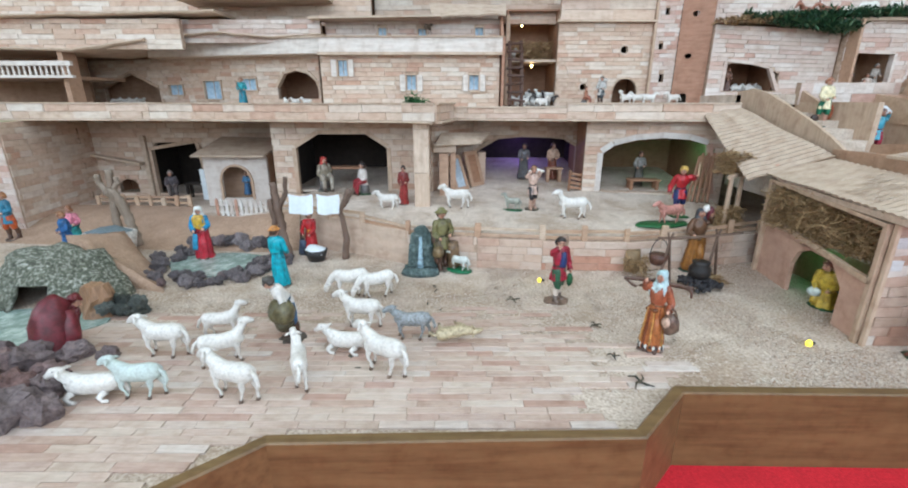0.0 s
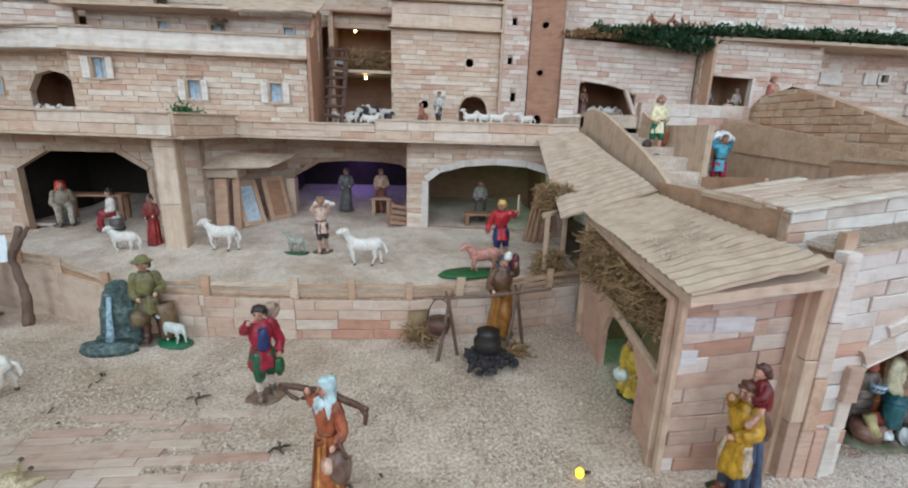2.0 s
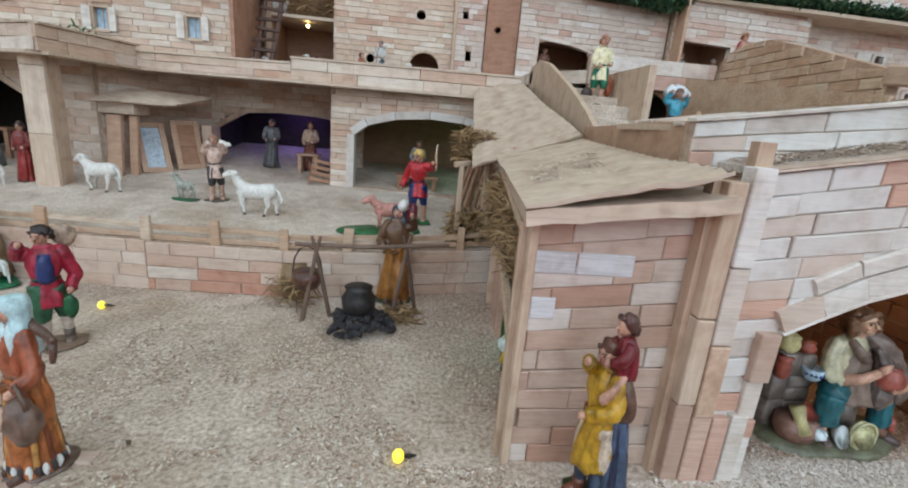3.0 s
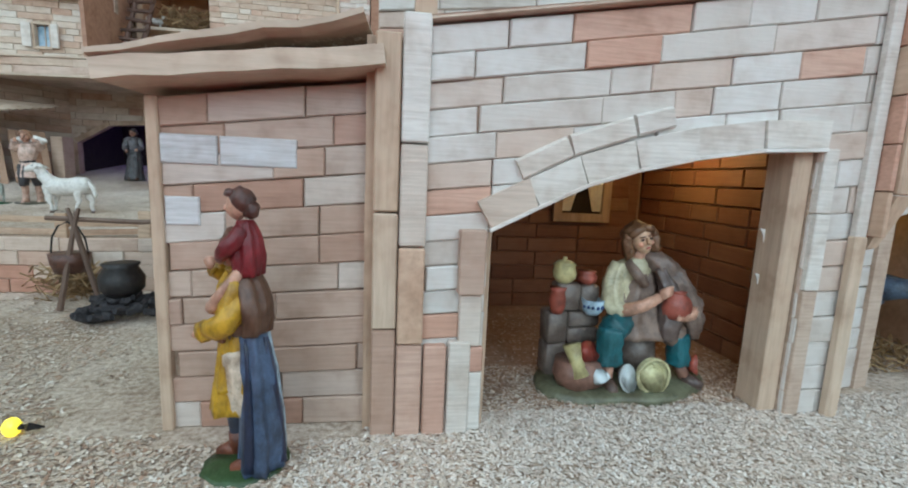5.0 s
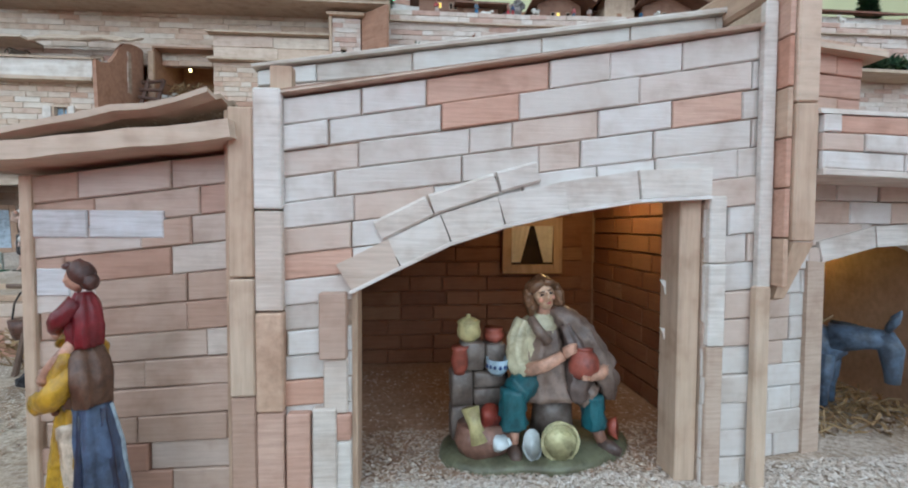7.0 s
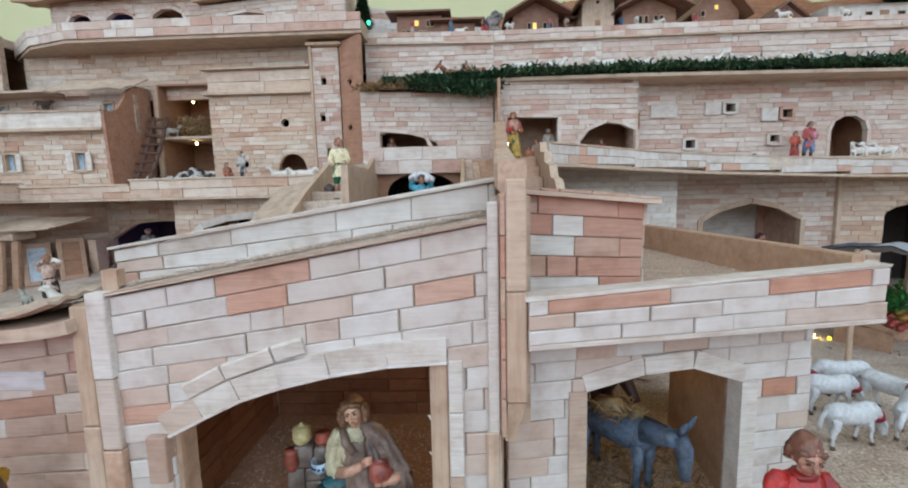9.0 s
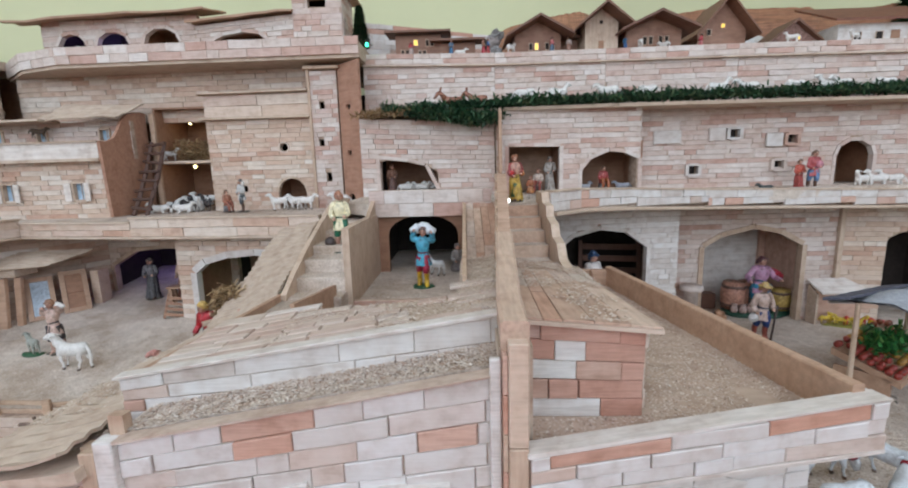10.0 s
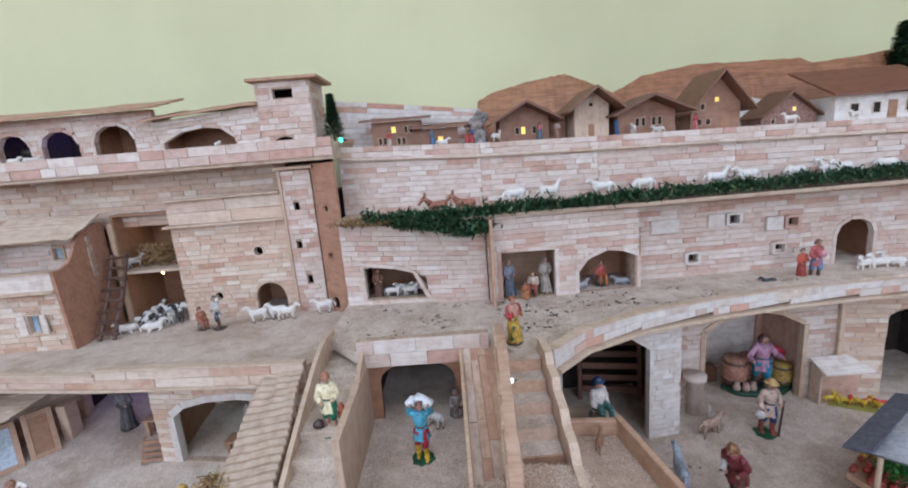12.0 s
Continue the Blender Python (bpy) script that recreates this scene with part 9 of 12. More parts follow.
    c.rings(grow([(0.0125, -0.006, 0.069), (0.0165, -0.0095, 0.06), (0.019, -0.0115, 0.047), (0.0185, -0.012, 0.036), (0.02, -0.0125, 0.03)], [0.0032, 0.0044, 0.0058, 0.0064, 0.004]), (110, 94, 88), 24, rough=0.35, folds=5, seed=7, deep=1.8, side=(1, 0, 0))
    c.rings(grow([(0.01, 0.006, 0.071), (0.016, 0.007, 0.058), (0.022, 0.006, 0.042), (0.026, 0.004, 0.03)], [0.0045, 0.006, 0.007, 0.004]), drape, 24, rough=0.3, folds=5, seed=9, deep=1.6, side=(1, 0, 0))
    # sleeve, forearms, hands and the red pot
    c.rings(grow([(-0.0065, 0.0015, 0.0695), (-0.0105, 0.0, 0.06), (-0.0112, -0.003, 0.048), (-0.007, -0.007, 0.0435)], [0.005, 0.0056, 0.0056, 0.0046]), shirt, 24, rough=0.2, folds=5, seed=5, deep=1.4, side=(1, 0, 0))
    c.tube([(-0.0085, -0.0065, 0.0445), (0.001, -0.0125, 0.0495), (0.009, -0.0145, 0.0545)], [0.004, 0.0033, 0.0026], SKIN, 12)
    for k in range(4):
        c.tube([(0.009, -0.0145, 0.0535 + 0.0012 * k), (0.0125, -0.0156, 0.0555 + 0.0013 * k), (0.0155, -0.0152, 0.056 + 0.0013 * k)], [0.0014, 0.0012, 0.0009], SKIN, 8)
    c.tube([(0.033, -0.0115, 0.0465), (0.0285, -0.0155, 0.0445), (0.0215, -0.018, 0.0445)], [0.0042, 0.0038, 0.003], SKIN, 12)
    for k in range(4):
        c.tube([(0.022, -0.018, 0.0432 + 0.0012 * k), (0.0175, -0.0195, 0.0435 + 0.0013 * k)], [0.0014, 0.001], SKIN, 8)
    c.rings(finer([((0.0195, -0.0135, 0.0425), 0.005, 0.0048), ((0.0205, -0.014, 0.047), 0.008, 0.007), ((0.0205, -0.014, 0.0525), 0.0075, 0.0065), ((0.02, -0.0135, 0.0562), 0.005, 0.0044), ((0.02, -0.0135, 0.0578), 0.0056, 0.005)]), (164, 88, 74), 20, rough=0.06)
    # head: tilted face framed by long curls
    c.tube([(0.0035, 0.001, 0.0715), (0.004, -0.0012, 0.079)], [0.004, 0.0036], SKIN, 12)
    start = len(c.bm.verts)
    face, hair = (216, 178, 146), (128, 94, 68)
    c.ball((0.004, -0.003, 0.0845), 0.0062, face, (0.9, 0.95, 1.15), 18)
    c.ball((0.004, -0.0052, 0.0802), 0.0038, face, (0.95, 0.9, 0.95), 14)
    c.tube([(0.004, -0.0086, 0.0862), (0.004, -0.0104, 0.0832), (0.004, -0.0088, 0.0824)], [0.0007, 0.0012, 0.0007], face, 8)
    for k in (-1, 1):
        c.ball((0.004 + k * 0.0024, -0.0083, 0.0855), 0.0009, (58, 44, 40), (1.35, 0.6, 0.7), 8)
        c.tube([(0.004 + k * 0.001, -0.0089, 0.0871), (0.004 + k * 0.0038, -0.0078, 0.0872)], [0.0005, 0.0004], (130, 96, 74), 6)
        c.ball((0.004 + k * 0.0029, -0.0072, 0.083), 0.0017, (220, 160, 134), (1, 0.7, 0.9), 8)
    c.ball((0.004, -0.0086, 0.0806), 0.0011, (166, 80, 72), (1.3, 0.6, 0.42), 8)
    c.ball((0.004, 0.0012, 0.0872), 0.0076, hair, (1.04, 0.92, 0.92), 20, 0.3, 2)
    for k in (-1, 1):
        c.tube([(0.004, -0.0072, 0.0915), (0.004 + k * 0.0042, -0.006, 0.0902), (0.004 + k * 0.0068, -0.003, 0.0868)], [0.0015, 0.0022, 0.002], hair, 10, rough=0.35)
        c.tube([(0.004 + k * 0.007, -0.001, 0.088), (0.004 + k * 0.0084, -0.0025, 0.083), (0.004 + k * 0.0074, -0.0025, 0.0785), (0.004 + k * 0.0088, -0.0015, 0.0745)], [0.0026, 0.003, 0.0028, 0.0014], hair, 12, rough=0.5, seed=k)
        for q in range(3):
            c.ball((0.004 + k * (0.0078 + 0.001 * (q % 2)), -0.003 - 0.0006 * q, 0.0862 - 0.0036 * q), 0.0022, hair, (0.9, 1.1, 1.2), 10, 0.5, k + q)
    c.ball((0.004, 0.006, 0.0805), 0.0062, hair, (1.1, 0.7, 1.2), 14, 0.5, 5)
    tilt, pivot = Matrix.Rotation(radians(-12), 3, "Y") @ Matrix.Rotation(radians(-2), 3, "Z"), Vector((0.004, 0.0, 0.077))
    c.bm.verts.ensure_lookup_table()
    for v in c.bm.verts[start:]:
        v.co = pivot + tilt @ (v.co - pivot)
    # pots, bowls and plates
    def pot(x, y, z, r, h, col, neck=0.6, lip=0.75):
        c.rings([((x, y, z), r * 0.6, r * 0.6), ((x, y, z + h * 0.25), r * 0.95, r * 0.95), ((x, y, z + h * 0.55), r, r), ((x, y, z + h * 0.85), r * neck, r * neck), ((x, y, z + h), r * lip, r * lip)], col, 18)
    pot(-0.0355, 0.01, 0.0575, 0.0065, 0.0105, cream, 0.88, 0.95)
    c.rings([((-0.0355, 0.01, 0.0678), 0.0064, 0.0064), ((-0.0355, 0.01, 0.0698), 0.0038, 0.0038), ((-0.0355, 0.01, 0.0704), 0.0014, 0.0014), ((-0.0355, 0.01, 0.0722), 0.0013, 0.0013)], cream, 16)
    pot(-0.0215, 0.01, 0.0565, 0.006, 0.0075, clay, 0.75, 0.9)
    pot(-0.0415, 0.004, 0.0415, 0.0047, 0.0145, clay, 0.78, 1.0)
    c.rings([((-0.0215, 0.001, 0.0412), 0.0032, 0.0032), ((-0.0215, 0.001, 0.0435), 0.0055, 0.0055), ((-0.0215, 0.001, 0.05), 0.0064, 0.0064), ((-0.0215, 0.001, 0.0498), 0.0056, 0.0056), ((-0.0215, 0.001, 0.0445), 0.004, 0.004)], (170, 190, 204), 18)
    for k in range(7):
        a = -2.9 + 0.45 * k
        c.ball((-0.0215 + 0.006 * math.cos(a), 0.001 + 0.006 * math.sin(a), 0.0462), 0.0009, (50, 70, 120), (1, 1, 1.2), 6)
    c.rings([((-0.0305, -0.007, 0.003), 0.012, 0.0095), ((-0.0305, -0.007, 0.011), 0.0158, 0.012), ((-0.0305, -0.006, 0.0185), 0.014, 0.0108)], (134, 100, 86), 18, rough=0.1)
    c.tube([(-0.0275, -0.006, 0.0205), (-0.0275, -0.0095, 0.0228), (-0.0272, -0.0092, 0.0222)], [0.005, 0.0066, 0.0054], (150, 68, 56), 16)
    c.tube([(-0.0345, -0.0145, 0.0125), (-0.0365, -0.0125, 0.0205), (-0.0385, -0.01, 0.0285)], [0.0052, 0.0034, 0.0046], cream, 14)
    c.tube([(-0.0255, -0.0155, 0.0105), (-0.024, -0.0185, 0.0142)], [0.0036, 0.0042], (206, 214, 216), 14)
    c.tube([(-0.0206, -0.017, 0.0145), (-0.0192, -0.018, 0.0122), (-0.0212, -0.0175, 0.0102)], 0.0008, (206, 214, 216), 6)
    for x, y, z, r, w, col, rim in ((0.0055, -0.0195, 0.0122, 0.0098, 1.0, (168, 160, 116), (204, 198, 152)), (-0.0085, -0.0185, 0.0112, 0.0078, 0.6, (150, 158, 162), (196, 202, 202))):
        loft(c.bm, [((x, y + 0.004, z - 0.001), r * 0.7 * w, r * 0.7), ((x, y, z), r * w, r), ((x, y - 0.0012, z + 0.0004), r * w, r), ((x, y - 0.001, z + 0.0003), r * 0.86 * w, r * 0.86)], c.slot(rim), 26)
        loft(c.bm, [((x, y + 0.002, z - 0.0005), r * 0.5 * w, r * 0.5), ((x, y - 0.0006, z + 0.0001), r * 0.86 * w, r * 0.86), ((x, y + 0.0004, z), r * 0.7 * w, r * 0.7)], c.slot(col), 26)
    # woven coils round the yellow basket's rim and floor
    for k in range(40):
        a = k * 2 * math.pi / 40
        c.ball((0.0055 + 0.0095 * math.cos(a), -0.0207, 0.0124 + 0.0095 * math.sin(a)), 0.0009, (206, 200, 156), (1, 0.8, 1), 6)
    for rr in (0.0028, 0.0048, 0.0068):
        ring = [(0.0055 + rr * math.cos(a * math.pi / 9), -0.0196, 0.0122 + rr * math.sin(a * math.pi / 9)) for a in range(19)]
        c.tube(ring, 0.0005, (186, 180, 134), 6)
    c.tube([(0.0385, -0.007, 0.012), (0.0422, -0.0095, 0.0125), (0.0418, -0.0092, 0.0124)], [0.0036, 0.0062, 0.005], (176, 92, 76), 16)
    for v in c.bm.verts:
        v.co += noise.noise_vector(v.co * 170.0) * 0.0005 + noise.noise_vector(v.co * 520.0) * 0.00022
    return c.done("potter_figurine", pose(0.7285, 0.499, 0.001, 0, 0, 4) @ Matrix.Scale(1.06, 4), "seated potter figurine with teal trousers among clay pots", "figurine")


potter_group()


def beast(place, size, yaw, rgb, mane, label, name, pack=None, horns=False, low=False):
    c = Clay()
    c.rings([((-0.46, 0, 0.56), 0.07, 0.09), ((-0.4, 0, 0.58), 0.13, 0.16), ((-0.15, 0, 0.57), 0.15, 0.17), ((0.1, 0, 0.56), 0.145, 0.17), ((0.3, 0, 0.6), 0.13, 0.17), ((0.38, 0, 0.64), 0.08, 0.12)], rgb, 14, rough=0.08, side=(0, 1, 0), seed=1)
    first = len(c.bm.verts)
    c.tube([(0.3, 0, 0.66), (0.46, 0, 0.82), (0.56, 0, 0.9)], [0.14, 0.1, 0.085], rgb, 12, rough=0.06)
    c.tube([(0.52, 0, 0.93), (0.64, 0, 0.86), (0.76, 0, 0.72), (0.82, 0, 0.64)], [0.08, 0.09, 0.062, 0.052], rgb, 12, rough=0.06)
    for s in (-1, 1):
        c.tube([(0.52, s * 0.05, 0.98), (0.5, s * 0.09, 1.08), (0.49, s * 0.1, 1.16)], [0.025, 0.035, 0.008], rgb, 7)
        if horns:
            c.tube([(0.56, s * 0.06, 0.98), (0.6, s * 0.15, 1.02), (0.64, s * 0.17, 1.1)], [0.026, 0.02, 0.006], (196, 186, 160), 7)
    if low:
        c.bm.verts.ensure_lookup_table()
        turn = Matrix.Rotation(radians(36), 3, "Y")
        for v in c.bm.verts[first:]:
            v.co = Vector((0.3, 0, 0.64)) + turn @ (v.co - Vector((0.3, 0, 0.64)))
    for x, s in ((0.28, -1), (0.31, 1), (-0.34, -1), (-0.31, 1)):
        c.tube([(x, s * 0.08, 0.52), (x + 0.01, s * 0.09, 0.3), (x, s * 0.09, 0.22), (x, s * 0.09, 0.05)], [0.085, 0.05, 0.042, 0.036], rgb, 9, rough=0.08)
        c.tube([(x, s * 0.09, 0.05), (x + 0.02, s * 0.09, 0.0)], [0.036, 0.046], (60, 56, 56), 8)
    c.tube([(-0.45, 0, 0.62), (-0.5, 0, 0.45), (-0.5, 0, 0.28)], [0.03, 0.022, 0.03], mane, 7)
    c.tube([(0.3, 0, 0.8), (0.42, 0, 0.79), (0.55, 0, 0.77)] if low else [(0.36, 0, 0.8), (0.48, 0, 0.92), (0.53, 0, 1.0)], [0.02, 0.028, 0.02], mane, 7, rough=0.3)
    if pack:
        c.tube([(-0.25, 0, 0.74), (0, 0, 0.77), (0.2, 0, 0.76)], [0.08, 0.1, 0.08], pack, 10, rough=0.3)
    return c.done(name, pose(*place, 0, 0, yaw) @ Matrix.Scale(size, 4), label, "animal figurine")


beast((0.935, 0.556, 0.001), 0.077, -50, (96, 112, 134), (44, 46, 52), "blue-grey plaster donkey standing in straw", "donkey_figurine", (190, 170, 130), low=True)
beast((0.93, 0.64, 0.001), 0.078, -60, (72, 48, 42), (52, 38, 34), "dark brown plaster ox in the stable's corner", "ox_figurine", None, True)
straw("straw", [(0.916, 0.952, 0.54, 0.574, 0.057, 0.064)], 60, 0.014, M_straw, "straw pack on the donkey's back", 0.0005)

# pink pig on its green base, deer in the greenery
c = sheep_mesh("stand", (206, 146, 132))
c.rings([((0.2, 0, -0.02), 0.95, 0.45), ((0.2, 0, 0.03), 0.9, 0.42)], (40, 104, 56), 16, rough=0.2, seed=2)
c.done("pig_figurine", pose(0.397, 0.8, 0.06, 0, 0, 190) @ Matrix.Scale(0.055, 4), "pink plaster pig on a green base", "animal figurine")
for x, y, yaw in ((0.79, 1.115, 200), (0.84, 1.11, 160)):
    beast((x, y, 0.446), 0.042, yaw, (158, 104, 82), (130, 80, 62), "reddish plaster deer in the greenery", "deer_figurine")


# ---- cooking place ----
M_iron = speckled("black_iron", srgb(24, 22, 22), srgb(38, 34, 34), srgb(60, 52, 48), 260, 0.45, 0.5)
M_bark = wood("dark_bark", [(0.0, srgb(96, 76, 64)), (1.0, srgb(120, 98, 84))], grain=(200, 200, 60))
M_ash = speckled("burnt_wood", srgb(26, 24, 26), srgb(48, 44, 46), srgb(84, 78, 78), 240, 0.8, 0.9, 0.002)


def cooking_place():
    x, y = 0.378, 0.64
    bm = bmesh.new()
    loft(bm, [((0, 0, 0.0), 0.012, 0.012), ((0, 0, 0.008), 0.0195, 0.0195), ((0, 0, 0.02), 0.0205, 0.0205), ((0, 0, 0.03), 0.0145, 0.0145), ((0, 0, 0.034), 0.017, 0.017), ((0, 0, 0.0335), 0.013, 0.013), ((0, 0, 0.026), 0.012, 0.012)], 0, 18)
    pot = finish("cooking_pot", bm, M_iron, None, True)
    pot.matrix_world = pose(x, y, 0.017) @ Matrix.Scale(0.78, 4)
    tagged(pot, "round black iron cooking pot on the embers", "pot")
    rng = random.Random(5)
    fire = new("firewood_heap")
    fire.location = (x, y, 0)
    tagged(fire, "heap of burnt black firewood and ash", "firewood")
    for k in range(60):
        a = rng.uniform(0, 6.28)
        r = rng.uniform(0.004, 0.034)
        bm = bmesh.new()
        p = Vector((r * math.cos(a), r * math.sin(a) * 0.8, 0.004 + 0.014 * (1 - r / 0.04)))
        d = Vector((rng.uniform(-1, 1), rng.uniform(-1, 1), rng.uniform(-0.3, 0.5))).normalized() * rng.uniform(0.004, 0.01)
        loft(bm, [(p - d, 0.0022, 0.0026), (p, 0.0034, 0.0036), (p + d, 0.0022, 0.0024)], 0, 7, rough=0.4, seed=k)
        part("log", bm, M_ash, fire)
    stand = new("pot_stand")
    stand.location = (x, y, 0)
    tagged(stand, "rough stick stand carrying a pole over the fire", "stand")
    for px, py in ((-0.043, 0.02), (0.042, 0.04)):
        for s in (-1, 1):
            bm = bmesh.new()
            loft(bm, [((px + s * 0.012, py + s * 0.006, 0), 0.0024, 0.0024), ((px, py, 0.07), 0.002, 0.002), ((px - s * 0.004, py, 0.084), 0.0014, 0.0014)], 0, 7, rough=0.2, seed=s + px)
            part("leg", bm, M_bark, stand)
    bm = bmesh.new()
    loft(bm, [((-0.062, 0.018, 0.076), 0.002, 0.002), ((0.0, 0.03, 0.073), 0.0022, 0.0022), ((0.085, 0.045, 0.076), 0.0018, 0.0018)], 0, 7, rough=0.2)
    part("pole", bm, M_bark, stand)
    b = new("hanging_kettle")
    b.location = (0.325, 0.668, 0.03)
    tagged(b, "small brown kettle hanging from the pole", "kettle")
    bm = bmesh.new()
    loft(bm, [((0, 0, 0), 0.011, 0.011), ((0, 0, 0.008), 0.0135, 0.0135), ((0, 0, 0.016), 0.0145, 0.0145), ((0, 0, 0.0158), 0.012, 0.012), ((0, 0, 0.006), 0.0105, 0.0105)], 0, 14)
    part("body", bm, paint((92, 60, 48)), b, smooth=True)
    bm = bmesh.new()
    loft(bm, [((0.014 * math.cos(t), 0, 0.016 + 0.026 * math.sin(t)), 0.0008, 0.0008) for t in (0, 0.5, 1.0, 1.57, 2.1, 2.6, 3.14)], 0, 6)
    part("handle", bm, M_iron, b)


cooking_place()
straw("straw", [(0.285, 0.325, 0.68, 0.72, 0.0, 0.03), (0.40, 0.43, 0.655, 0.685, 0.0, 0.006)], 260, 0.026, M_straw, "loose straw beside the cooking fire", 0.0005)
bm = bmesh.new()
loft(bm, [((0, 0, 0), 0.012, 0.012), ((0, 0, 0.02), 0.0145, 0.0145), ((0, 0, 0.038), 0.0125, 0.0125), ((0, 0, 0.037), 0.0105, 0.0105), ((0, 0, 0.02), 0.011, 0.011)], 0, 16, folds=8)
ob = finish("basket", bm, M_straw, None, True)
ob.location = (0.302, 0.712, 0.001)
tagged(ob, "round straw basket by the wall", "basket")


# ---- fountain, ponds, cave and rocks ----
def fountain():
    f = new("fountain")
    f.location = (-0.056, 0.722, 0.0)
    f.scale = (0.86, 0.86, 0.86)
    tagged(f, "small grey-green rock fountain with a spout of water", "fountain")
    stone = speckled("mossy_stone", srgb(40, 50, 50), srgb(82, 98, 96), srgb(134, 148, 144), 130, 0.85, 0.9, 0.003)
    bm = bmesh.new()
    prof = [(0.0, 0.034, 0.024), (0.008, 0.033, 0.023), (0.011, 0.027, 0.019), (0.03, 0.026, 0.018), (0.05, 0.024, 0.016), (0.054, 0.02, 0.014), (0.072, 0.0195, 0.013), (0.075, 0.014, 0.01), (0.086, 0.012, 0.008), (0.089, 0.006, 0.005)]
    loft(bm, [((0, 0.004, z), rx, ry) for z, rx, ry in prof], 0, 28, axis=(0, 0, 1))
    for v in bm.verts:
        v.co += noise.noise_vector(v.co * 70) * 0.004 + noise.noise_vector(v.co * 190) * 0.0022
    part("rock", bm, stone, f, smooth=False)
    bm = bmesh.new()
    loft(bm, [((0, -0.014, 0.072), 0.0035, 0.002), ((0, -0.02, 0.05), 0.004, 0.002), ((0, -0.023, 0.024), 0.005, 0.0025), ((0, -0.026, 0.012), 0.007, 0.004)], 0, 8, rough=0.2)
    part("water_spout", bm, paint((150, 176, 188), 0.15), f, smooth=True)
    bm = bmesh.new()
    loft(bm, [((0, -0.03, 0.0), 0.036, 0.018), ((0, -0.03, 0.012), 0.034, 0.017), ((0, -0.03, 0.0125), 0.028, 0.013), ((0, -0.03, 0.008), 0.026, 0.012)], 0, 16, rough=0.2, seed=8)
    part("basin", bm, stone, f, smooth=True)


fountain()

# the palest mottling puts the water's white highlights into its colour
M_water = speckled("pond_foil_painted_glints", srgb(112, 132, 124), srgb(150, 168, 158), srgb(206, 216, 210), 60, 0.1, 0.6, 0.002)


def pond(name, cx, cy, rx, ry, label):
    bm = bmesh.new()
    ring = [bm.verts.new((rx * math.cos(a) * (1 + 0.15 * math.sin(3 * a)), ry * math.sin(a), 0.003)) for a in (2 * math.pi * i / 28 for i in range(28))]
    low = [bm.verts.new((v.co.x, v.co.y, 0.0005)) for v in ring]
    bm.faces.new(ring)
    for i in range(28):
        bm.faces.new((low[i], low[(i + 1) % 28], ring[(i + 1) % 28], ring[i]))
    ob = finish(name, bm, M_water)
    ob.location = (cx, cy, 0)
    return tagged(ob, label, "water", kind="structure")


pond("water", -0.42, 0.74, 0.085, 0.06, "small greenish pond ringed by dark stones")
pond("water", -0.56, 0.51, 0.1, 0.055, "small greenish pool before the cave")
rng = random.Random(21)
spots = []
for k in range(72):
    a = rng.uniform(math.pi * 0.7, math.pi * 2.25)
    spots.append((-0.42 + 0.105 * math.cos(a) + rng.uniform(-0.028, 0.022), 0.735 + 0.078 * math.sin(a) + rng.uniform(-0.018, 0.016), rng.uniform(0, 0.006), rng.uniform(0.006, 0.0135)))
spots += [(-0.5 + 0.02 * k, 0.83 + rng.uniform(-0.01, 0.012), rng.uniform(0, 0.01), rng.uniform(0.01, 0.018)) for k in range(8)]
rocks("rock", spots, (66, 60, 62), (116, 106, 106), "dark purplish volcanic stone beside the pond", "pond stones")
spots = [(-0.405, 0.335, 0, 0.026), (-0.377, 0.342, 0, 0.02), (-0.43, 0.36, 0, 0.024), (-0.40, 0.375, 0.0, 0.02), (-0.455, 0.417, 0.004, 0.024), (-0.43, 0.44, 0, 0.018), (-0.48, 0.395, 0.004, 0.027), (-0.46, 0.365, 0.01, 0.022), (-0.5, 0.43, 0.0, 0.02), (-0.42, 0.4, 0.0, 0.018), (-0.39, 0.44, 0, 0.012), (-0.52, 0.38, 0.0, 0.03), (-0.44, 0.325, 0, 0.03)]
rocks("rock", spots, (74, 64, 64), (130, 114, 112), "large dark reddish volcanic stone near the edge board", "front stones")
spots = [(-0.445 + rng.uniform(-0.03, 0.025), 0.552 + rng.uniform(-0.018, 0.018), rng.uniform(0, 0.012), rng.uniform(0.008, 0.014)) for k in range(12)]
rocks("rock", spots, (52, 56, 52), (92, 96, 90), "dark mossy stone beside the log", "cave stones")


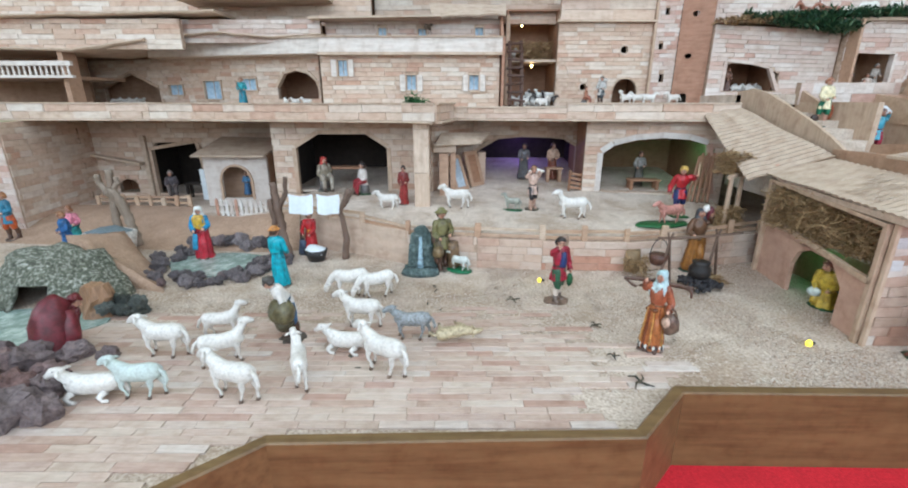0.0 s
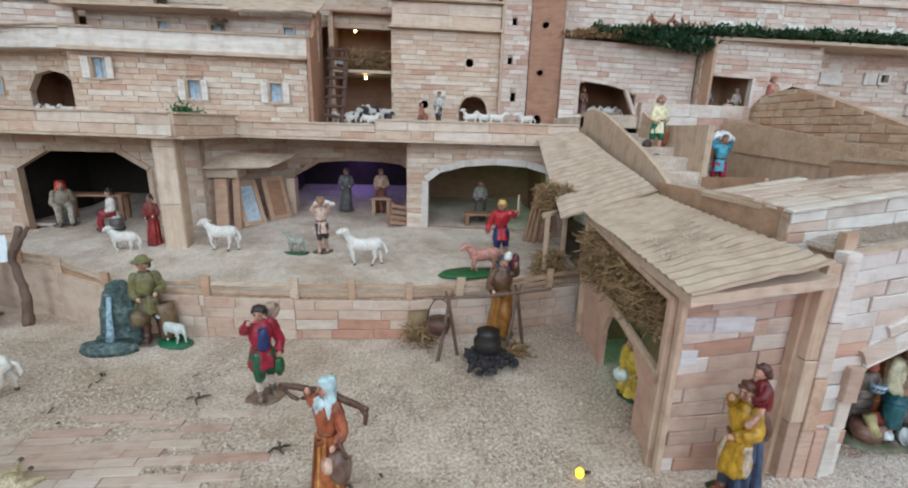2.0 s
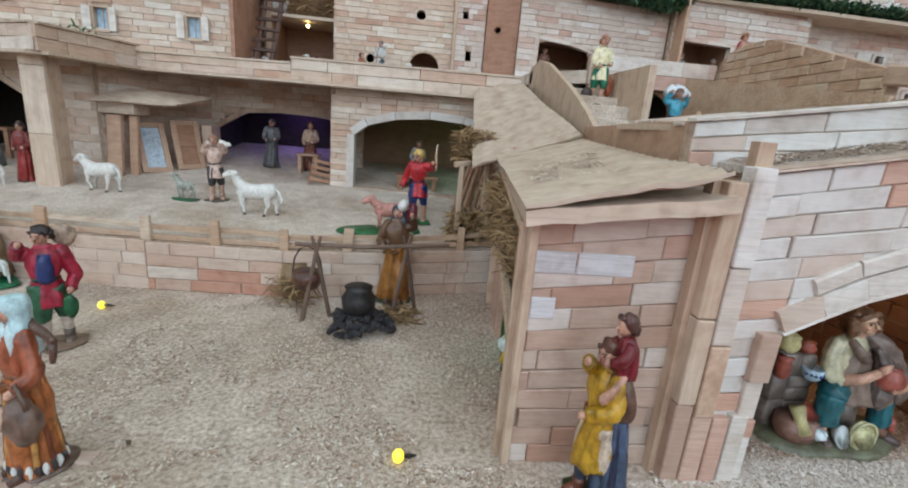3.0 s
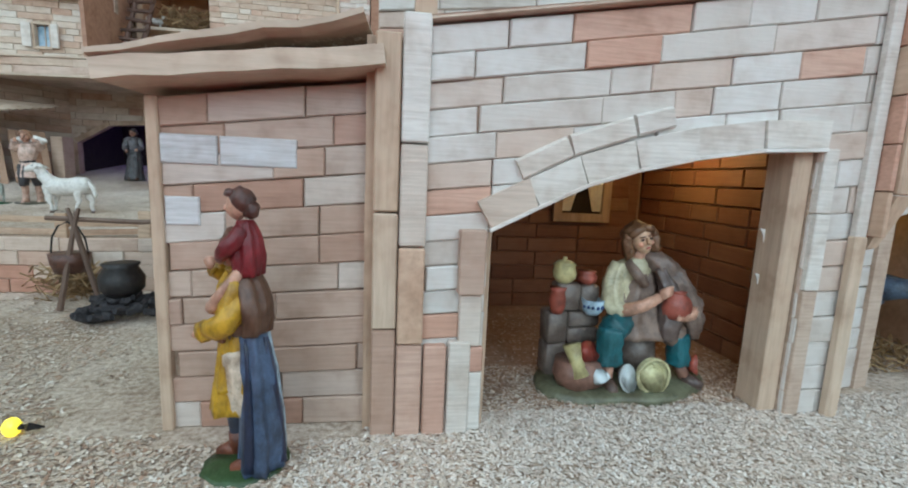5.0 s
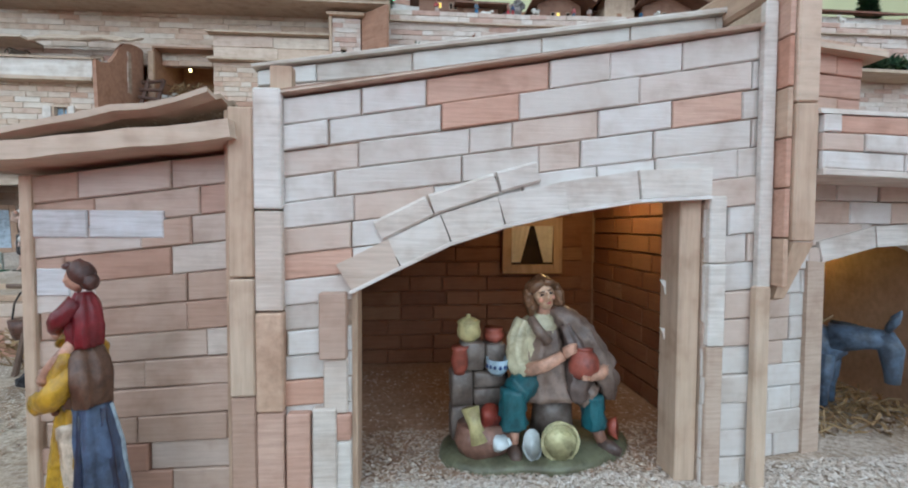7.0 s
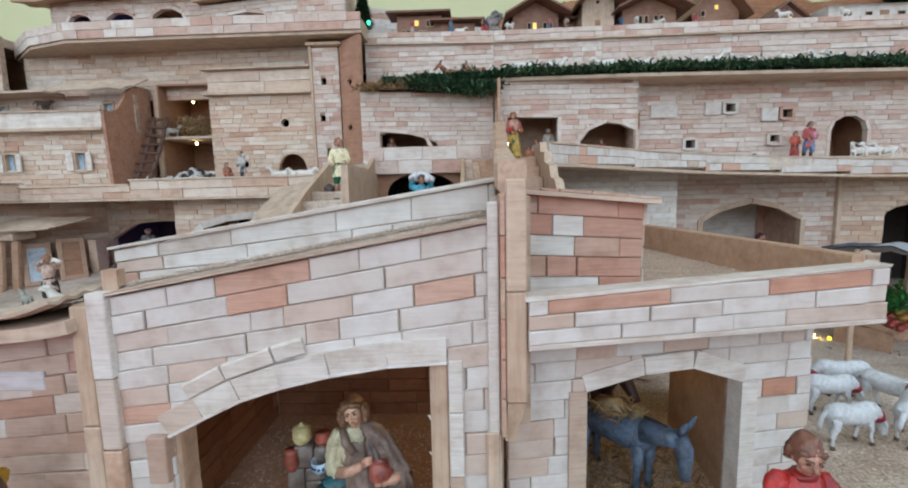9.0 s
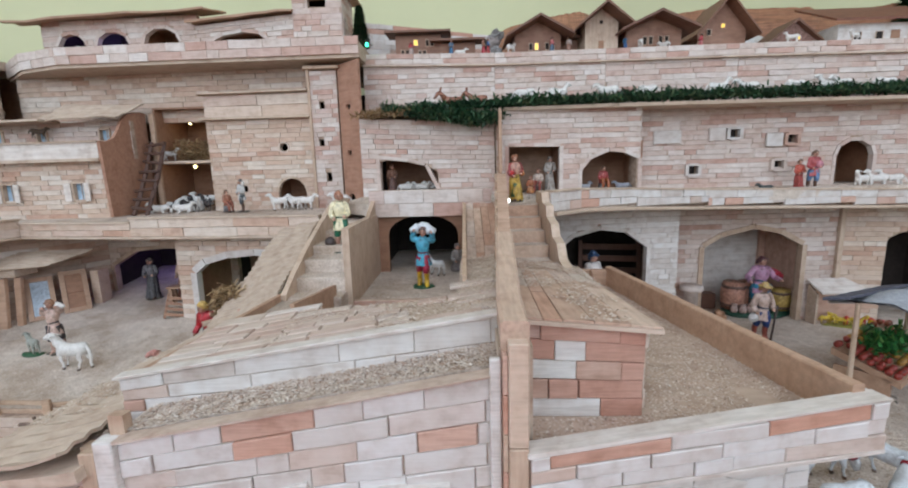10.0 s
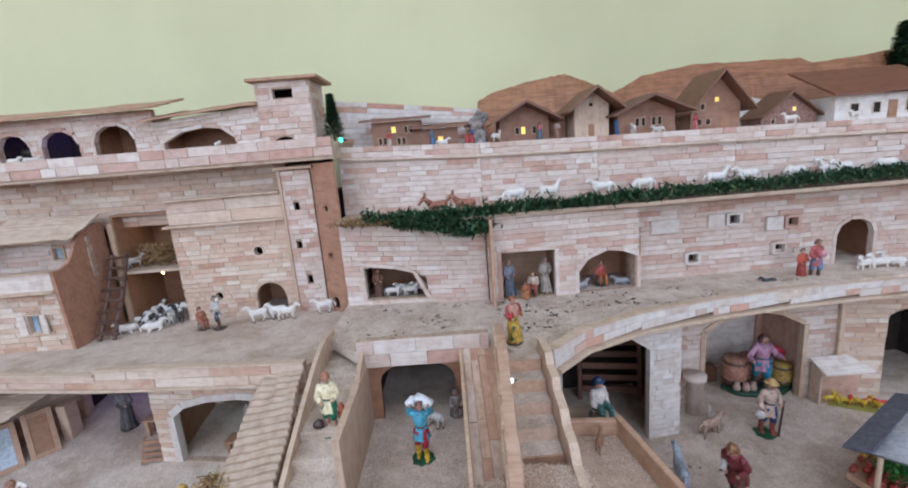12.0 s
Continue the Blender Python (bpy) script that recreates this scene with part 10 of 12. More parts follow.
def cave():
    m = speckled("bark_crust", srgb(50, 54, 46), srgb(108, 110, 94), srgb(222, 220, 208), 210, 0.95, 1.0, 0.004)
    bm = bmesh.new()
    n, k = 26, 9
    rows = []
    for j in range(k):
        f = j / (k - 1)
        row = []
        for i in range(n):
            a = 2 * math.pi * i / n
            r = math.cos(f * math.pi / 2 * 0.98)
            p = Vector((0.105 * r * math.cos(a), 0.07 * r * math.sin(a), 0.07 * math.sin(f * math.pi / 2) ** 1.2))
            p *= 1 + 0.22 * noise.noise(Vector((p.x * 30, p.y * 30, p.z * 40)))
            row.append(bm.verts.new(p))
        rows.append(row)
    for j in range(k - 1):
        for i in range(n):
            a = 2 * math.pi * (i + 0.5) / n
            if j < 3 and -1.75 < a - 2 * math.pi < -1.1:
                continue
            bm.faces.new((rows[j][i], rows[j][(i + 1) % n], rows[j + 1][(i + 1) % n], rows[j + 1][i]))
    bm.faces.new(rows[-1])
    ob = finish("cave_mound", bm, m, None, True)
    ob.modifiers.new("thickness", "SOLIDIFY").thickness = 0.006
    ob.location = (-0.595, 0.625, 0)
    tagged(ob, "mound of grey bark crust with a dark cave mouth", "mound")
    bm = bmesh.new()
    loft(bm, [((-0.478, 0.545, 0.0), 0.019, 0.015), ((-0.482, 0.545, 0.014), 0.0165, 0.013), ((-0.476, 0.545, 0.03), 0.0175, 0.013), ((-0.479, 0.546, 0.046), 0.014, 0.012)], 0, 22, rough=0.55, seed=3, axis=(0, 0, 1))
    for v in bm.verts:
        v.co += noise.noise_vector(v.co * 90) * 0.004
    tagged(finish("tree_stump", bm, wood("light_bark", [(0, srgb(150, 114, 84)), (1, srgb(168, 132, 102))], grain=(160, 160, 40), dark=0.3, bump=1.0, streak=0.8), None, False), "short light brown stump", "stump")
    bm = bmesh.new()
    v = [(-0.655, 0.72, 0.062), (-0.585, 0.665, 0.066), (-0.44, 0.622, 0.002), (-0.49, 0.69, 0.002), (-0.6, 0.78, 0.05)]
    top = [bm.verts.new(p) for p in v]
    low = [bm.verts.new((p[0], p[1], -0.003)) for p in v]
    bm.faces.new(top)
    for i in range(5):
        bm.faces.new((low[i], low[(i + 1) % 5], top[(i + 1) % 5], top[i]))
    bmesh.ops.triangulate(bm, faces=bm.faces[:])
    bmesh.ops.subdivide_edges(bm, edges=bm.edges[:], cuts=4, use_grid_fill=True)
    for w in bm.verts:
        if w.co.z > 0.003:
            w.co.z += 0.005 * noise.noise(w.co * 40)
    tagged(finish("earth_ramp", bm, M_earth, None, True), "smooth brown earth ramp beside the cave", "ramp", kind="structure")


cave()


# ---- trees, laundry, well ----
def trunk(name, place, pts, label, seed):
    t = new(name)
    t.location = place
    tagged(t, label, "tree trunk")
    for k, (line, r0, r1) in enumerate(pts):
        bm = bmesh.new()
        fine = []
        for a, b in zip(line, line[1:]):
            for i in range(7):
                fine.append(Vector(a).lerp(Vector(b), i / 7) + noise.noise_vector(Vector(a).lerp(Vector(b), i / 7) * 60) * 0.0025)
        fine.append(Vector(line[-1]))
        m = len(fine)
        loft(bm, [(p, r0 + (r1 - r0) * i / m, (r0 + (r1 - r0) * i / m) * 0.85) for i, p in enumerate(fine)], 0, 14, rough=0.55, seed=seed + k)
        part("trunk" if k == 0 else "branch", bm, M_olive if "olive" in label else M_bark, t, smooth=True)
    return t


M_olive = wood("grey_olive_bark", [(0.0, srgb(136, 120, 104)), (1.0, srgb(152, 136, 120))], grain=(260, 260, 60))
trunk("tree_stump", (-0.632, 0.85, 0), [([(0, 0, 0), (-0.006, 0, 0.05), (-0.016, 0, 0.09), (-0.024, 0, 0.115)], 0.0095, 0.0075), ([(-0.012, 0, 0.08), (-0.03, 0.002, 0.105), (-0.034, 0.002, 0.118)], 0.007, 0.005)], "grey knotty olive trunk with cut boughs", 2)
trunk("tree_stump", (-0.70, 0.90, 0.0), [([(0, 0, 0), (-0.004, 0, 0.06), (0.0, 0, 0.11), (0.004, 0, 0.145)], 0.008, 0.0065), ([(-0.002, 0, 0.09), (-0.022, 0, 0.12), (-0.02, 0, 0.135)], 0.007, 0.005), ([(0.0, 0, 0.1), (0.018, 0, 0.12), (0.016, 0, 0.13)], 0.006, 0.004)], "grey knotty olive trunk with cut boughs", 4)
trunk("tree_stump", (-0.305, 0.782, 0), [([(0, 0, 0), (-0.008, 0, 0.05), (-0.012, 0, 0.1), (-0.016, 0, 0.14)], 0.0085, 0.005), ([(-0.01, 0, 0.09), (0.004, 0, 0.12), (0.008, 0, 0.15)], 0.005, 0.003), ([(-0.006, 0.0, 0.0), (-0.02, 0.0, 0.06), (-0.024, 0.0, 0.11)], 0.006, 0.004)], "thin brown trunk holding a laundry line", 6)
trunk("tree_stump", (-0.2, 0.775, 0), [([(0, 0, 0), (0.006, 0, 0.04), (-0.004, 0, 0.085), (0.014, 0, 0.13)], 0.006, 0.0035), ([(0.004, 0, 0.1), (0.024, 0, 0.13)], 0.004, 0.002)], "thin crooked trunk holding a laundry line", 8)
bm = bmesh.new()
loft(bm, [((-0.31, 0.778, 0.125), 0.0006, 0.0006), ((-0.25, 0.776, 0.119), 0.0006, 0.0006), ((-0.195, 0.774, 0.122), 0.0006, 0.0006)], 0, 5)
tagged(finish("laundry_line", bm, M_bark), "thin cord between two trunks", "cord")
M_linen = painted("white_linen", srgb(226, 232, 236), 0.8, 0.04, wash=0.06)
for x0, x1 in ((-0.292, -0.25), (-0.243, -0.203)):
    bm = bmesh.new()
    grid = {}
    for i in range(9):
        for j in range(7):
            u, v = i / 8, j / 6
            for s in (0, 1):
                grid[i, j, s] = bm.verts.new((x0 + (x1 - x0) * u + 0.001 * math.sin(v * 5), 0.774 + 0.0035 * math.sin(u * 7 + x0 * 90) * (0.3 + v) + s * 0.0007, 0.121 - 0.004 * math.sin(u * 3.1) - 0.034 * v))
    for s in (0, 1):
        for i in range(8):
            for j in range(6):
                bm.faces.new((grid[i, j, s], grid[i + 1, j, s], grid[i + 1, j + 1, s], grid[i, j + 1, s]))
    tagged(finish("hanging_cloth", bm, M_linen, None, True), "white cloth drying on a laundry line", "cloth", "washing")
tub = new("wash_tub")
tub.location = (-0.25, 0.766, 0.001)
tagged(tub, "black wash tub heaped with white linen", "tub")
bm = bmesh.new()
loft(bm, [((0, 0, 0), 0.015, 0.013), ((0, 0, 0.02), 0.021, 0.018), ((0, 0, 0.0195), 0.019, 0.016), ((0, 0, 0.012), 0.017, 0.014)], 0, 18)
part("body", bm, M_iron, tub, smooth=True)
bm = bmesh.new()
loft(bm, [((0, 0, 0.013), 0.018, 0.015), ((0, 0, 0.021), 0.0185, 0.0155), ((0.001, 0, 0.025), 0.012, 0.01)], 0, 14, rough=0.35, seed=2)
part("linen", bm, M_linen, tub, smooth=True)
well = new("well")
well.location = (-0.645, 0.80, 0.0)
tagged(well, "low whitish basin full of grey gravel", "basin")
bm = bmesh.new()
loft(bm, [((0, 0, 0), 0.036, 0.028), ((0, 0, 0.02), 0.043, 0.033), ((0, 0, 0.044), 0.045, 0.034), ((0, 0, 0.045), 0.038, 0.028), ((0, 0, 0.036), 0.037, 0.027)], 0, 22, rough=0.12, axis=(0, 0, 1))
part("body", bm, paint((206, 198, 188), 0.7), well, smooth=True)
bm = bmesh.new()
loft(bm, [((0, 0, 0.037), 0.037, 0.027), ((0, 0, 0.046), 0.034, 0.025), ((0, 0, 0.052), 0.02, 0.015)], 0, 16, rough=0.5, seed=3)
part("gravel", bm, speckled("blue_gravel", srgb(70, 84, 92), srgb(120, 134, 140), srgb(176, 184, 186), 600, 0.7, 1.0, 0.004), well)


# ---- hut with the niche, picket fence ----
def niche_hut():
    h = new("hut")
    h.location = (-0.515, 1.055, 0.034)
    h.scale = (1.09, 1.09, 1.09)
    tagged(h, "small pale hut with an arched niche and a board roof", "hut")
    c = bmesh.new()
    holes = (0.0, curve_arch(-0.034, 0.032, 0.058, 0.09))
    lv = [0.0, 0.018] + [z for _, z in holes[1]] + [0.108]
    lv = sorted(set(round(z, 5) for z in lv))
    for za, zb in zip(lv, lv[1:]):
        lo, hi = span((0.018, holes[1]), za + 1e-6), span((0.018, holes[1]), zb - 1e-6)
        if lo is None and hi is None:
            q = [(-0.0685, za), (0.0685, za), (0.0685, zb), (-0.0685, zb)]
            hexa(c, [(u, 0, z) for u, z in q] + [(u, 0.008, z) for u, z in q])
            continue
        lo = lo or (sum(hi) / 2,) * 2
        hi = hi or (sum(lo) / 2,) * 2
        for q in ([(-0.0685, za), (lo[0], za), (hi[0], zb), (-0.0685, zb)], [(lo[1], za), (0.0685, za), (0.0685, zb), (hi[1], zb)]):
            hexa(c, [(u, 0, z) for u, z in q] + [(u, 0.008, z) for u, z in q])
    bmesh.ops.remove_doubles(c, verts=c.verts, dist=3e-5)
    part("front_wall", c, M_pale_o, h, "pale board front with an arched niche")
    c = bmesh.new()
    box(c, 0.0635, 0.0685, 0.0085, 0.09, 0, 0.112)
    box(c, -0.0685, -0.0635, 0.0085, 0.09, 0, 0.112)
    box(c, -0.0633, 0.0633, 0.055, 0.059, 0, 0.108)
    part("side_wall", c, M_ply, h)
    c = bmesh.new()
    line = [(x, z) for x, z in holes[1]]
    for (xa, za), (xb, zb) in zip(line, line[1:]):
        beam(c, (xa, -0.001, za), (xb, -0.001, zb), 0.005, 0.004, up=(0, 1, 0))
    for s in (-1, 1):
        beam(c, (-0.001 + s * 0.034, -0.001, 0.015), (-0.001 + s * 0.034, -0.001, 0.059), 0.005, 0.004, up=(0, 1, 0))
    part("arch_frame", c, M_batten, h)
    c = bmesh.new()
    hexa(c, [(-0.082, -0.02, 0.109), (0.072, -0.022, 0.109), (0.098, 0.085, 0.136), (-0.062, 0.085, 0.14), (-0.082, -0.02, 0.113), (0.072, -0.022, 0.113), (0.098, 0.085, 0.14), (-0.062, 0.085, 0.144)])
    part("roof", c, M_card, h, "weathered board roof")


niche_hut()


def picket_fence():
    f = new("picket_fence")
    f.location = (-0.449, 0.962, 0.026)
    f.scale = (1.09, 1.09, 1.09)
    tagged(f, "small cream picket fence before the hut", "fence")
    a, b = Vector((-0.075, 0.014, 0)), Vector((0.088, -0.016, -0.002))
    for k in range(16):
        p = a.lerp(b, k / 15)
        bm = bmesh.new()
        q = [(-0.0028, 0), (0.0028, 0), (0.0028, 0.036), (0, 0.041), (-0.0028, 0.036)]
        front = [bm.verts.new((p.x + x, p.y - 0.001, z)) for x, z in q]
        back = [bm.verts.new((p.x + x, p.y + 0.001, z)) for x, z in q]
        bm.faces.new(front)
        bm.faces.new(back[::-1])
        for i in range(5):
            bm.faces.new((front[i], front[(i + 1) % 5], back[(i + 1) % 5], back[i]))
        part("picket", bm, M_pale_o, f)
    for z in (0.011, 0.028):
        bm = bmesh.new()
        beam(bm, a + Vector((0, 0.002, z)), b + Vector((0, 0.002, z)), 0.002, 0.0045)
        part("rail", bm, M_pale_o, f)


picket_fence()

# ---- timber yard between the arches ----
def leaning_door(place, w, h, yaw, tilt, label, bluish=False):
    d = new("leaning_door")
    d.matrix_world = pose(*place, tilt, 0, yaw)
    tagged(d, label, "door")
    bm = bmesh.new()
    for s in (-1, 1):
        box(bm, s * w / 2 - 0.004, s * w / 2 + 0.004, -0.003, 0.003, 0, h, 0, 0.0005)
        box(bm, -w / 2 + 0.0042, w / 2 - 0.0042, -0.003, 0.003, (0 if s < 0 else h - 0.008), (0.008 if s < 0 else h), 0, 0.0005)
    part("door_frame", bm, M_ply, d)
    bm = bmesh.new()
    if bluish:
        box(bm, -w / 2 + 0.0042, w / 2 - 0.0042, -0.001, 0.001, 0.0082, h - 0.0082)
        part("panel", bm, paint((176, 186, 196), 0.4), d, "pale blue-grey panel")
    else:
        box(bm, -w / 2 + 0.0042, w / 2 - 0.0042, -0.001, 0.001, 0.0082, h / 2 - 0.003)
        box(bm, -w / 2 + 0.0042, w / 2 - 0.0042, -0.001, 0.001, h / 2 + 0.003, h - 0.0082)
        box(bm, -w / 2 + 0.0042, w / 2 - 0.0042, -0.0025, 0.002, h / 2 - 0.0028, h / 2 + 0.0028)
        part("panel", bm, M_darkply, d)


leaning_door((0.02, 1.0, 0.083), 0.034, 0.082, 44, -24, "small wooden door with a pale panel leaning on the wall", True)
leaning_door((0.056, 1.035, 0.087), 0.034, 0.082, 44, -20, "small panelled wooden door leaning on the wall")
for x, y, wd in ((-0.022, 0.965, 0.02), (-0.002, 0.978, 0.012)):
    bm = bmesh.new()
    beam(bm, (x, y, 0.078), (x, y + 0.01, 0.168), wd, 0.008, up=(0, 1, 0))
    tagged(finish("plank", bm, M_ply), "upright wooden plank against the wall", "plank", "planks by the wall")
bm = bmesh.new()
box(bm, -0.045, 0.005, 0.975, 1.02, 0.17, 0.19, 0, 0.001)
tagged(finish("bracket_block", bm, M_board), "wooden block under the little roof", "bracket", kind="structure")
corrugated("roof", [(-0.04, 0.945, 0.188), (0.055, 0.985, 0.188), (0.085, 1.06, 0.206), (-0.03, 1.02, 0.208)], 8, 0.0009, 0.002, M_card, "little ribbed roof over the timber yard", wave=0.002)
pier = bmesh.new()
box(pier, 0.058, 0.075, 1.07, 1.098, 0.085, 0.16, 0, 0.001)
tagged(finish("pier", pier, M_tan_o), "small wooden pier at the arch's foot", "pier", kind="structure")
rack = new("slatted_rack")
rack.matrix_world = pose(0.272, 0.99, 0.082, -14, 12, 20)
tagged(rack, "reddish slatted wooden rack leaning at the pier", "rack")
for k in range(4):
    bm = bmesh.new()
    box(bm, -0.016, 0.016, -0.002, 0.002, 0.006 + k * 0.01, 0.011 + k * 0.01)
    part("slat", bm, M_darkply, rack)
for s in (-1, 1):
    bm = bmesh.new()
    box(bm, s * 0.015 - 0.002, s * 0.015 + 0.002, 0.0022, 0.006, 0, 0.046)
    part("upright", bm, M_darkply, rack)
poles = new("leaning_poles")
poles.location = (0.52, 0.95, 0.08)
tagged(poles, "bundle of reddish poles leaning in the corner", "poles")
for k in range(6):
    bm = bmesh.new()
    loft(bm, [((-0.03 + 0.007 * k, -0.03 - 0.006 * (k % 3), -0.004), 0.0032, 0.0032), ((0.0 + 0.006 * k, 0.005, 0.085 + 0.006 * (k % 2)), 0.0028, 0.0028)], 0, 7, rough=0.15, seed=k)
    part("pole", bm, M_darkply, poles)


def table(place, w, d, h, label, material=None, yaw=0):
    t = new("table")
    t.matrix_world = pose(*place, 0, 0, yaw)
    tagged(t, label, "table")
    mat = material or M_darkply
    bm = bmesh.new()
    box(bm, -w / 2, w / 2, -d / 2, d / 2, h - 0.004, h, 0, 0.0006)
    part("tabletop", bm, mat, t)
    for sx in (-1, 1):
        for sy in (-1, 1):
            bm = bmesh.new()
            box(bm, sx * (w / 2 - 0.006) - 0.003, sx * (w / 2 - 0.006) + 0.003, sy * (d / 2 - 0.006) - 0.003, sy * (d / 2 - 0.006) + 0.003, 0, h - 0.0042)
            part("leg", bm, mat, t)


table((0.43, 1.01, 0.084), 0.07, 0.03, 0.024, "low dark wooden table under the arch")
table((0.238, 1.068, 0.0915), 0.04, 0.024, 0.034, "reddish wooden workbench under the arch", M_ply)
table((-0.255, 1.03, 0.083), 0.1, 0.03, 0.05, "dark wooden counter in the workshop")
table((-0.675, 1.168, 0.031), 0.06, 0.03, 0.04, "small table with white goods before the doorway", M_dark)
bm = bmesh.new()
box(bm, -0.65, -0.622, 1.14, 1.143, 0.0305, 0.11)
tagged(finish("hanging_cloth", bm, M_linen), "white cloth hanging beside the doorway", "cloth")

# ---- straw and hay ----
straw("straw", [(0.498, 0.53, 0.50, 0.70, 0.09, 0.14), (0.504, 0.53, 0.5, 0.7, 0.09, 0.15)], 3800, 0.026, M_straw, "dry straw heaped in the shed loft", 0.0004)
straw("straw", [(0.475, 0.515, 0.775, 0.815, 0.155, 0.19), (0.47, 0.505, 0.76, 0.79, 0.06, 0.095)], 900, 0.026, M_straw, "tufts of dry straw beside the lower roof", 0.0006)
straw("straw", [(0.15, 0.25, 1.23, 1.3, 0.375, 0.42)], 500, 0.022, M_straw, "hay heaped in the loft", 0.0006)
straw("straw", [(0.89, 1.0, 0.5, 0.6, 0.0, 0.006)], 500, 0.016, M_straw, "straw litter under the donkey", 0.0005)
straw("straw", [(0.2, 0.25, 1.24, 1.29, 0.266, 0.29)], 160, 0.02, M_straw, "hay behind the huddled sheep", 0.0005)
post = bmesh.new()
for x, y in ((0.478, 0.765), (0.512, 0.79)):
    beam(post, (x, y, 0.05), (x, y, 0.15), 0.006, 0.006, up=(0, 1, 0))
beam(post, (0.47, 0.76, 0.152), (0.53, 0.8, 0.158), 0.006, 0.006)
tagged(finish("straw_rack", post, M_batten), "little post frame carrying straw", "rack")


M_twig = wood("dark_bark_twig", [(0.0, srgb(78, 56, 46)), (1.0, srgb(94, 68, 56))], grain=(200, 200, 40))


def ladder(a, b, w, rungs, label):
    l = new("ladder")
    l.location = a
    tagged(l, label, "ladder")
    d = Vector(b)
    for s in (-1, 1):
        bm = bmesh.new()
        loft(bm, finer([((s * w / 2, 0, 0), 0.0042, 0.0042), (d * 0.5 + Vector((s * w / 2 + 0.002, 0.002, 0)), 0.0044, 0.0044), (d + Vector((s * w / 2, 0, 0)), 0.0038, 0.0038)], 4), 0, 8, rough=0.35)
        part("rail", bm, M_twig, l)
    for k in range(rungs):
        p = d * ((k + 0.7) / rungs)
        bm = bmesh.new()
        tip = 0.0012 * ((k * 7) % 5 - 2)
        loft(bm, [(p - Vector((w / 2 + 0.007 + tip, 0.003, tip)), 0.0032, 0.0032), (p + Vector((w / 2 + 0.006 - tip, -0.003, tip)), 0.0034, 0.0034)], 0, 7, rough=0.3)
        part("rung", bm, M_twig, l)


ladder((0.146, 1.115, 0.264), (0.004, 0.078, 0.15), 0.028, 8, "rough wooden ladder up to the hayloft")
# ---- greenery on the shelf ----
M_leaf = wood("fir_needles", [(0.0, srgb(24, 52, 34)), (0.5, srgb(40, 78, 48)), (0.85, srgb(60, 96, 60)), (1.0, srgb(110, 120, 84))], "island", (60, 60, 60))


def needles(name, line, count, spread, length, material, label, seed):
    rng = random.Random(seed)
    verts, faces = [], []
    segs = [(Vector(a), Vector(b)) for a, b in zip(line, line[1:])]
    sizes = [(b - a).length for a, b in segs]
    for k in range(count):
        a, b = rng.choices(segs, sizes)[0]
        p = a.lerp(b, rng.random())
        wob = 0.6 + 0.5 * noise.noise(Vector((p.x * 28, p.y * 9, 3.0)))
        p = p + Vector((rng.gauss(0, spread[0]), rng.gauss(0, spread[1]) , abs(rng.gauss(0, spread[2])) * wob))
        d = Vector((rng.uniform(-1, 1), rng.uniform(-1, 0.6), rng.uniform(-0.5, 0.9))).normalized() * length * rng.uniform(0.5, 1.3)
        s = d.cross(Vector((rng.uniform(-1, 1), 0.3, 1))).normalized() * length * 0.16
        n = len(verts)
        verts += [tuple(p - s), tuple(p + s), tuple(p + d * 0.6 + s * 0.8), tuple(p + d), tuple(p + d * 0.6 - s * 0.8)]
        faces.append((n, n + 1, n + 2, n + 3, n + 4))
    me = bpy.data.meshes.new(name)
    me.from_pydata(verts, [], faces)
    me.materials.append(material)
    return tagged(new(name, me), label, "greenery", kind="stuff")


needles("garland", [(0.66, 1.115, 0.449), (0.78, 1.095, 0.449), (0.88, 1.085, 0.452), (1.1, 1.085, 0.455), (1.4, 1.095, 0.458), (1.75, 1.105, 0.46)], 15000, (0.006, 0.010, 0.010), 0.011, M_leaf, "garland of dark green fir twigs along the shelf", 5)
needles("garland", [(0.72, 1.095, 0.442), (0.8, 1.078, 0.43), (0.84, 1.07, 0.42), (0.87, 1.068, 0.428)], 5200, (0.01, 0.007, 0.012), 0.012, M_leaf, "fir twigs hanging over the wall", 6)
needles("dry_moss", [(0.61, 1.12, 0.447), (0.68, 1.11, 0.447), (0.76, 1.1, 0.447)], 1200, (0.008, 0.008, 0.004), 0.012, M_straw, "dry greyish moss on the shelf", 7)
needles("shrub", [(-0.1, 1.02, 0.268), (-0.07, 1.02, 0.268)], 500, (0.007, 0.007, 0.012), 0.009, wood("bright_leaves", [(0.0, srgb(40, 92, 52)), (1.0, srgb(74, 130, 74))], "island", (60, 60, 60)), "small bright green shrub on the ledge", 9)
for k, x in enumerate((0.931, 0.997, 1.09, 1.167, 1.3, 1.356, 1.444, 1.508, 1.528, 1.614)):
    sheep((x, 1.118 + 0.004 * (k % 2), 0.459), 0.045, (180, 10, 170, 190, 0)[k % 5], ("graze", "up", "stand")[k % 3], label="small white plaster sheep in the greenery", group="sheep in the greenery")

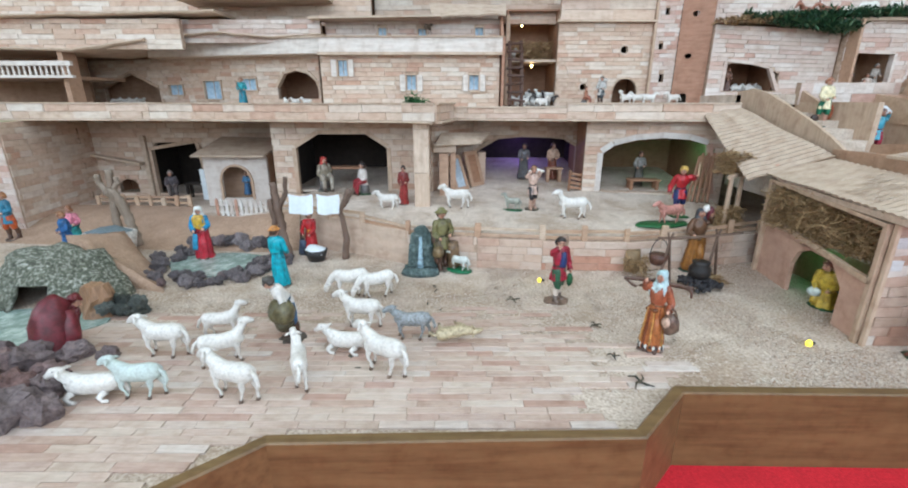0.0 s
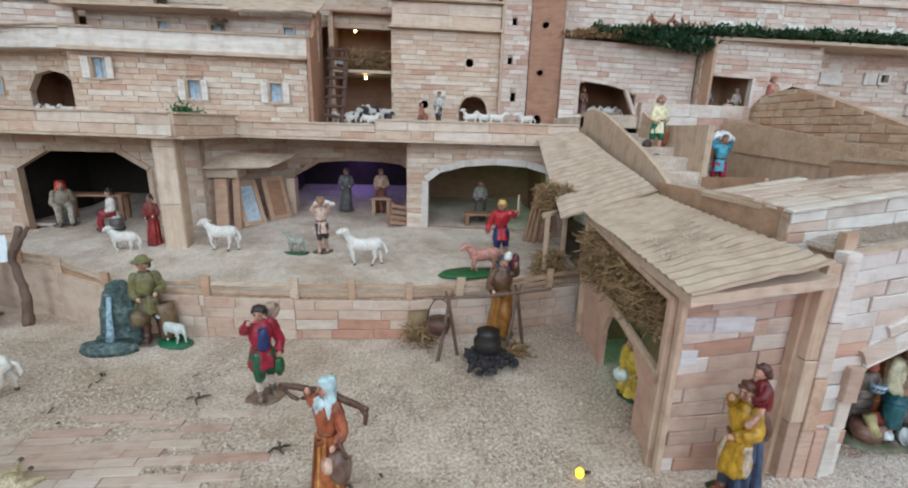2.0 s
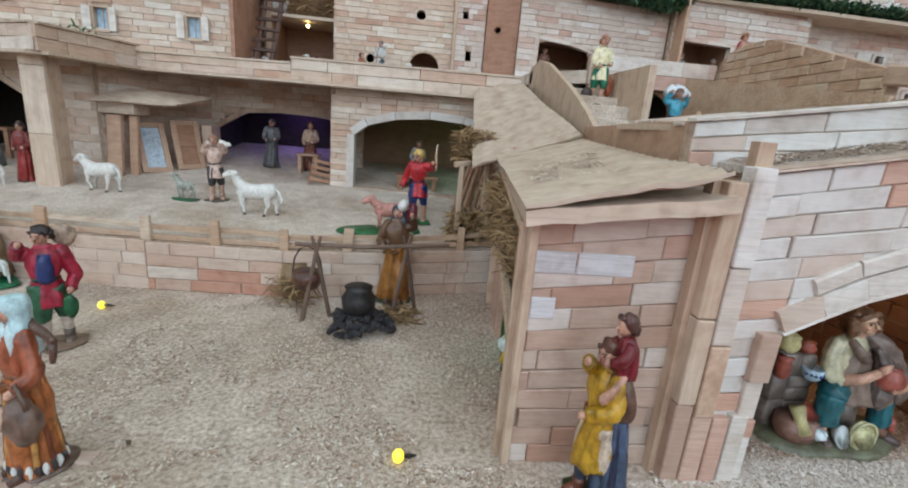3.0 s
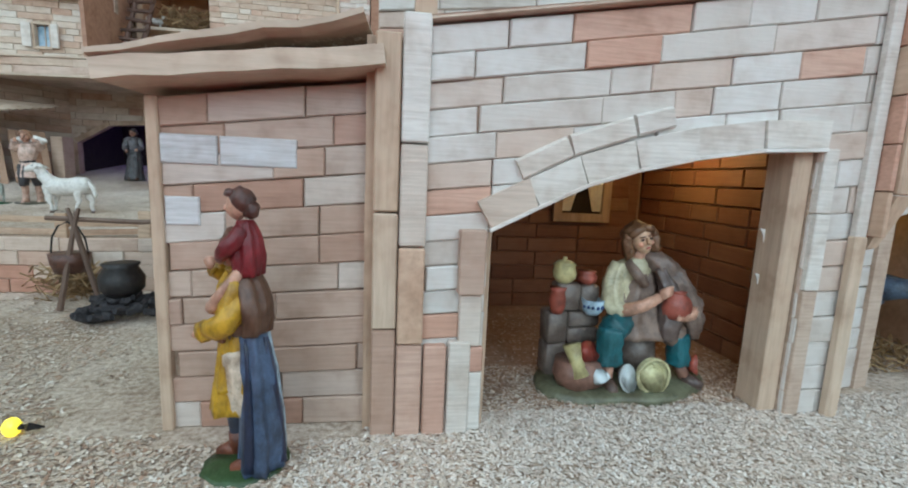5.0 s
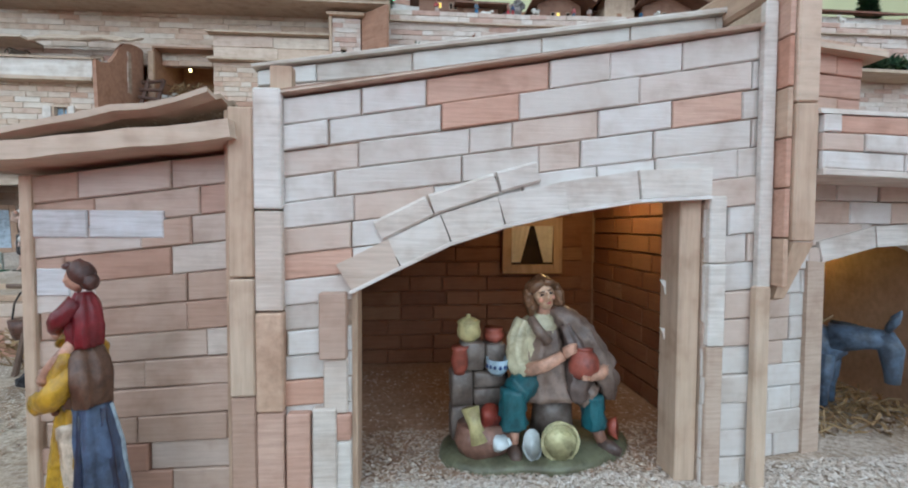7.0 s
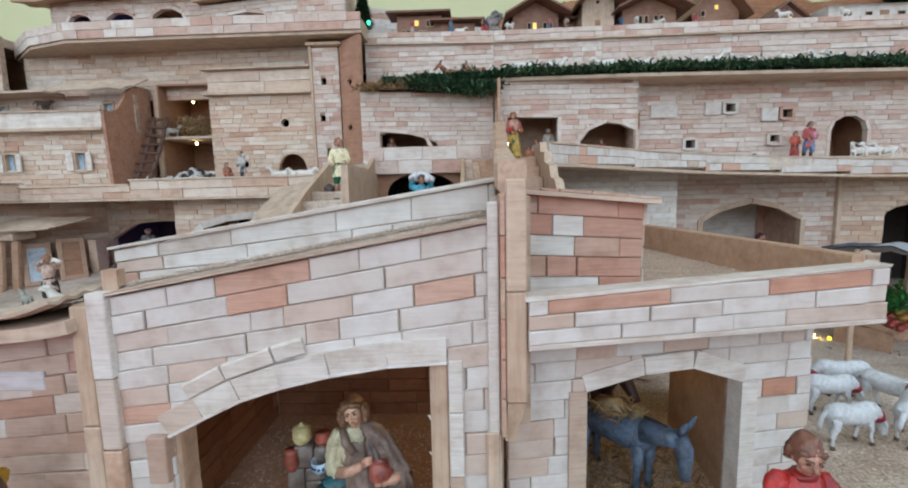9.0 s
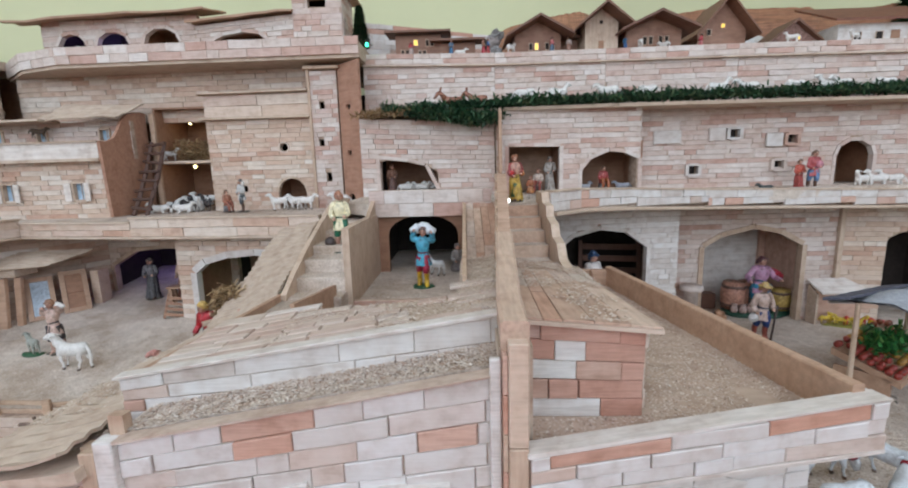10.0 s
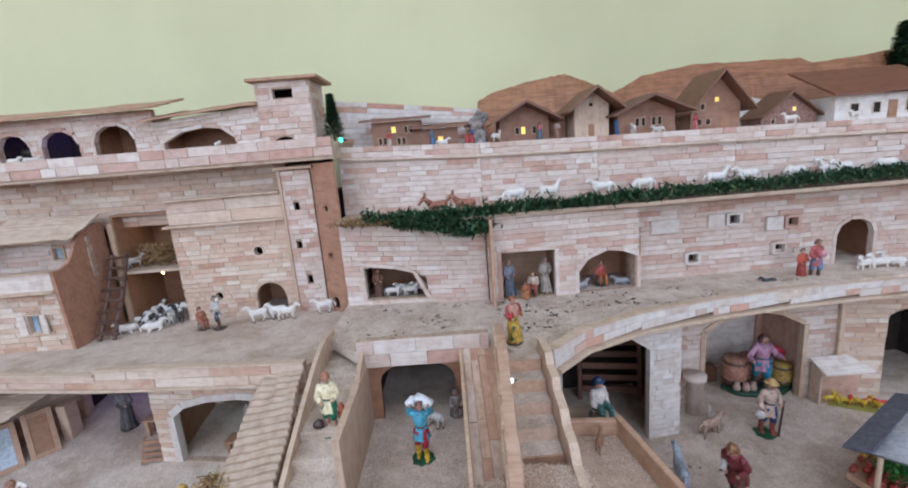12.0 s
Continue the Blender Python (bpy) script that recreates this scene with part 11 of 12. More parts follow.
# ---- mountain village ----
M_hutwall = wood("brown_hut_wall", [(0, srgb(140, 102, 82)), (1, srgb(160, 122, 100))], grain=(40, 160, 160))
M_hutroof = wood("brown_hut_roof", [(0, srgb(108, 74, 58)), (1, srgb(126, 90, 70))], grain=(40, 160, 160))
M_hill = wood("brown_cork_hill", [(0, srgb(150, 102, 72)), (1, srgb(164, 118, 86))], grain=(16, 40, 260), dark=0.3, bump=1.0, streak=0.9)
M_redroof = wood("red_brown_roof", [(0, srgb(118, 70, 50)), (1, srgb(138, 86, 62))], grain=(30, 200, 160), dark=0.4, streak=0.7)
M_lampglow = glowing("warm_window_glow", (1.0, 0.66, 0.1, 1), 0.9)


def cottage(x0, x1, y, z, eave, ridge, depth, label, wins=(), door=None, wallmat=None, roofmat=None, flat=False, over=0.021, glow=(), rise=0.007):
    """A small house with a gable to the front; wins, door: (x, z, width, height) from the front's lower left corner."""
    h = new("cottage")
    h.location = (x0, y, z)
    tagged(h, label, "house")
    w = x1 - x0
    bm = bmesh.new()
    if flat:
        box(bm, 0, w, 0, depth, -0.01, eave)
    else:
        f = [(0, -0.01), (w, -0.01), (w, eave), (w / 2, ridge), (0, eave)]
        a = [bm.verts.new((x, 0, q)) for x, q in f]
        b = [bm.verts.new((x, depth, q)) for x, q in f]
        bm.faces.new(a)
        bm.faces.new(b[::-1])
        for i in range(5):
            bm.faces.new((a[i], a[(i + 1) % 5], b[(i + 1) % 5], b[i]))
    part("wall", bm, wallmat or M_hutwall, h)
    if flat:
        bm = bmesh.new()
        hexa(bm, [(-over, -over, eave + 0.001), (w + over, -over, eave + 0.001), (w + over, -over, eave + 0.005), (-over, -over, eave + 0.005), (-over, depth, eave + 0.001 + rise), (w + over, depth, eave + 0.001 + rise), (w + over, depth, eave + 0.005 + rise), (-over, depth, eave + 0.005 + rise)])
        part("roof", bm, roofmat or M_hutroof, h)
    else:
        k = (ridge - eave) / (w / 2)
        for s in (-1, 1):
            bm = bmesh.new()
            xe = -over if s < 0 else w + over
            ze = eave - k * over
            q = [(xe, ze + 0.001), (w / 2, ridge + 0.001), (w / 2, ridge + 0.006), (xe, ze + 0.005)]
            hexa(bm, [(x, -over * 1.9, v) for x, v in q] + [(x, depth + 0.004, v) for x, v in q])
            part("roof", bm, roofmat or M_hutroof, h)
    for n, (x, q, ww, hh) in enumerate(wins):
        bm = bmesh.new()
        box(bm, x, x + ww, -0.0008, 0.001, q, q + hh)
        win = part("window", bm, M_lampglow if n in glow else M_dark, h)
        bm = bmesh.new()
        for s in (0, 1):
            box(bm, x + s * ww - 0.0006, x + s * ww + 0.0006, -0.0016, 0.0005, q, q + hh)
            box(bm, x - 0.0006, x + ww + 0.0006, -0.0018, 0.0004, q + s * hh - 0.0006, q + s * hh + 0.0006)
        part("frame", bm, M_batten, win)
    if door:
        x, q, ww, hh = door
        bm = bmesh.new()
        box(bm, x, x + ww, -0.001, 0.001, q, q + hh)
        part("door", bm, M_darkply, h)


VG = lambda x: 0.579 - (x - 0.6) * 0.022
cottage(0.668, 0.768, 1.25, VG(0.7), 0.052, 0.06, 0.06, "flat-roofed brown cottage with a warm light", [(0.012, 0.008, 0.007, 0.014), (0.022, 0.008, 0.007, 0.014), (0.066, 0.028, 0.007, 0.014), (0.076, 0.028, 0.007, 0.014), (0.05, 0.006, 0.007, 0.014), (0.06, 0.006, 0.007, 0.014), (0.04, 0.03, 0.009, 0.012)], None, flat=True, glow=(6,))
cottage(0.765, 0.842, 1.245, VG(0.8), 0.034, 0.04, 0.05, "low flat-roofed brown shed with a lit porch", [(0.036, 0.006, 0.01, 0.012)], (0.008, 0.0, 0.01, 0.018), flat=True, glow=(0,))
cottage(0.925, 1.022, 1.225, VG(0.95), 0.042, 0.068, 0.07, "small gabled cottage with lit windows", [(0.03, 0.012, 0.008, 0.014), (0.042, 0.012, 0.008, 0.014), (0.064, 0.012, 0.008, 0.014), (0.076, 0.012, 0.008, 0.014)], None, glow=(1,))
cottage(1.068, 1.135, 1.205, VG(1.1), 0.06, 0.086, 0.08, "narrow chapel with a pale front", [(0.028, 0.056, 0.008, 0.008)], (0.027, 0.0, 0.011, 0.024), M_batten)
cottage(1.022, 1.066, 1.26, VG(1.05), 0.04, 0.05, 0.04, "small brown annexe beside the chapel", [], None, flat=True)
cottage(1.15, 1.262, 1.2, VG(1.2), 0.042, 0.066, 0.07, "wide gabled brown cottage with four windows", [(0.034, 0.014, 0.008, 0.016), (0.046, 0.014, 0.008, 0.016), (0.066, 0.014, 0.008, 0.016), (0.078, 0.014, 0.008, 0.016)], (0.05, 0.0, 0.012, 0.012))
cottage(1.312, 1.412, 1.235, VG(1.36), 0.05, 0.108, 0.08, "tall steep-gabled brown house with a lit window", [(0.047, 0.054, 0.008, 0.009), (0.018, 0.04, 0.009, 0.012), (0.03, 0.01, 0.01, 0.012), (0.012, 0.01, 0.01, 0.012)], (0.06, 0.0, 0.018, 0.022), over=0.016, glow=(0,))
cottage(1.452, 1.565, 1.23, VG(1.5), 0.018, 0.062, 0.06, "low steep-roofed brown house with a lit window", [(0.062, 0.027, 0.007, 0.008), (0.02, 0.004, 0.008, 0.01)], None, paint((150, 116, 104), 0.8), over=0.006, glow=(0,))
cottage(1.575, 1.77, 1.2, VG(1.65), 0.05, 0.1, 0.1, "low pale cottage with a broad sloping red-brown roof", [(0.03, 0.014, 0.016, 0.02), (0.075, 0.014, 0.014, 0.02), (0.14, 0.014, 0.016, 0.02)], (0.105, 0.0, 0.018, 0.036), M_whitish_o, M_redroof, flat=True, over=0.022, rise=0.055)


def hill(pts, y, label, material, seed, depth=0.06):
    """A long low hill: its crest from left to right."""
    bm = bmesh.new()
    rows = []
    n = 80
    for i in range(n + 1):
        x = pts[0][0] + (pts[-1][0] - pts[0][0]) * i / n
        k = max(q for q in range(len(pts) - 1) if pts[q][0] <= x + 1e-6)
        z = pts[k][1] + (pts[k + 1][1] - pts[k][1]) * (x - pts[k][0]) / (pts[k + 1][0] - pts[k][0])
        z += 0.003 * noise.noise(Vector((i * 0.5, seed, 0)))
        rows.append([bm.verts.new((x, y - depth * q + 0.006 * noise.noise(Vector((i * 0.4, q * 3, seed))), 0.54 + (z - 0.54) * s)) for q, s in ((1.0, 0.0), (0.8, 0.4), (0.45, 0.75), (0.0, 1.0), (-0.3, 0.9), (-0.5, 0.0))])
    for a, b in zip(rows, rows[1:]):
        for j in range(5):
            bm.faces.new((a[j], b[j], b[j + 1], a[j + 1]))
    bm.faces.new(rows[0])
    bm.faces.new(rows[-1][::-1])
    tagged(finish("hill", bm, material, None, False), label, "hill", kind="structure")


hill([(0.90, 0.67), (0.936, 0.688), (1.02, 0.706), (1.109, 0.7175), (1.17, 0.692), (1.226, 0.665), (1.28, 0.63)], 1.42, "brown cork hill behind the village", M_hill, 1)
hill([(1.2, 0.64), (1.235, 0.67), (1.304, 0.702), (1.43, 0.7187), (1.556, 0.7145), (1.683, 0.7145), (1.712, 0.7), (1.81, 0.706), (1.92, 0.717), (2.1, 0.735)], 1.44, "brown cork hill behind the village", M_hill, 2)
hill([(1.22, 0.615), (1.33, 0.63), (1.47, 0.634), (1.6, 0.6)], 1.34, "white snowy bank between the cottages", paint((206, 202, 196), 0.8), 3)
wall("wall_village_back", (0.575, 1.352), (0.90, 1.352), 0.57, lambda u: 0.69 - 0.13 * u, (), 0.012, (0.05, 0.012), M_pale_i, False, "whitish brick wall behind the village", 39)
rocks("rock", [(0.883, 1.255, VG(0.88), 0.022), (0.878, 1.262, VG(0.88) + 0.026, 0.02), (0.89, 1.262, VG(0.88) + 0.045, 0.016)], (96, 94, 92), (150, 146, 142), "grey crag of stone beside a cottage", "crag")


def fir_tree(place, h, label):
    t = new("fir_tree")
    t.location = place
    tagged(t, label, "tree")
    bm = bmesh.new()
    loft(bm, [((0, 0, 0), 0.003, 0.003), ((0, 0, h), 0.0006, 0.0006)], 0, 7)
    part("trunk", bm, M_bark, t)
    rng = random.Random(3)
    bm = bmesh.new()
    for k in range(2600):
        f = rng.random() ** 0.8
        tier = 0.65 + 0.35 * abs(math.sin(f * 26))
        a, r = rng.uniform(0, 6.28), h * 0.24 * (1 - f) * tier * rng.uniform(0.3, 1)
        p = Vector((r * math.cos(a), r * math.sin(a), h * (0.08 + 0.92 * f)))
        d = Vector((math.cos(a), math.sin(a), rng.uniform(-0.4, 0.3))) * h * 0.1
        s = Vector((-math.sin(a), math.cos(a), rng.uniform(-0.3, 0.3))) * h * 0.022
        bm.faces.new([bm.verts.new(q) for q in (p - s, p + s, p + d)])
    part("crown", bm, M_leaf, t)


fir_tree((0.592, 1.25, 0.6), 0.092, "small dark green artificial fir tree")
fir_tree((1.9, 1.4, 0.55), 0.22, "dark green artificial fir tree behind a cottage")
for k, (x, y) in enumerate(((0.81, 1.21), (0.915, 1.2), (1.17, 1.175), (1.215, 1.17), (1.45, 1.15), (1.56, 1.14))):
    sheep((x, y, VG(x)), 0.026, 40 * k, ("lie", "up", "stand")[k % 3], label="tiny white plaster sheep in the village", group="village sheep")
cols = ((190, 170, 160), (60, 110, 150), (180, 50, 60), (170, 60, 60), (90, 110, 130), (150, 110, 90), (50, 90, 140), (196, 110, 110))
for k, x in enumerate((0.705, 0.79, 0.858, 0.868, 1.0, 1.035, 1.15, 1.3)):
    figure((x, 1.222 - (x - 0.7) * 0.045, VG(x)), 0.032, 30 * k, ("tiny village figurine in red" if cols[k][0] > 170 and cols[k][1] < 80 else "tiny village figurine in muted clothes"), cols[k], cols[(k + 3) % 8], (110, 80, 60), base=(90, 84, 70), name="village_figurine")
for k, (x, y, z) in enumerate(((-0.01, 1.2, 0.598), (0.02, 1.205, 0.598), (0.38, 1.2, 0.598))):
    sheep((x, y, z + 0.004), 0.028, 50 * k, "lie", label="tiny white plaster sheep on the castle terrace", group="castle sheep")

# ---- court: barrels, stall, awning ----
def barrel(place, r, h, yaw, label, lying=True, rgb=(170, 116, 92)):
    b = new("barrel")
    b.matrix_world = pose(*place, 90 if lying else 0, 0, yaw)
    tagged(b, label, "barrel")
    bm = bmesh.new()
    loft(bm, [((0, 0, -h / 2), r * 0.8, r * 0.8), ((0, 0, -h / 4), r * 0.96, r * 0.96), ((0, 0, 0), r, r), ((0, 0, h / 4), r * 0.96, r * 0.96), ((0, 0, h / 2), r * 0.8, r * 0.8)], 0, 18)
    part("body", bm, paint(rgb, 0.5), b, smooth=True)
    for z in (-0.34, 0.34):
        bm = bmesh.new()
        loft(bm, [((0, 0, h * (z - 0.05)), r * 0.95, r * 0.95), ((0, 0, h * (z + 0.05)), r * 0.95, r * 0.95)], 0, 18)
        part("hoop", bm, paint((110, 84, 74), 0.4), b, smooth=True)


bm = bmesh.new()
loft(bm, finer([((0, 0, 0), 0.074, 0.04), ((0, 0, 0.006), 0.073, 0.039), ((0, 0, 0.01), 0.066, 0.034), ((0, 0, 0.0105), 0.02, 0.01)], 2), 0, 30, rough=0.2)
ob = finish("figure_base", bm, paint((44, 84, 66)), None, True)
ob.location = (1.452, 1.19, 0.0032)
tagged(ob, "mossy green plaster base under the cooper and his barrels", "base")
barrel((1.409, 1.203, 0.0435), 0.026, 0.06, 0, "pinkish plaster barrel standing by the cooper", False, (190, 140, 118))
barrel((1.444, 1.206, 0.0435), 0.025, 0.06, 30, "pinkish plaster barrel standing behind the cooper", False, (178, 126, 104))
barrel((1.502, 1.188, 0.036), 0.022, 0.046, 20, "ochre plaster barrel standing by the cooper", False, (186, 156, 84))
barrel((1.475, 1.205, 0.04), 0.02, 0.054, 10, "blue-grey plaster barrel behind the cooper", False, (126, 140, 152))
for x, y in ((1.395, 1.172), (1.41, 1.165), (1.426, 1.166)):
    bm = bmesh.new()
    loft(bm, finer([((0, 0, 0), 0.006, 0.006), ((0, 0, 0.007), 0.0082, 0.0082), ((0, 0, 0.014), 0.005, 0.005), ((0, 0, 0.018), 0.006, 0.006)], 2), 0, 12)
    ob = finish("jug", bm, paint((196, 168, 158)), None, True)
    ob.location = (x, y, 0.0135)
    tagged(ob, "small pale plaster jug before the barrels", "jug", "jugs by the cooper")
bm = bmesh.new()
box(bm, 1.345, 1.384, 1.225, 1.25, 0.004, 0.04, 0, 0.001)
tagged(finish("crate", bm, M_oldwood), "small dark wooden crate", "crate")
bm = bmesh.new()
loft(bm, [((0, 0, 0), 0.013, 0.013), ((0, 0, 0.055), 0.013, 0.013), ((0, 0, 0.057), 0.022, 0.022), ((0, 0, 0.064), 0.022, 0.022)], 0, 16)
ob = finish("round_stand", bm, M_rose_o, None, True)
ob.location = (1.272, 1.118, 0.004)
ob.scale = (1, 1, 1.35)
tagged(ob, "round wooden stand by the wall", "stand")
stall = new("hen_stall")
stall.location = (1.57, 1.115, 0.004)
tagged(stall, "small open wooden hen stall with a board roof", "stall")
bm = bmesh.new()
hexa(bm, [(-0.048, -0.004, 0), (-0.044, -0.004, 0), (-0.044, 0.022, 0), (-0.048, 0.022, 0), (-0.048, -0.004, 0.063), (-0.044, -0.004, 0.063), (-0.044, 0.022, 0.08), (-0.048, 0.022, 0.08)])
part("side_board", bm, M_board, stall)
bm = bmesh.new()
box(bm, -0.0435, 0.05, 0.017, 0.021, 0, 0.078)
part("back_board", bm, M_pinkboard, stall)
bm = bmesh.new()
hexa(bm, [(-0.046, -0.013, 0.066), (0.054, -0.014, 0.066), (0.024, 0.022, 0.088), (-0.052, 0.022, 0.087), (-0.046, -0.013, 0.0695), (0.054, -0.014, 0.0695), (0.024, 0.022, 0.0915), (-0.052, 0.022, 0.0905)])
part("roof", bm, M_parapet, stall)
for k in range(8):
    red = k in (3, 5, 7)
    sheep((1.545 + 0.011 * k, 1.112 - 0.0052 * k + 0.006 * (k % 2), 0.0055), 0.026, 75 * k, "stand" if k % 2 else "up", (200, 52, 44) if red else (224, 192, 60), "small red plaster hen" if red else "small yellow plaster hen", "hens", name="hen_figurine")
mat_green = bmesh.new()
hexa(mat_green, [(1.535, 1.108, 0.0038), (1.61, 1.062, 0.0038), (1.655, 1.085, 0.0038), (1.58, 1.128, 0.0038), (1.535, 1.108, 0.0054), (1.61, 1.062, 0.0054), (1.655, 1.085, 0.0054), (1.58, 1.128, 0.0054)])
tagged(finish("grass_mat", mat_green, speckled("yellow_green_grass", srgb(120, 120, 50), srgb(150, 146, 64), srgb(176, 170, 90), 500, 0.95, 0.8)), "yellowish grass mat under the hens", "mat")

aw = new("market_awning")
aw.matrix_world = pose(1.293, 0.806, 0.0, 0, 0, 33)
tagged(aw, "market awning of dark grey cloth on thin poles", "awning")
for x, y, q in ((0.006, -0.031, 0.156), (0.225, -0.031, 0.136), (0.225, -0.12, 0.12), (0.006, -0.12, 0.138)):
    bm = bmesh.new()
    loft(bm, [((x, y, 0.003), 0.0035, 0.0035), ((x, y, q), 0.003, 0.003)], 0, 8)
    part("pole", bm, M_batten, aw)
bm = bmesh.new()
grid = {}
for i in range(17):
    for j in range(13):
        u, v = i / 16, j / 12
        z = 0.153 - 0.022 * u - 0.02 * v + 0.018 * math.sin(math.pi * v) - 0.004 * math.sin(math.pi * 3 * u) + 0.006 * noise.noise(Vector((u * 5, v * 5, 1)))
        for k in (0, 1):
            grid[i, j, k] = bm.verts.new((0.24 * u, -0.13 * v, z - 0.002 * k))
for k in (0, 1):
    for i in range(16):
        for j in range(12):
            bm.faces.new((grid[i, j, k], grid[i + 1, j, k], grid[i + 1, j + 1, k], grid[i, j + 1, k]))
part("cloth", bm, speckled("grey_awning_cloth", srgb(130, 132, 140), srgb(160, 162, 168), srgb(186, 186, 190), 160, 0.8, 0.7), aw, smooth=True)
bm = bmesh.new()
hem = [[bm.verts.new((0.24 * k / 12 - 0.002 * (k == 0), y, z - 0.022 * k / 12 + 0.002 * noise.noise(Vector((k * 0.7, y * 40, 3))))) for y, z in ((-0.024, 0.164), (0.004, 0.156), (0.004, 0.152), (-0.024, 0.16))] for k in range(13)]
for a, b in zip(hem, hem[1:]):
    for k in range(4):
        bm.faces.new((a[k], b[k], b[(k + 1) % 4], a[(k + 1) % 4]))
bm.faces.new(hem[0])
bm.faces.new(hem[-1][::-1])
part("hem", bm, speckled("dark_awning_hem", srgb(62, 62, 74), srgb(86, 86, 98), srgb(112, 112, 122), 160, 0.8, 0.7), aw, "dark blue-grey border of the cloth")
stand = new("fruit_stand")
stand.matrix_world = pose(1.432, 0.893, 0.004, 0, 0, 33)
tagged(stand, "slanted market crates full of fruit under the awning", "stand")
for k, (x, y, col) in enumerate(((-0.05, 0.0, (150, 56, 44)), (0.0, 0.0, (176, 130, 54)), (0.05, 0.0, (74, 110, 56)), (0.1, 0.0, (140, 76, 50)))):
    bm = bmesh.new()
    hexa(bm, [(x - 0.023, -0.06, 0.03), (x + 0.023, -0.06, 0.03), (x + 0.023, 0.02, 0.055), (x - 0.023, 0.02, 0.055), (x - 0.023, -0.06, 0.02), (x + 0.023, -0.06, 0.02), (x + 0.023, 0.02, 0.045), (x - 0.023, 0.02, 0.045)])
    crate = part("crate", bm, M_ply, stand)
    rr = random.Random(k)
    bm = bmesh.new()
    for i in range(5):
        for j in range(8):
            if rr.random() < 0.35:
                continue
            v = j / 7
            ball(bm, (x - 0.018 + 0.009 * i, -0.055 + 0.07 * v, 0.034 + 0.024 * v + rr.uniform(0, 0.003)), 0.005, 0, 8)
    tagged(part("fruit", bm, paint(col, 0.3), crate, smooth=True), kind="stuff")
for x in (-0.07, 0.12):
    bm = bmesh.new()
    box(bm, x - 0.003, x + 0.003, -0.05, 0.015, 0, 0.03)
    part("trestle", bm, M_ply, stand)


needles("leafy_greens", [(1.42, 0.862, 0.048), (1.45, 0.884, 0.055), (1.48, 0.9, 0.055)], 700, (0.012, 0.01, 0.012), 0.014, wood("market_greens", [(0.0, srgb(40, 100, 50)), (0.7, srgb(70, 150, 70)), (1.0, srgb(120, 160, 80))], "island", (60, 60, 60)), "leafy greens heaped on the market crates", 12)
shutter = new("slatted_shutter")
shutter.matrix_world = pose(1.125, 1.185, 0.004, -8, 0, -12)
tagged(shutter, "large dark slatted wooden shutter leaning inside the barn", "shutter")
for x in (-0.065, 0.059):
    bm = bmesh.new()
    box(bm, x, x + 0.009, 0, 0.008, 0, 0.17, 0, 0.001)
    part("upright", bm, M_oldwood, shutter)
for k in range(6):
    bm = bmesh.new()
    box(bm, -0.0555, 0.0585, -0.002, 0.005, 0.02 + k * 0.026, 0.033 + k * 0.026, 0, 0.0008)
    part("slat", bm, M_oldwood, shutter)


# ---- little lamps ----
M_bulb = glowing("warm_bulb", (1.0, 0.78, 0.3, 1), 9.0)
M_ybulb = glowing("yellow_bulb", (1.0, 0.8, 0.05, 1), 1.4)
M_wbulb = glowing("white_bulb", (1.0, 0.95, 0.85, 1), 3.0)
M_gbulb = glowing("green_bulb", (0.1, 1.0, 0.5, 1), 3.0)


def bulb(place, r, material, label, colour=None, power=0.0):
    b = new("light_bulb")
    b.location = place
    tagged(b, label, "light bulb")
    bm = bmesh.new()
    ball(bm, (0, 0, 0), r, 0, 10, (1, 1, 1.2))
    part("glass", bm, material, b, smooth=True)
    bm = bmesh.new()
    loft(bm, [((r * 0.7, 0, 0), r * 0.55, r * 0.55), ((r * 1.7, 0, 0), r * 0.5, r * 0.5), ((r * 3.0, 0.003, -r * 0.6), r * 0.12, r * 0.12)], 0, 8)
    part("socket", bm, M_iron, b)
    if power:
        small_lamp("bulb_light", (place[0], place[1] - r * 1.8, place[2]), power, colour, r)


bulb((0.422, 0.468, 0.004), 0.0036, M_ybulb, "tiny yellow bulb lying on the sawdust")
bulb((0.137, 0.663, 0.004), 0.0032, M_ybulb, "tiny yellow bulb lying on the ground")
bulb((0.176, 1.275, 0.462), 0.0032, M_bulb, "tiny warm bulb under the loft roof", (1.0, 0.75, 0.4), 0.012)
bulb((0.2, 1.235, 0.361), 0.0032, M_bulb, "tiny warm bulb under the loft floor", (1.0, 0.75, 0.4), 0.01)
bulb((0.867, 0.785, 0.299), 0.0026, M_wbulb, "tiny white bulb on the rail")
bulb((1.349, 0.888, 0.006), 0.0028, M_bulb, "tiny warm bulb lying by the market stand", (1.0, 0.7, 0.2), 0.015)
bulb((1.362, 0.872, 0.006), 0.0028, M_ybulb, "tiny yellow bulb lying by the market stand")
bulb((0.615, 1.2, 0.6), 0.004, M_gbulb, "tiny green bulb beside the fir tree")
bulb((-0.78, 0.735, 0.008), 0.004, M_gbulb, "tiny green bulb lying on the ground")
small_lamp("room_light", (0.79, 0.57, 0.15), 0.1, (1.0, 0.62, 0.22), 0.01)
small_lamp("room_light", (0.99, 0.62, 0.12), 0.05, (1.0, 0.66, 0.15), 0.008)
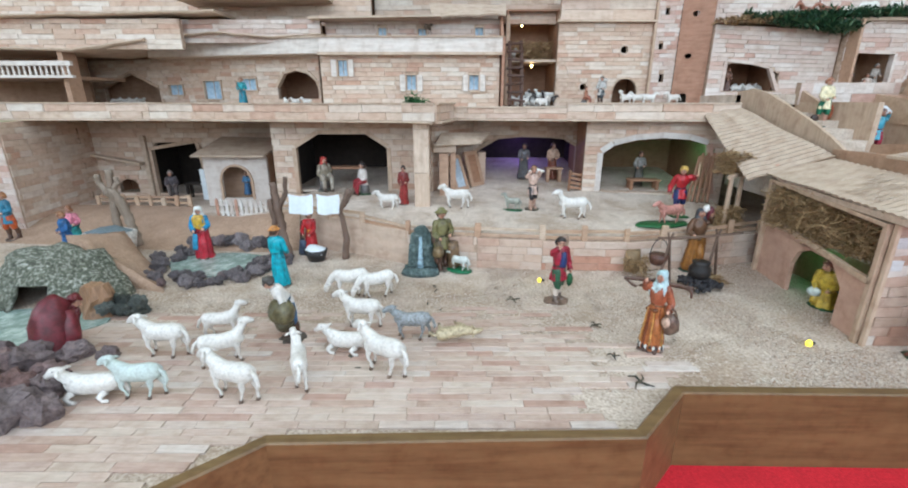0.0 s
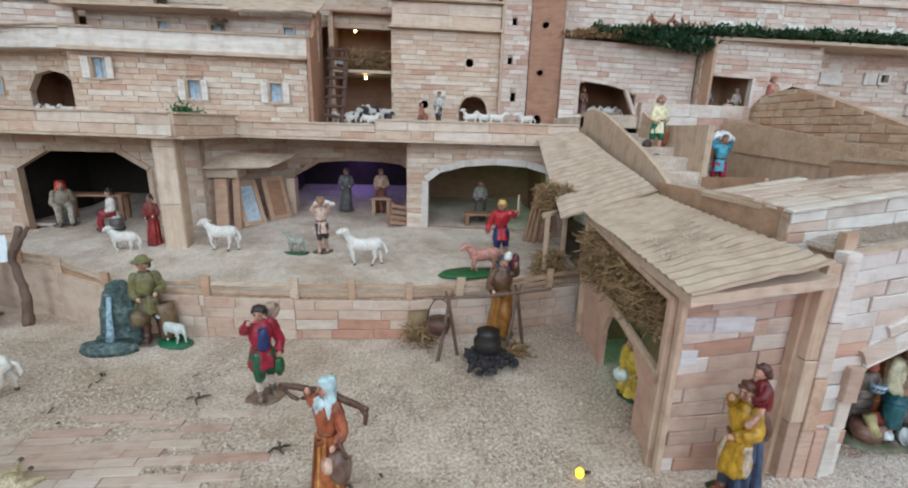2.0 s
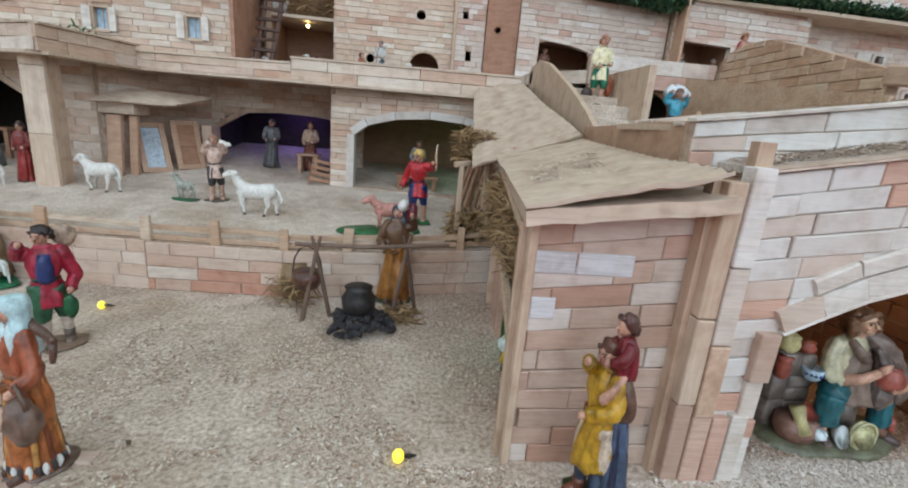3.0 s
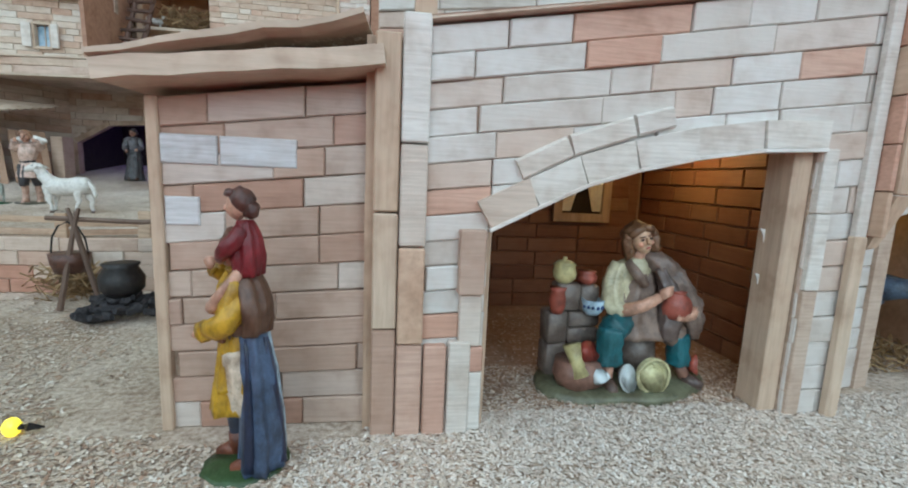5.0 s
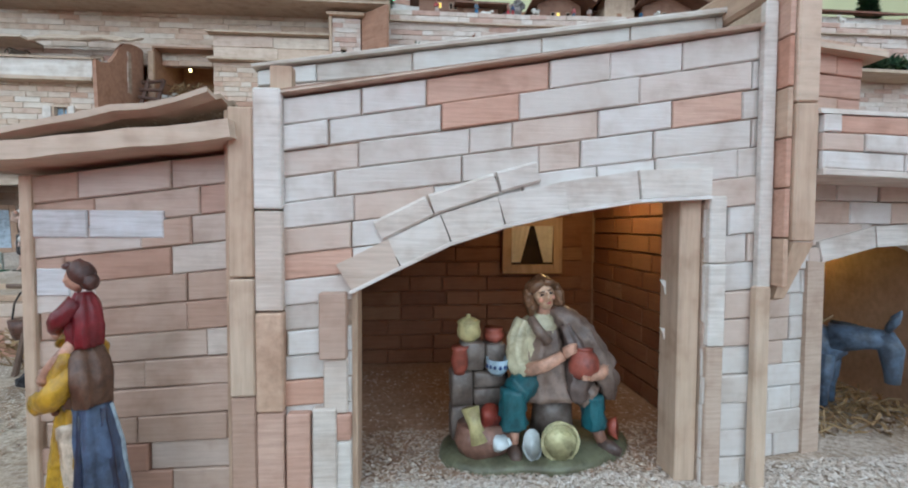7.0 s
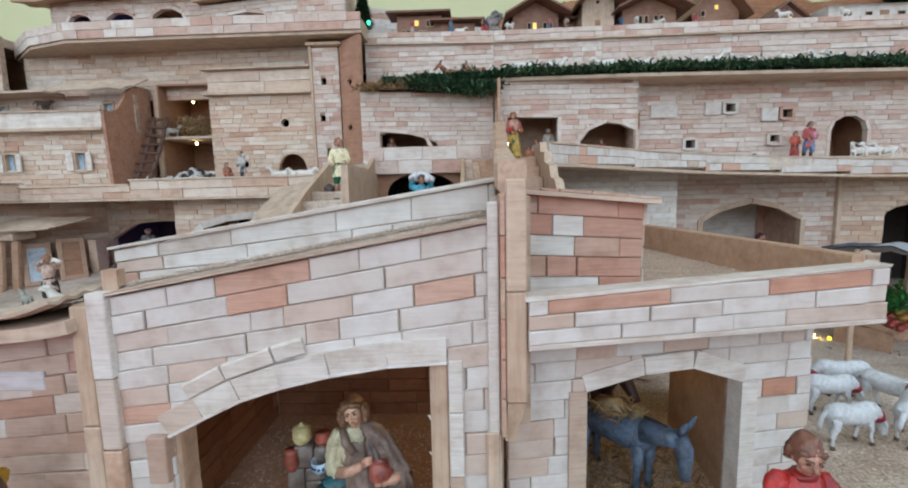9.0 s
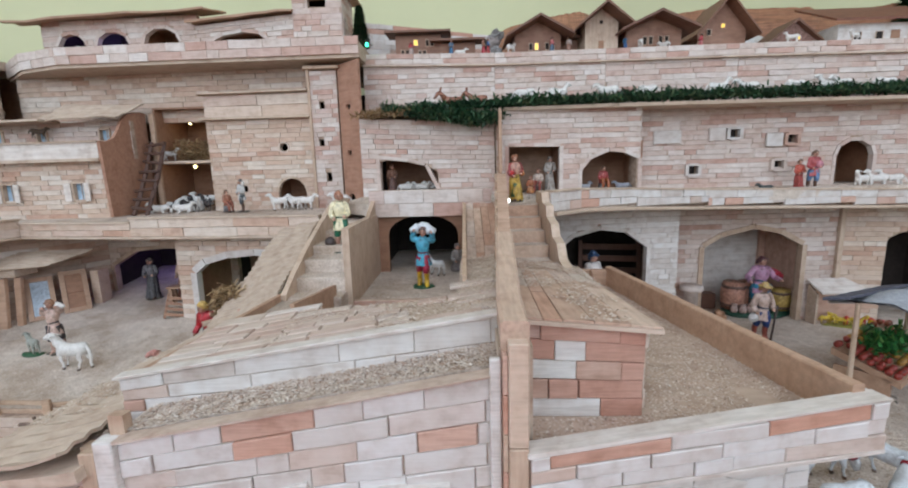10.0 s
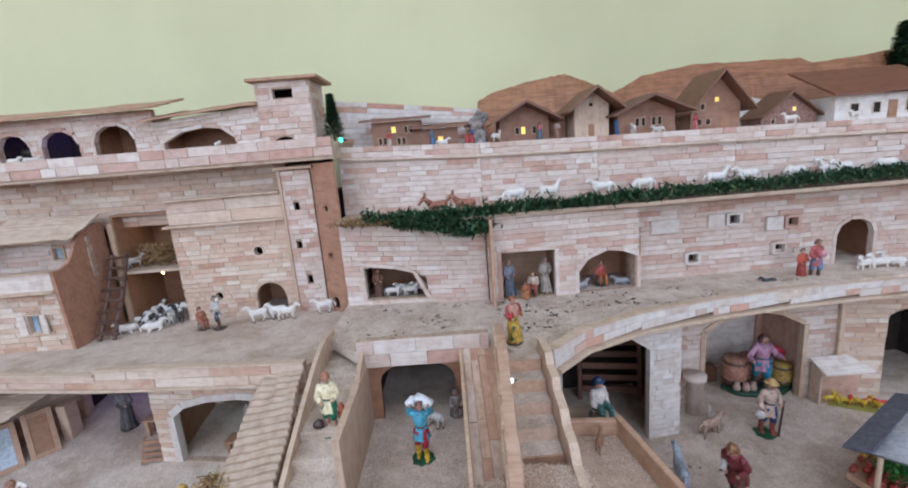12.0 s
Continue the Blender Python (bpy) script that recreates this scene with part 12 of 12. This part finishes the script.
small_lamp("room_light", (0.18, 1.25, 0.19), 0.12, (0.35, 0.2, 1.0), 0.01)
small_lamp("room_light", (0.03, 1.34, 0.66), 0.08, (0.3, 0.25, 1.0), 0.008)
small_lamp("room_light", (-0.07, 1.34, 0.66), 0.03, (0.35, 0.2, 1.0), 0.008)
small_lamp("room_light", (0.53, 1.04, 0.17), 0.03, (0.15, 1.0, 0.4), 0.006)
small_lamp("room_light", (0.545, 0.64, 0.07), 0.016, (0.1, 1.0, 0.35), 0.006)

# ---- loose grit and sawdust ----
DECK = lambda x, y: 0.211 + (x - 0.576) * 0.157 - 0.0028
def on_ground(x, y):
    if y < 0.32 and x < 0.2 or y < 0.38 and x < 0.51 or y < 0.28:
        return None
    if y > 0.452 and 0.484 < x < 0.575 and y < 0.48:
        return None
    if x < 0.02 and y < 0.55 and noise.noise(Vector((x * 14, y * 14, 0))) < 0.25:
        return None
    return 0.0


def thinned(x, y):
    """Sawdust lies thick in some places and thin in others."""
    v = noise.noise(Vector((x * 11, y * 11, 1.5))) + 0.5 * noise.noise(Vector((x * 37, y * 37, 4.0))) + 0.4 * noise.noise(Vector((x * 160, y * 160, 7.0)))
    return on_ground(x, y) if v > 0.02 else None


chips("sawdust", [(0.55, 1.12, 0.27, 0.475, on_ground, 15)], 110000, 0.0019, M_palechip, "pale sawdust lying thick before the houses, lightened for the brighter light there", 12)
chips("sawdust", [(0.42, 0.62, 0.29, 0.462, on_ground, 6), (0.605, 0.825, 0.47, 0.525, lambda x, y: 0.001, 1.7), (0.605, 0.825, 0.525, 0.64, lambda x, y: 0.001, 0.35), (0.05, 0.55, 0.36, 0.74, thinned, 17), (-0.62, 0.16, 0.5, 0.62, on_ground, 3), (-0.4, 0.1, 0.55, 0.74, thinned, 5), (-0.6, 0.15, 0.33, 0.56, thinned, 2), (0.86, 1.0, 0.5, 0.62, lambda x, y: 0.001, 1.5), (1.02, 1.5, 0.45, 0.9, on_ground, 3)], 160000, 0.0022, M_chip, "loose pale sawdust flakes strewn over the ground", 2)
chips("grit", [(0.6, 0.832, 0.462, 0.494, lambda x, y: 0.1885 + (x - 0.6) * 0.176, 3), (0.67, 0.842, 0.505, 0.692, lambda x, y: DECK(x, y) - 0.001 if (x > 0.806 or y < 0.588 - (x - 0.68) * 0.32) and (x - 0.7) * 6 + (y - 0.53) * 4 + noise.noise(Vector((x * 20, y * 20, 0))) > -0.1 else None, 6), (0.602, 0.652, 0.614, 0.712, lambda x, y: 0.198, 1.2), (0.48, 0.585, 0.46, 0.6, lambda x, y: 0.159 + (x - 0.474) * 0.17 + (y - 0.452) * 0.05 + 0.0015 if (x - 0.47) * 7 + noise.noise(Vector((x * 30, y * 30, 0))) > 0.35 else None, 2),
               (0.675, 0.81, 0.74, 0.91, lambda x, y: 0.18, 1.5), (0.855, 1.06, 0.465, 0.85, lambda x, y: 0.168 if (x > 0.937 or y < 0.506) and x < 1.062 - (y - 0.5) * 0.135 and y > 0.465 + (x - 0.85) * 0.18 and noise.noise(Vector((x * 18, y * 18, 7))) > -0.45 else None, 9), (0.86, 0.935, 0.58, 0.725, lambda x, y: 0.2445 - (x - 0.86) * 0.1 - (y - 0.498) * 0.036 if noise.noise(Vector((x * 24, y * 24, 9))) + (y - 0.62) * 4 > 0.05 else None, 2), (0.61, 1.6, 0.93, 1.13, lambda x, y: 0.288 if y > 0.92 + max(0, (x - 0.93)) * 0.28 and x > 0.6 else None, 8), (0.1, 0.6, 0.96, 1.2, lambda x, y: 0.263 if y > 1.02 - x * 0.1 else None, 5), (-0.05, 0.53, 0.74, 1.08, TER, 3), (1.03, 1.6, 0.7, 1.13, lambda x, y: 0.0036, 16)], 125000, 0.0018, M_chip, "loose pale grit on roofs, lanes and terraces", 3)
chips("grit", [(0.858, 0.936, 0.5, 0.722, lambda x, y: 0.2452 - (x - 0.85) * 0.1 - (y - 0.498) * 0.037 if noise.noise(Vector((x * 26, y * 26, 8))) + 0.5 * noise.noise(Vector((x * 90, y * 90, 2))) > 0.12 else None, 1)], 2600, 0.0024, M_chip, "loose pale grit lying on the plank roof", 6)
chips("moss_crumbs", [(0.62, 1.5, 0.94, 1.09, lambda x, y: 0.2885 if y > 0.93 + max(0, (x - 0.93)) * 0.28 and noise.noise(Vector((x * 16, y * 16, 2))) > 0.1 else None, 3), (-0.3, 0.4, 0.42, 0.66, lambda x, y: 0.0015 if noise.noise(Vector((x * 22, y * 22, 5))) > 0.42 else None, 1.2), (1.05, 1.5, 0.8, 1.0, lambda x, y: 0.004 if noise.noise(Vector((x * 16, y * 16, 3))) > 0.2 else None, 1)], 1500, 0.006, M_crumb, "dark dry moss crumbs scattered about", 4)
beast((-0.073, 1.318, 0.6015), 0.05, 10, (60, 50, 48), (40, 36, 36), "small dark plaster donkey in the castle arcade", "donkey_figurine")
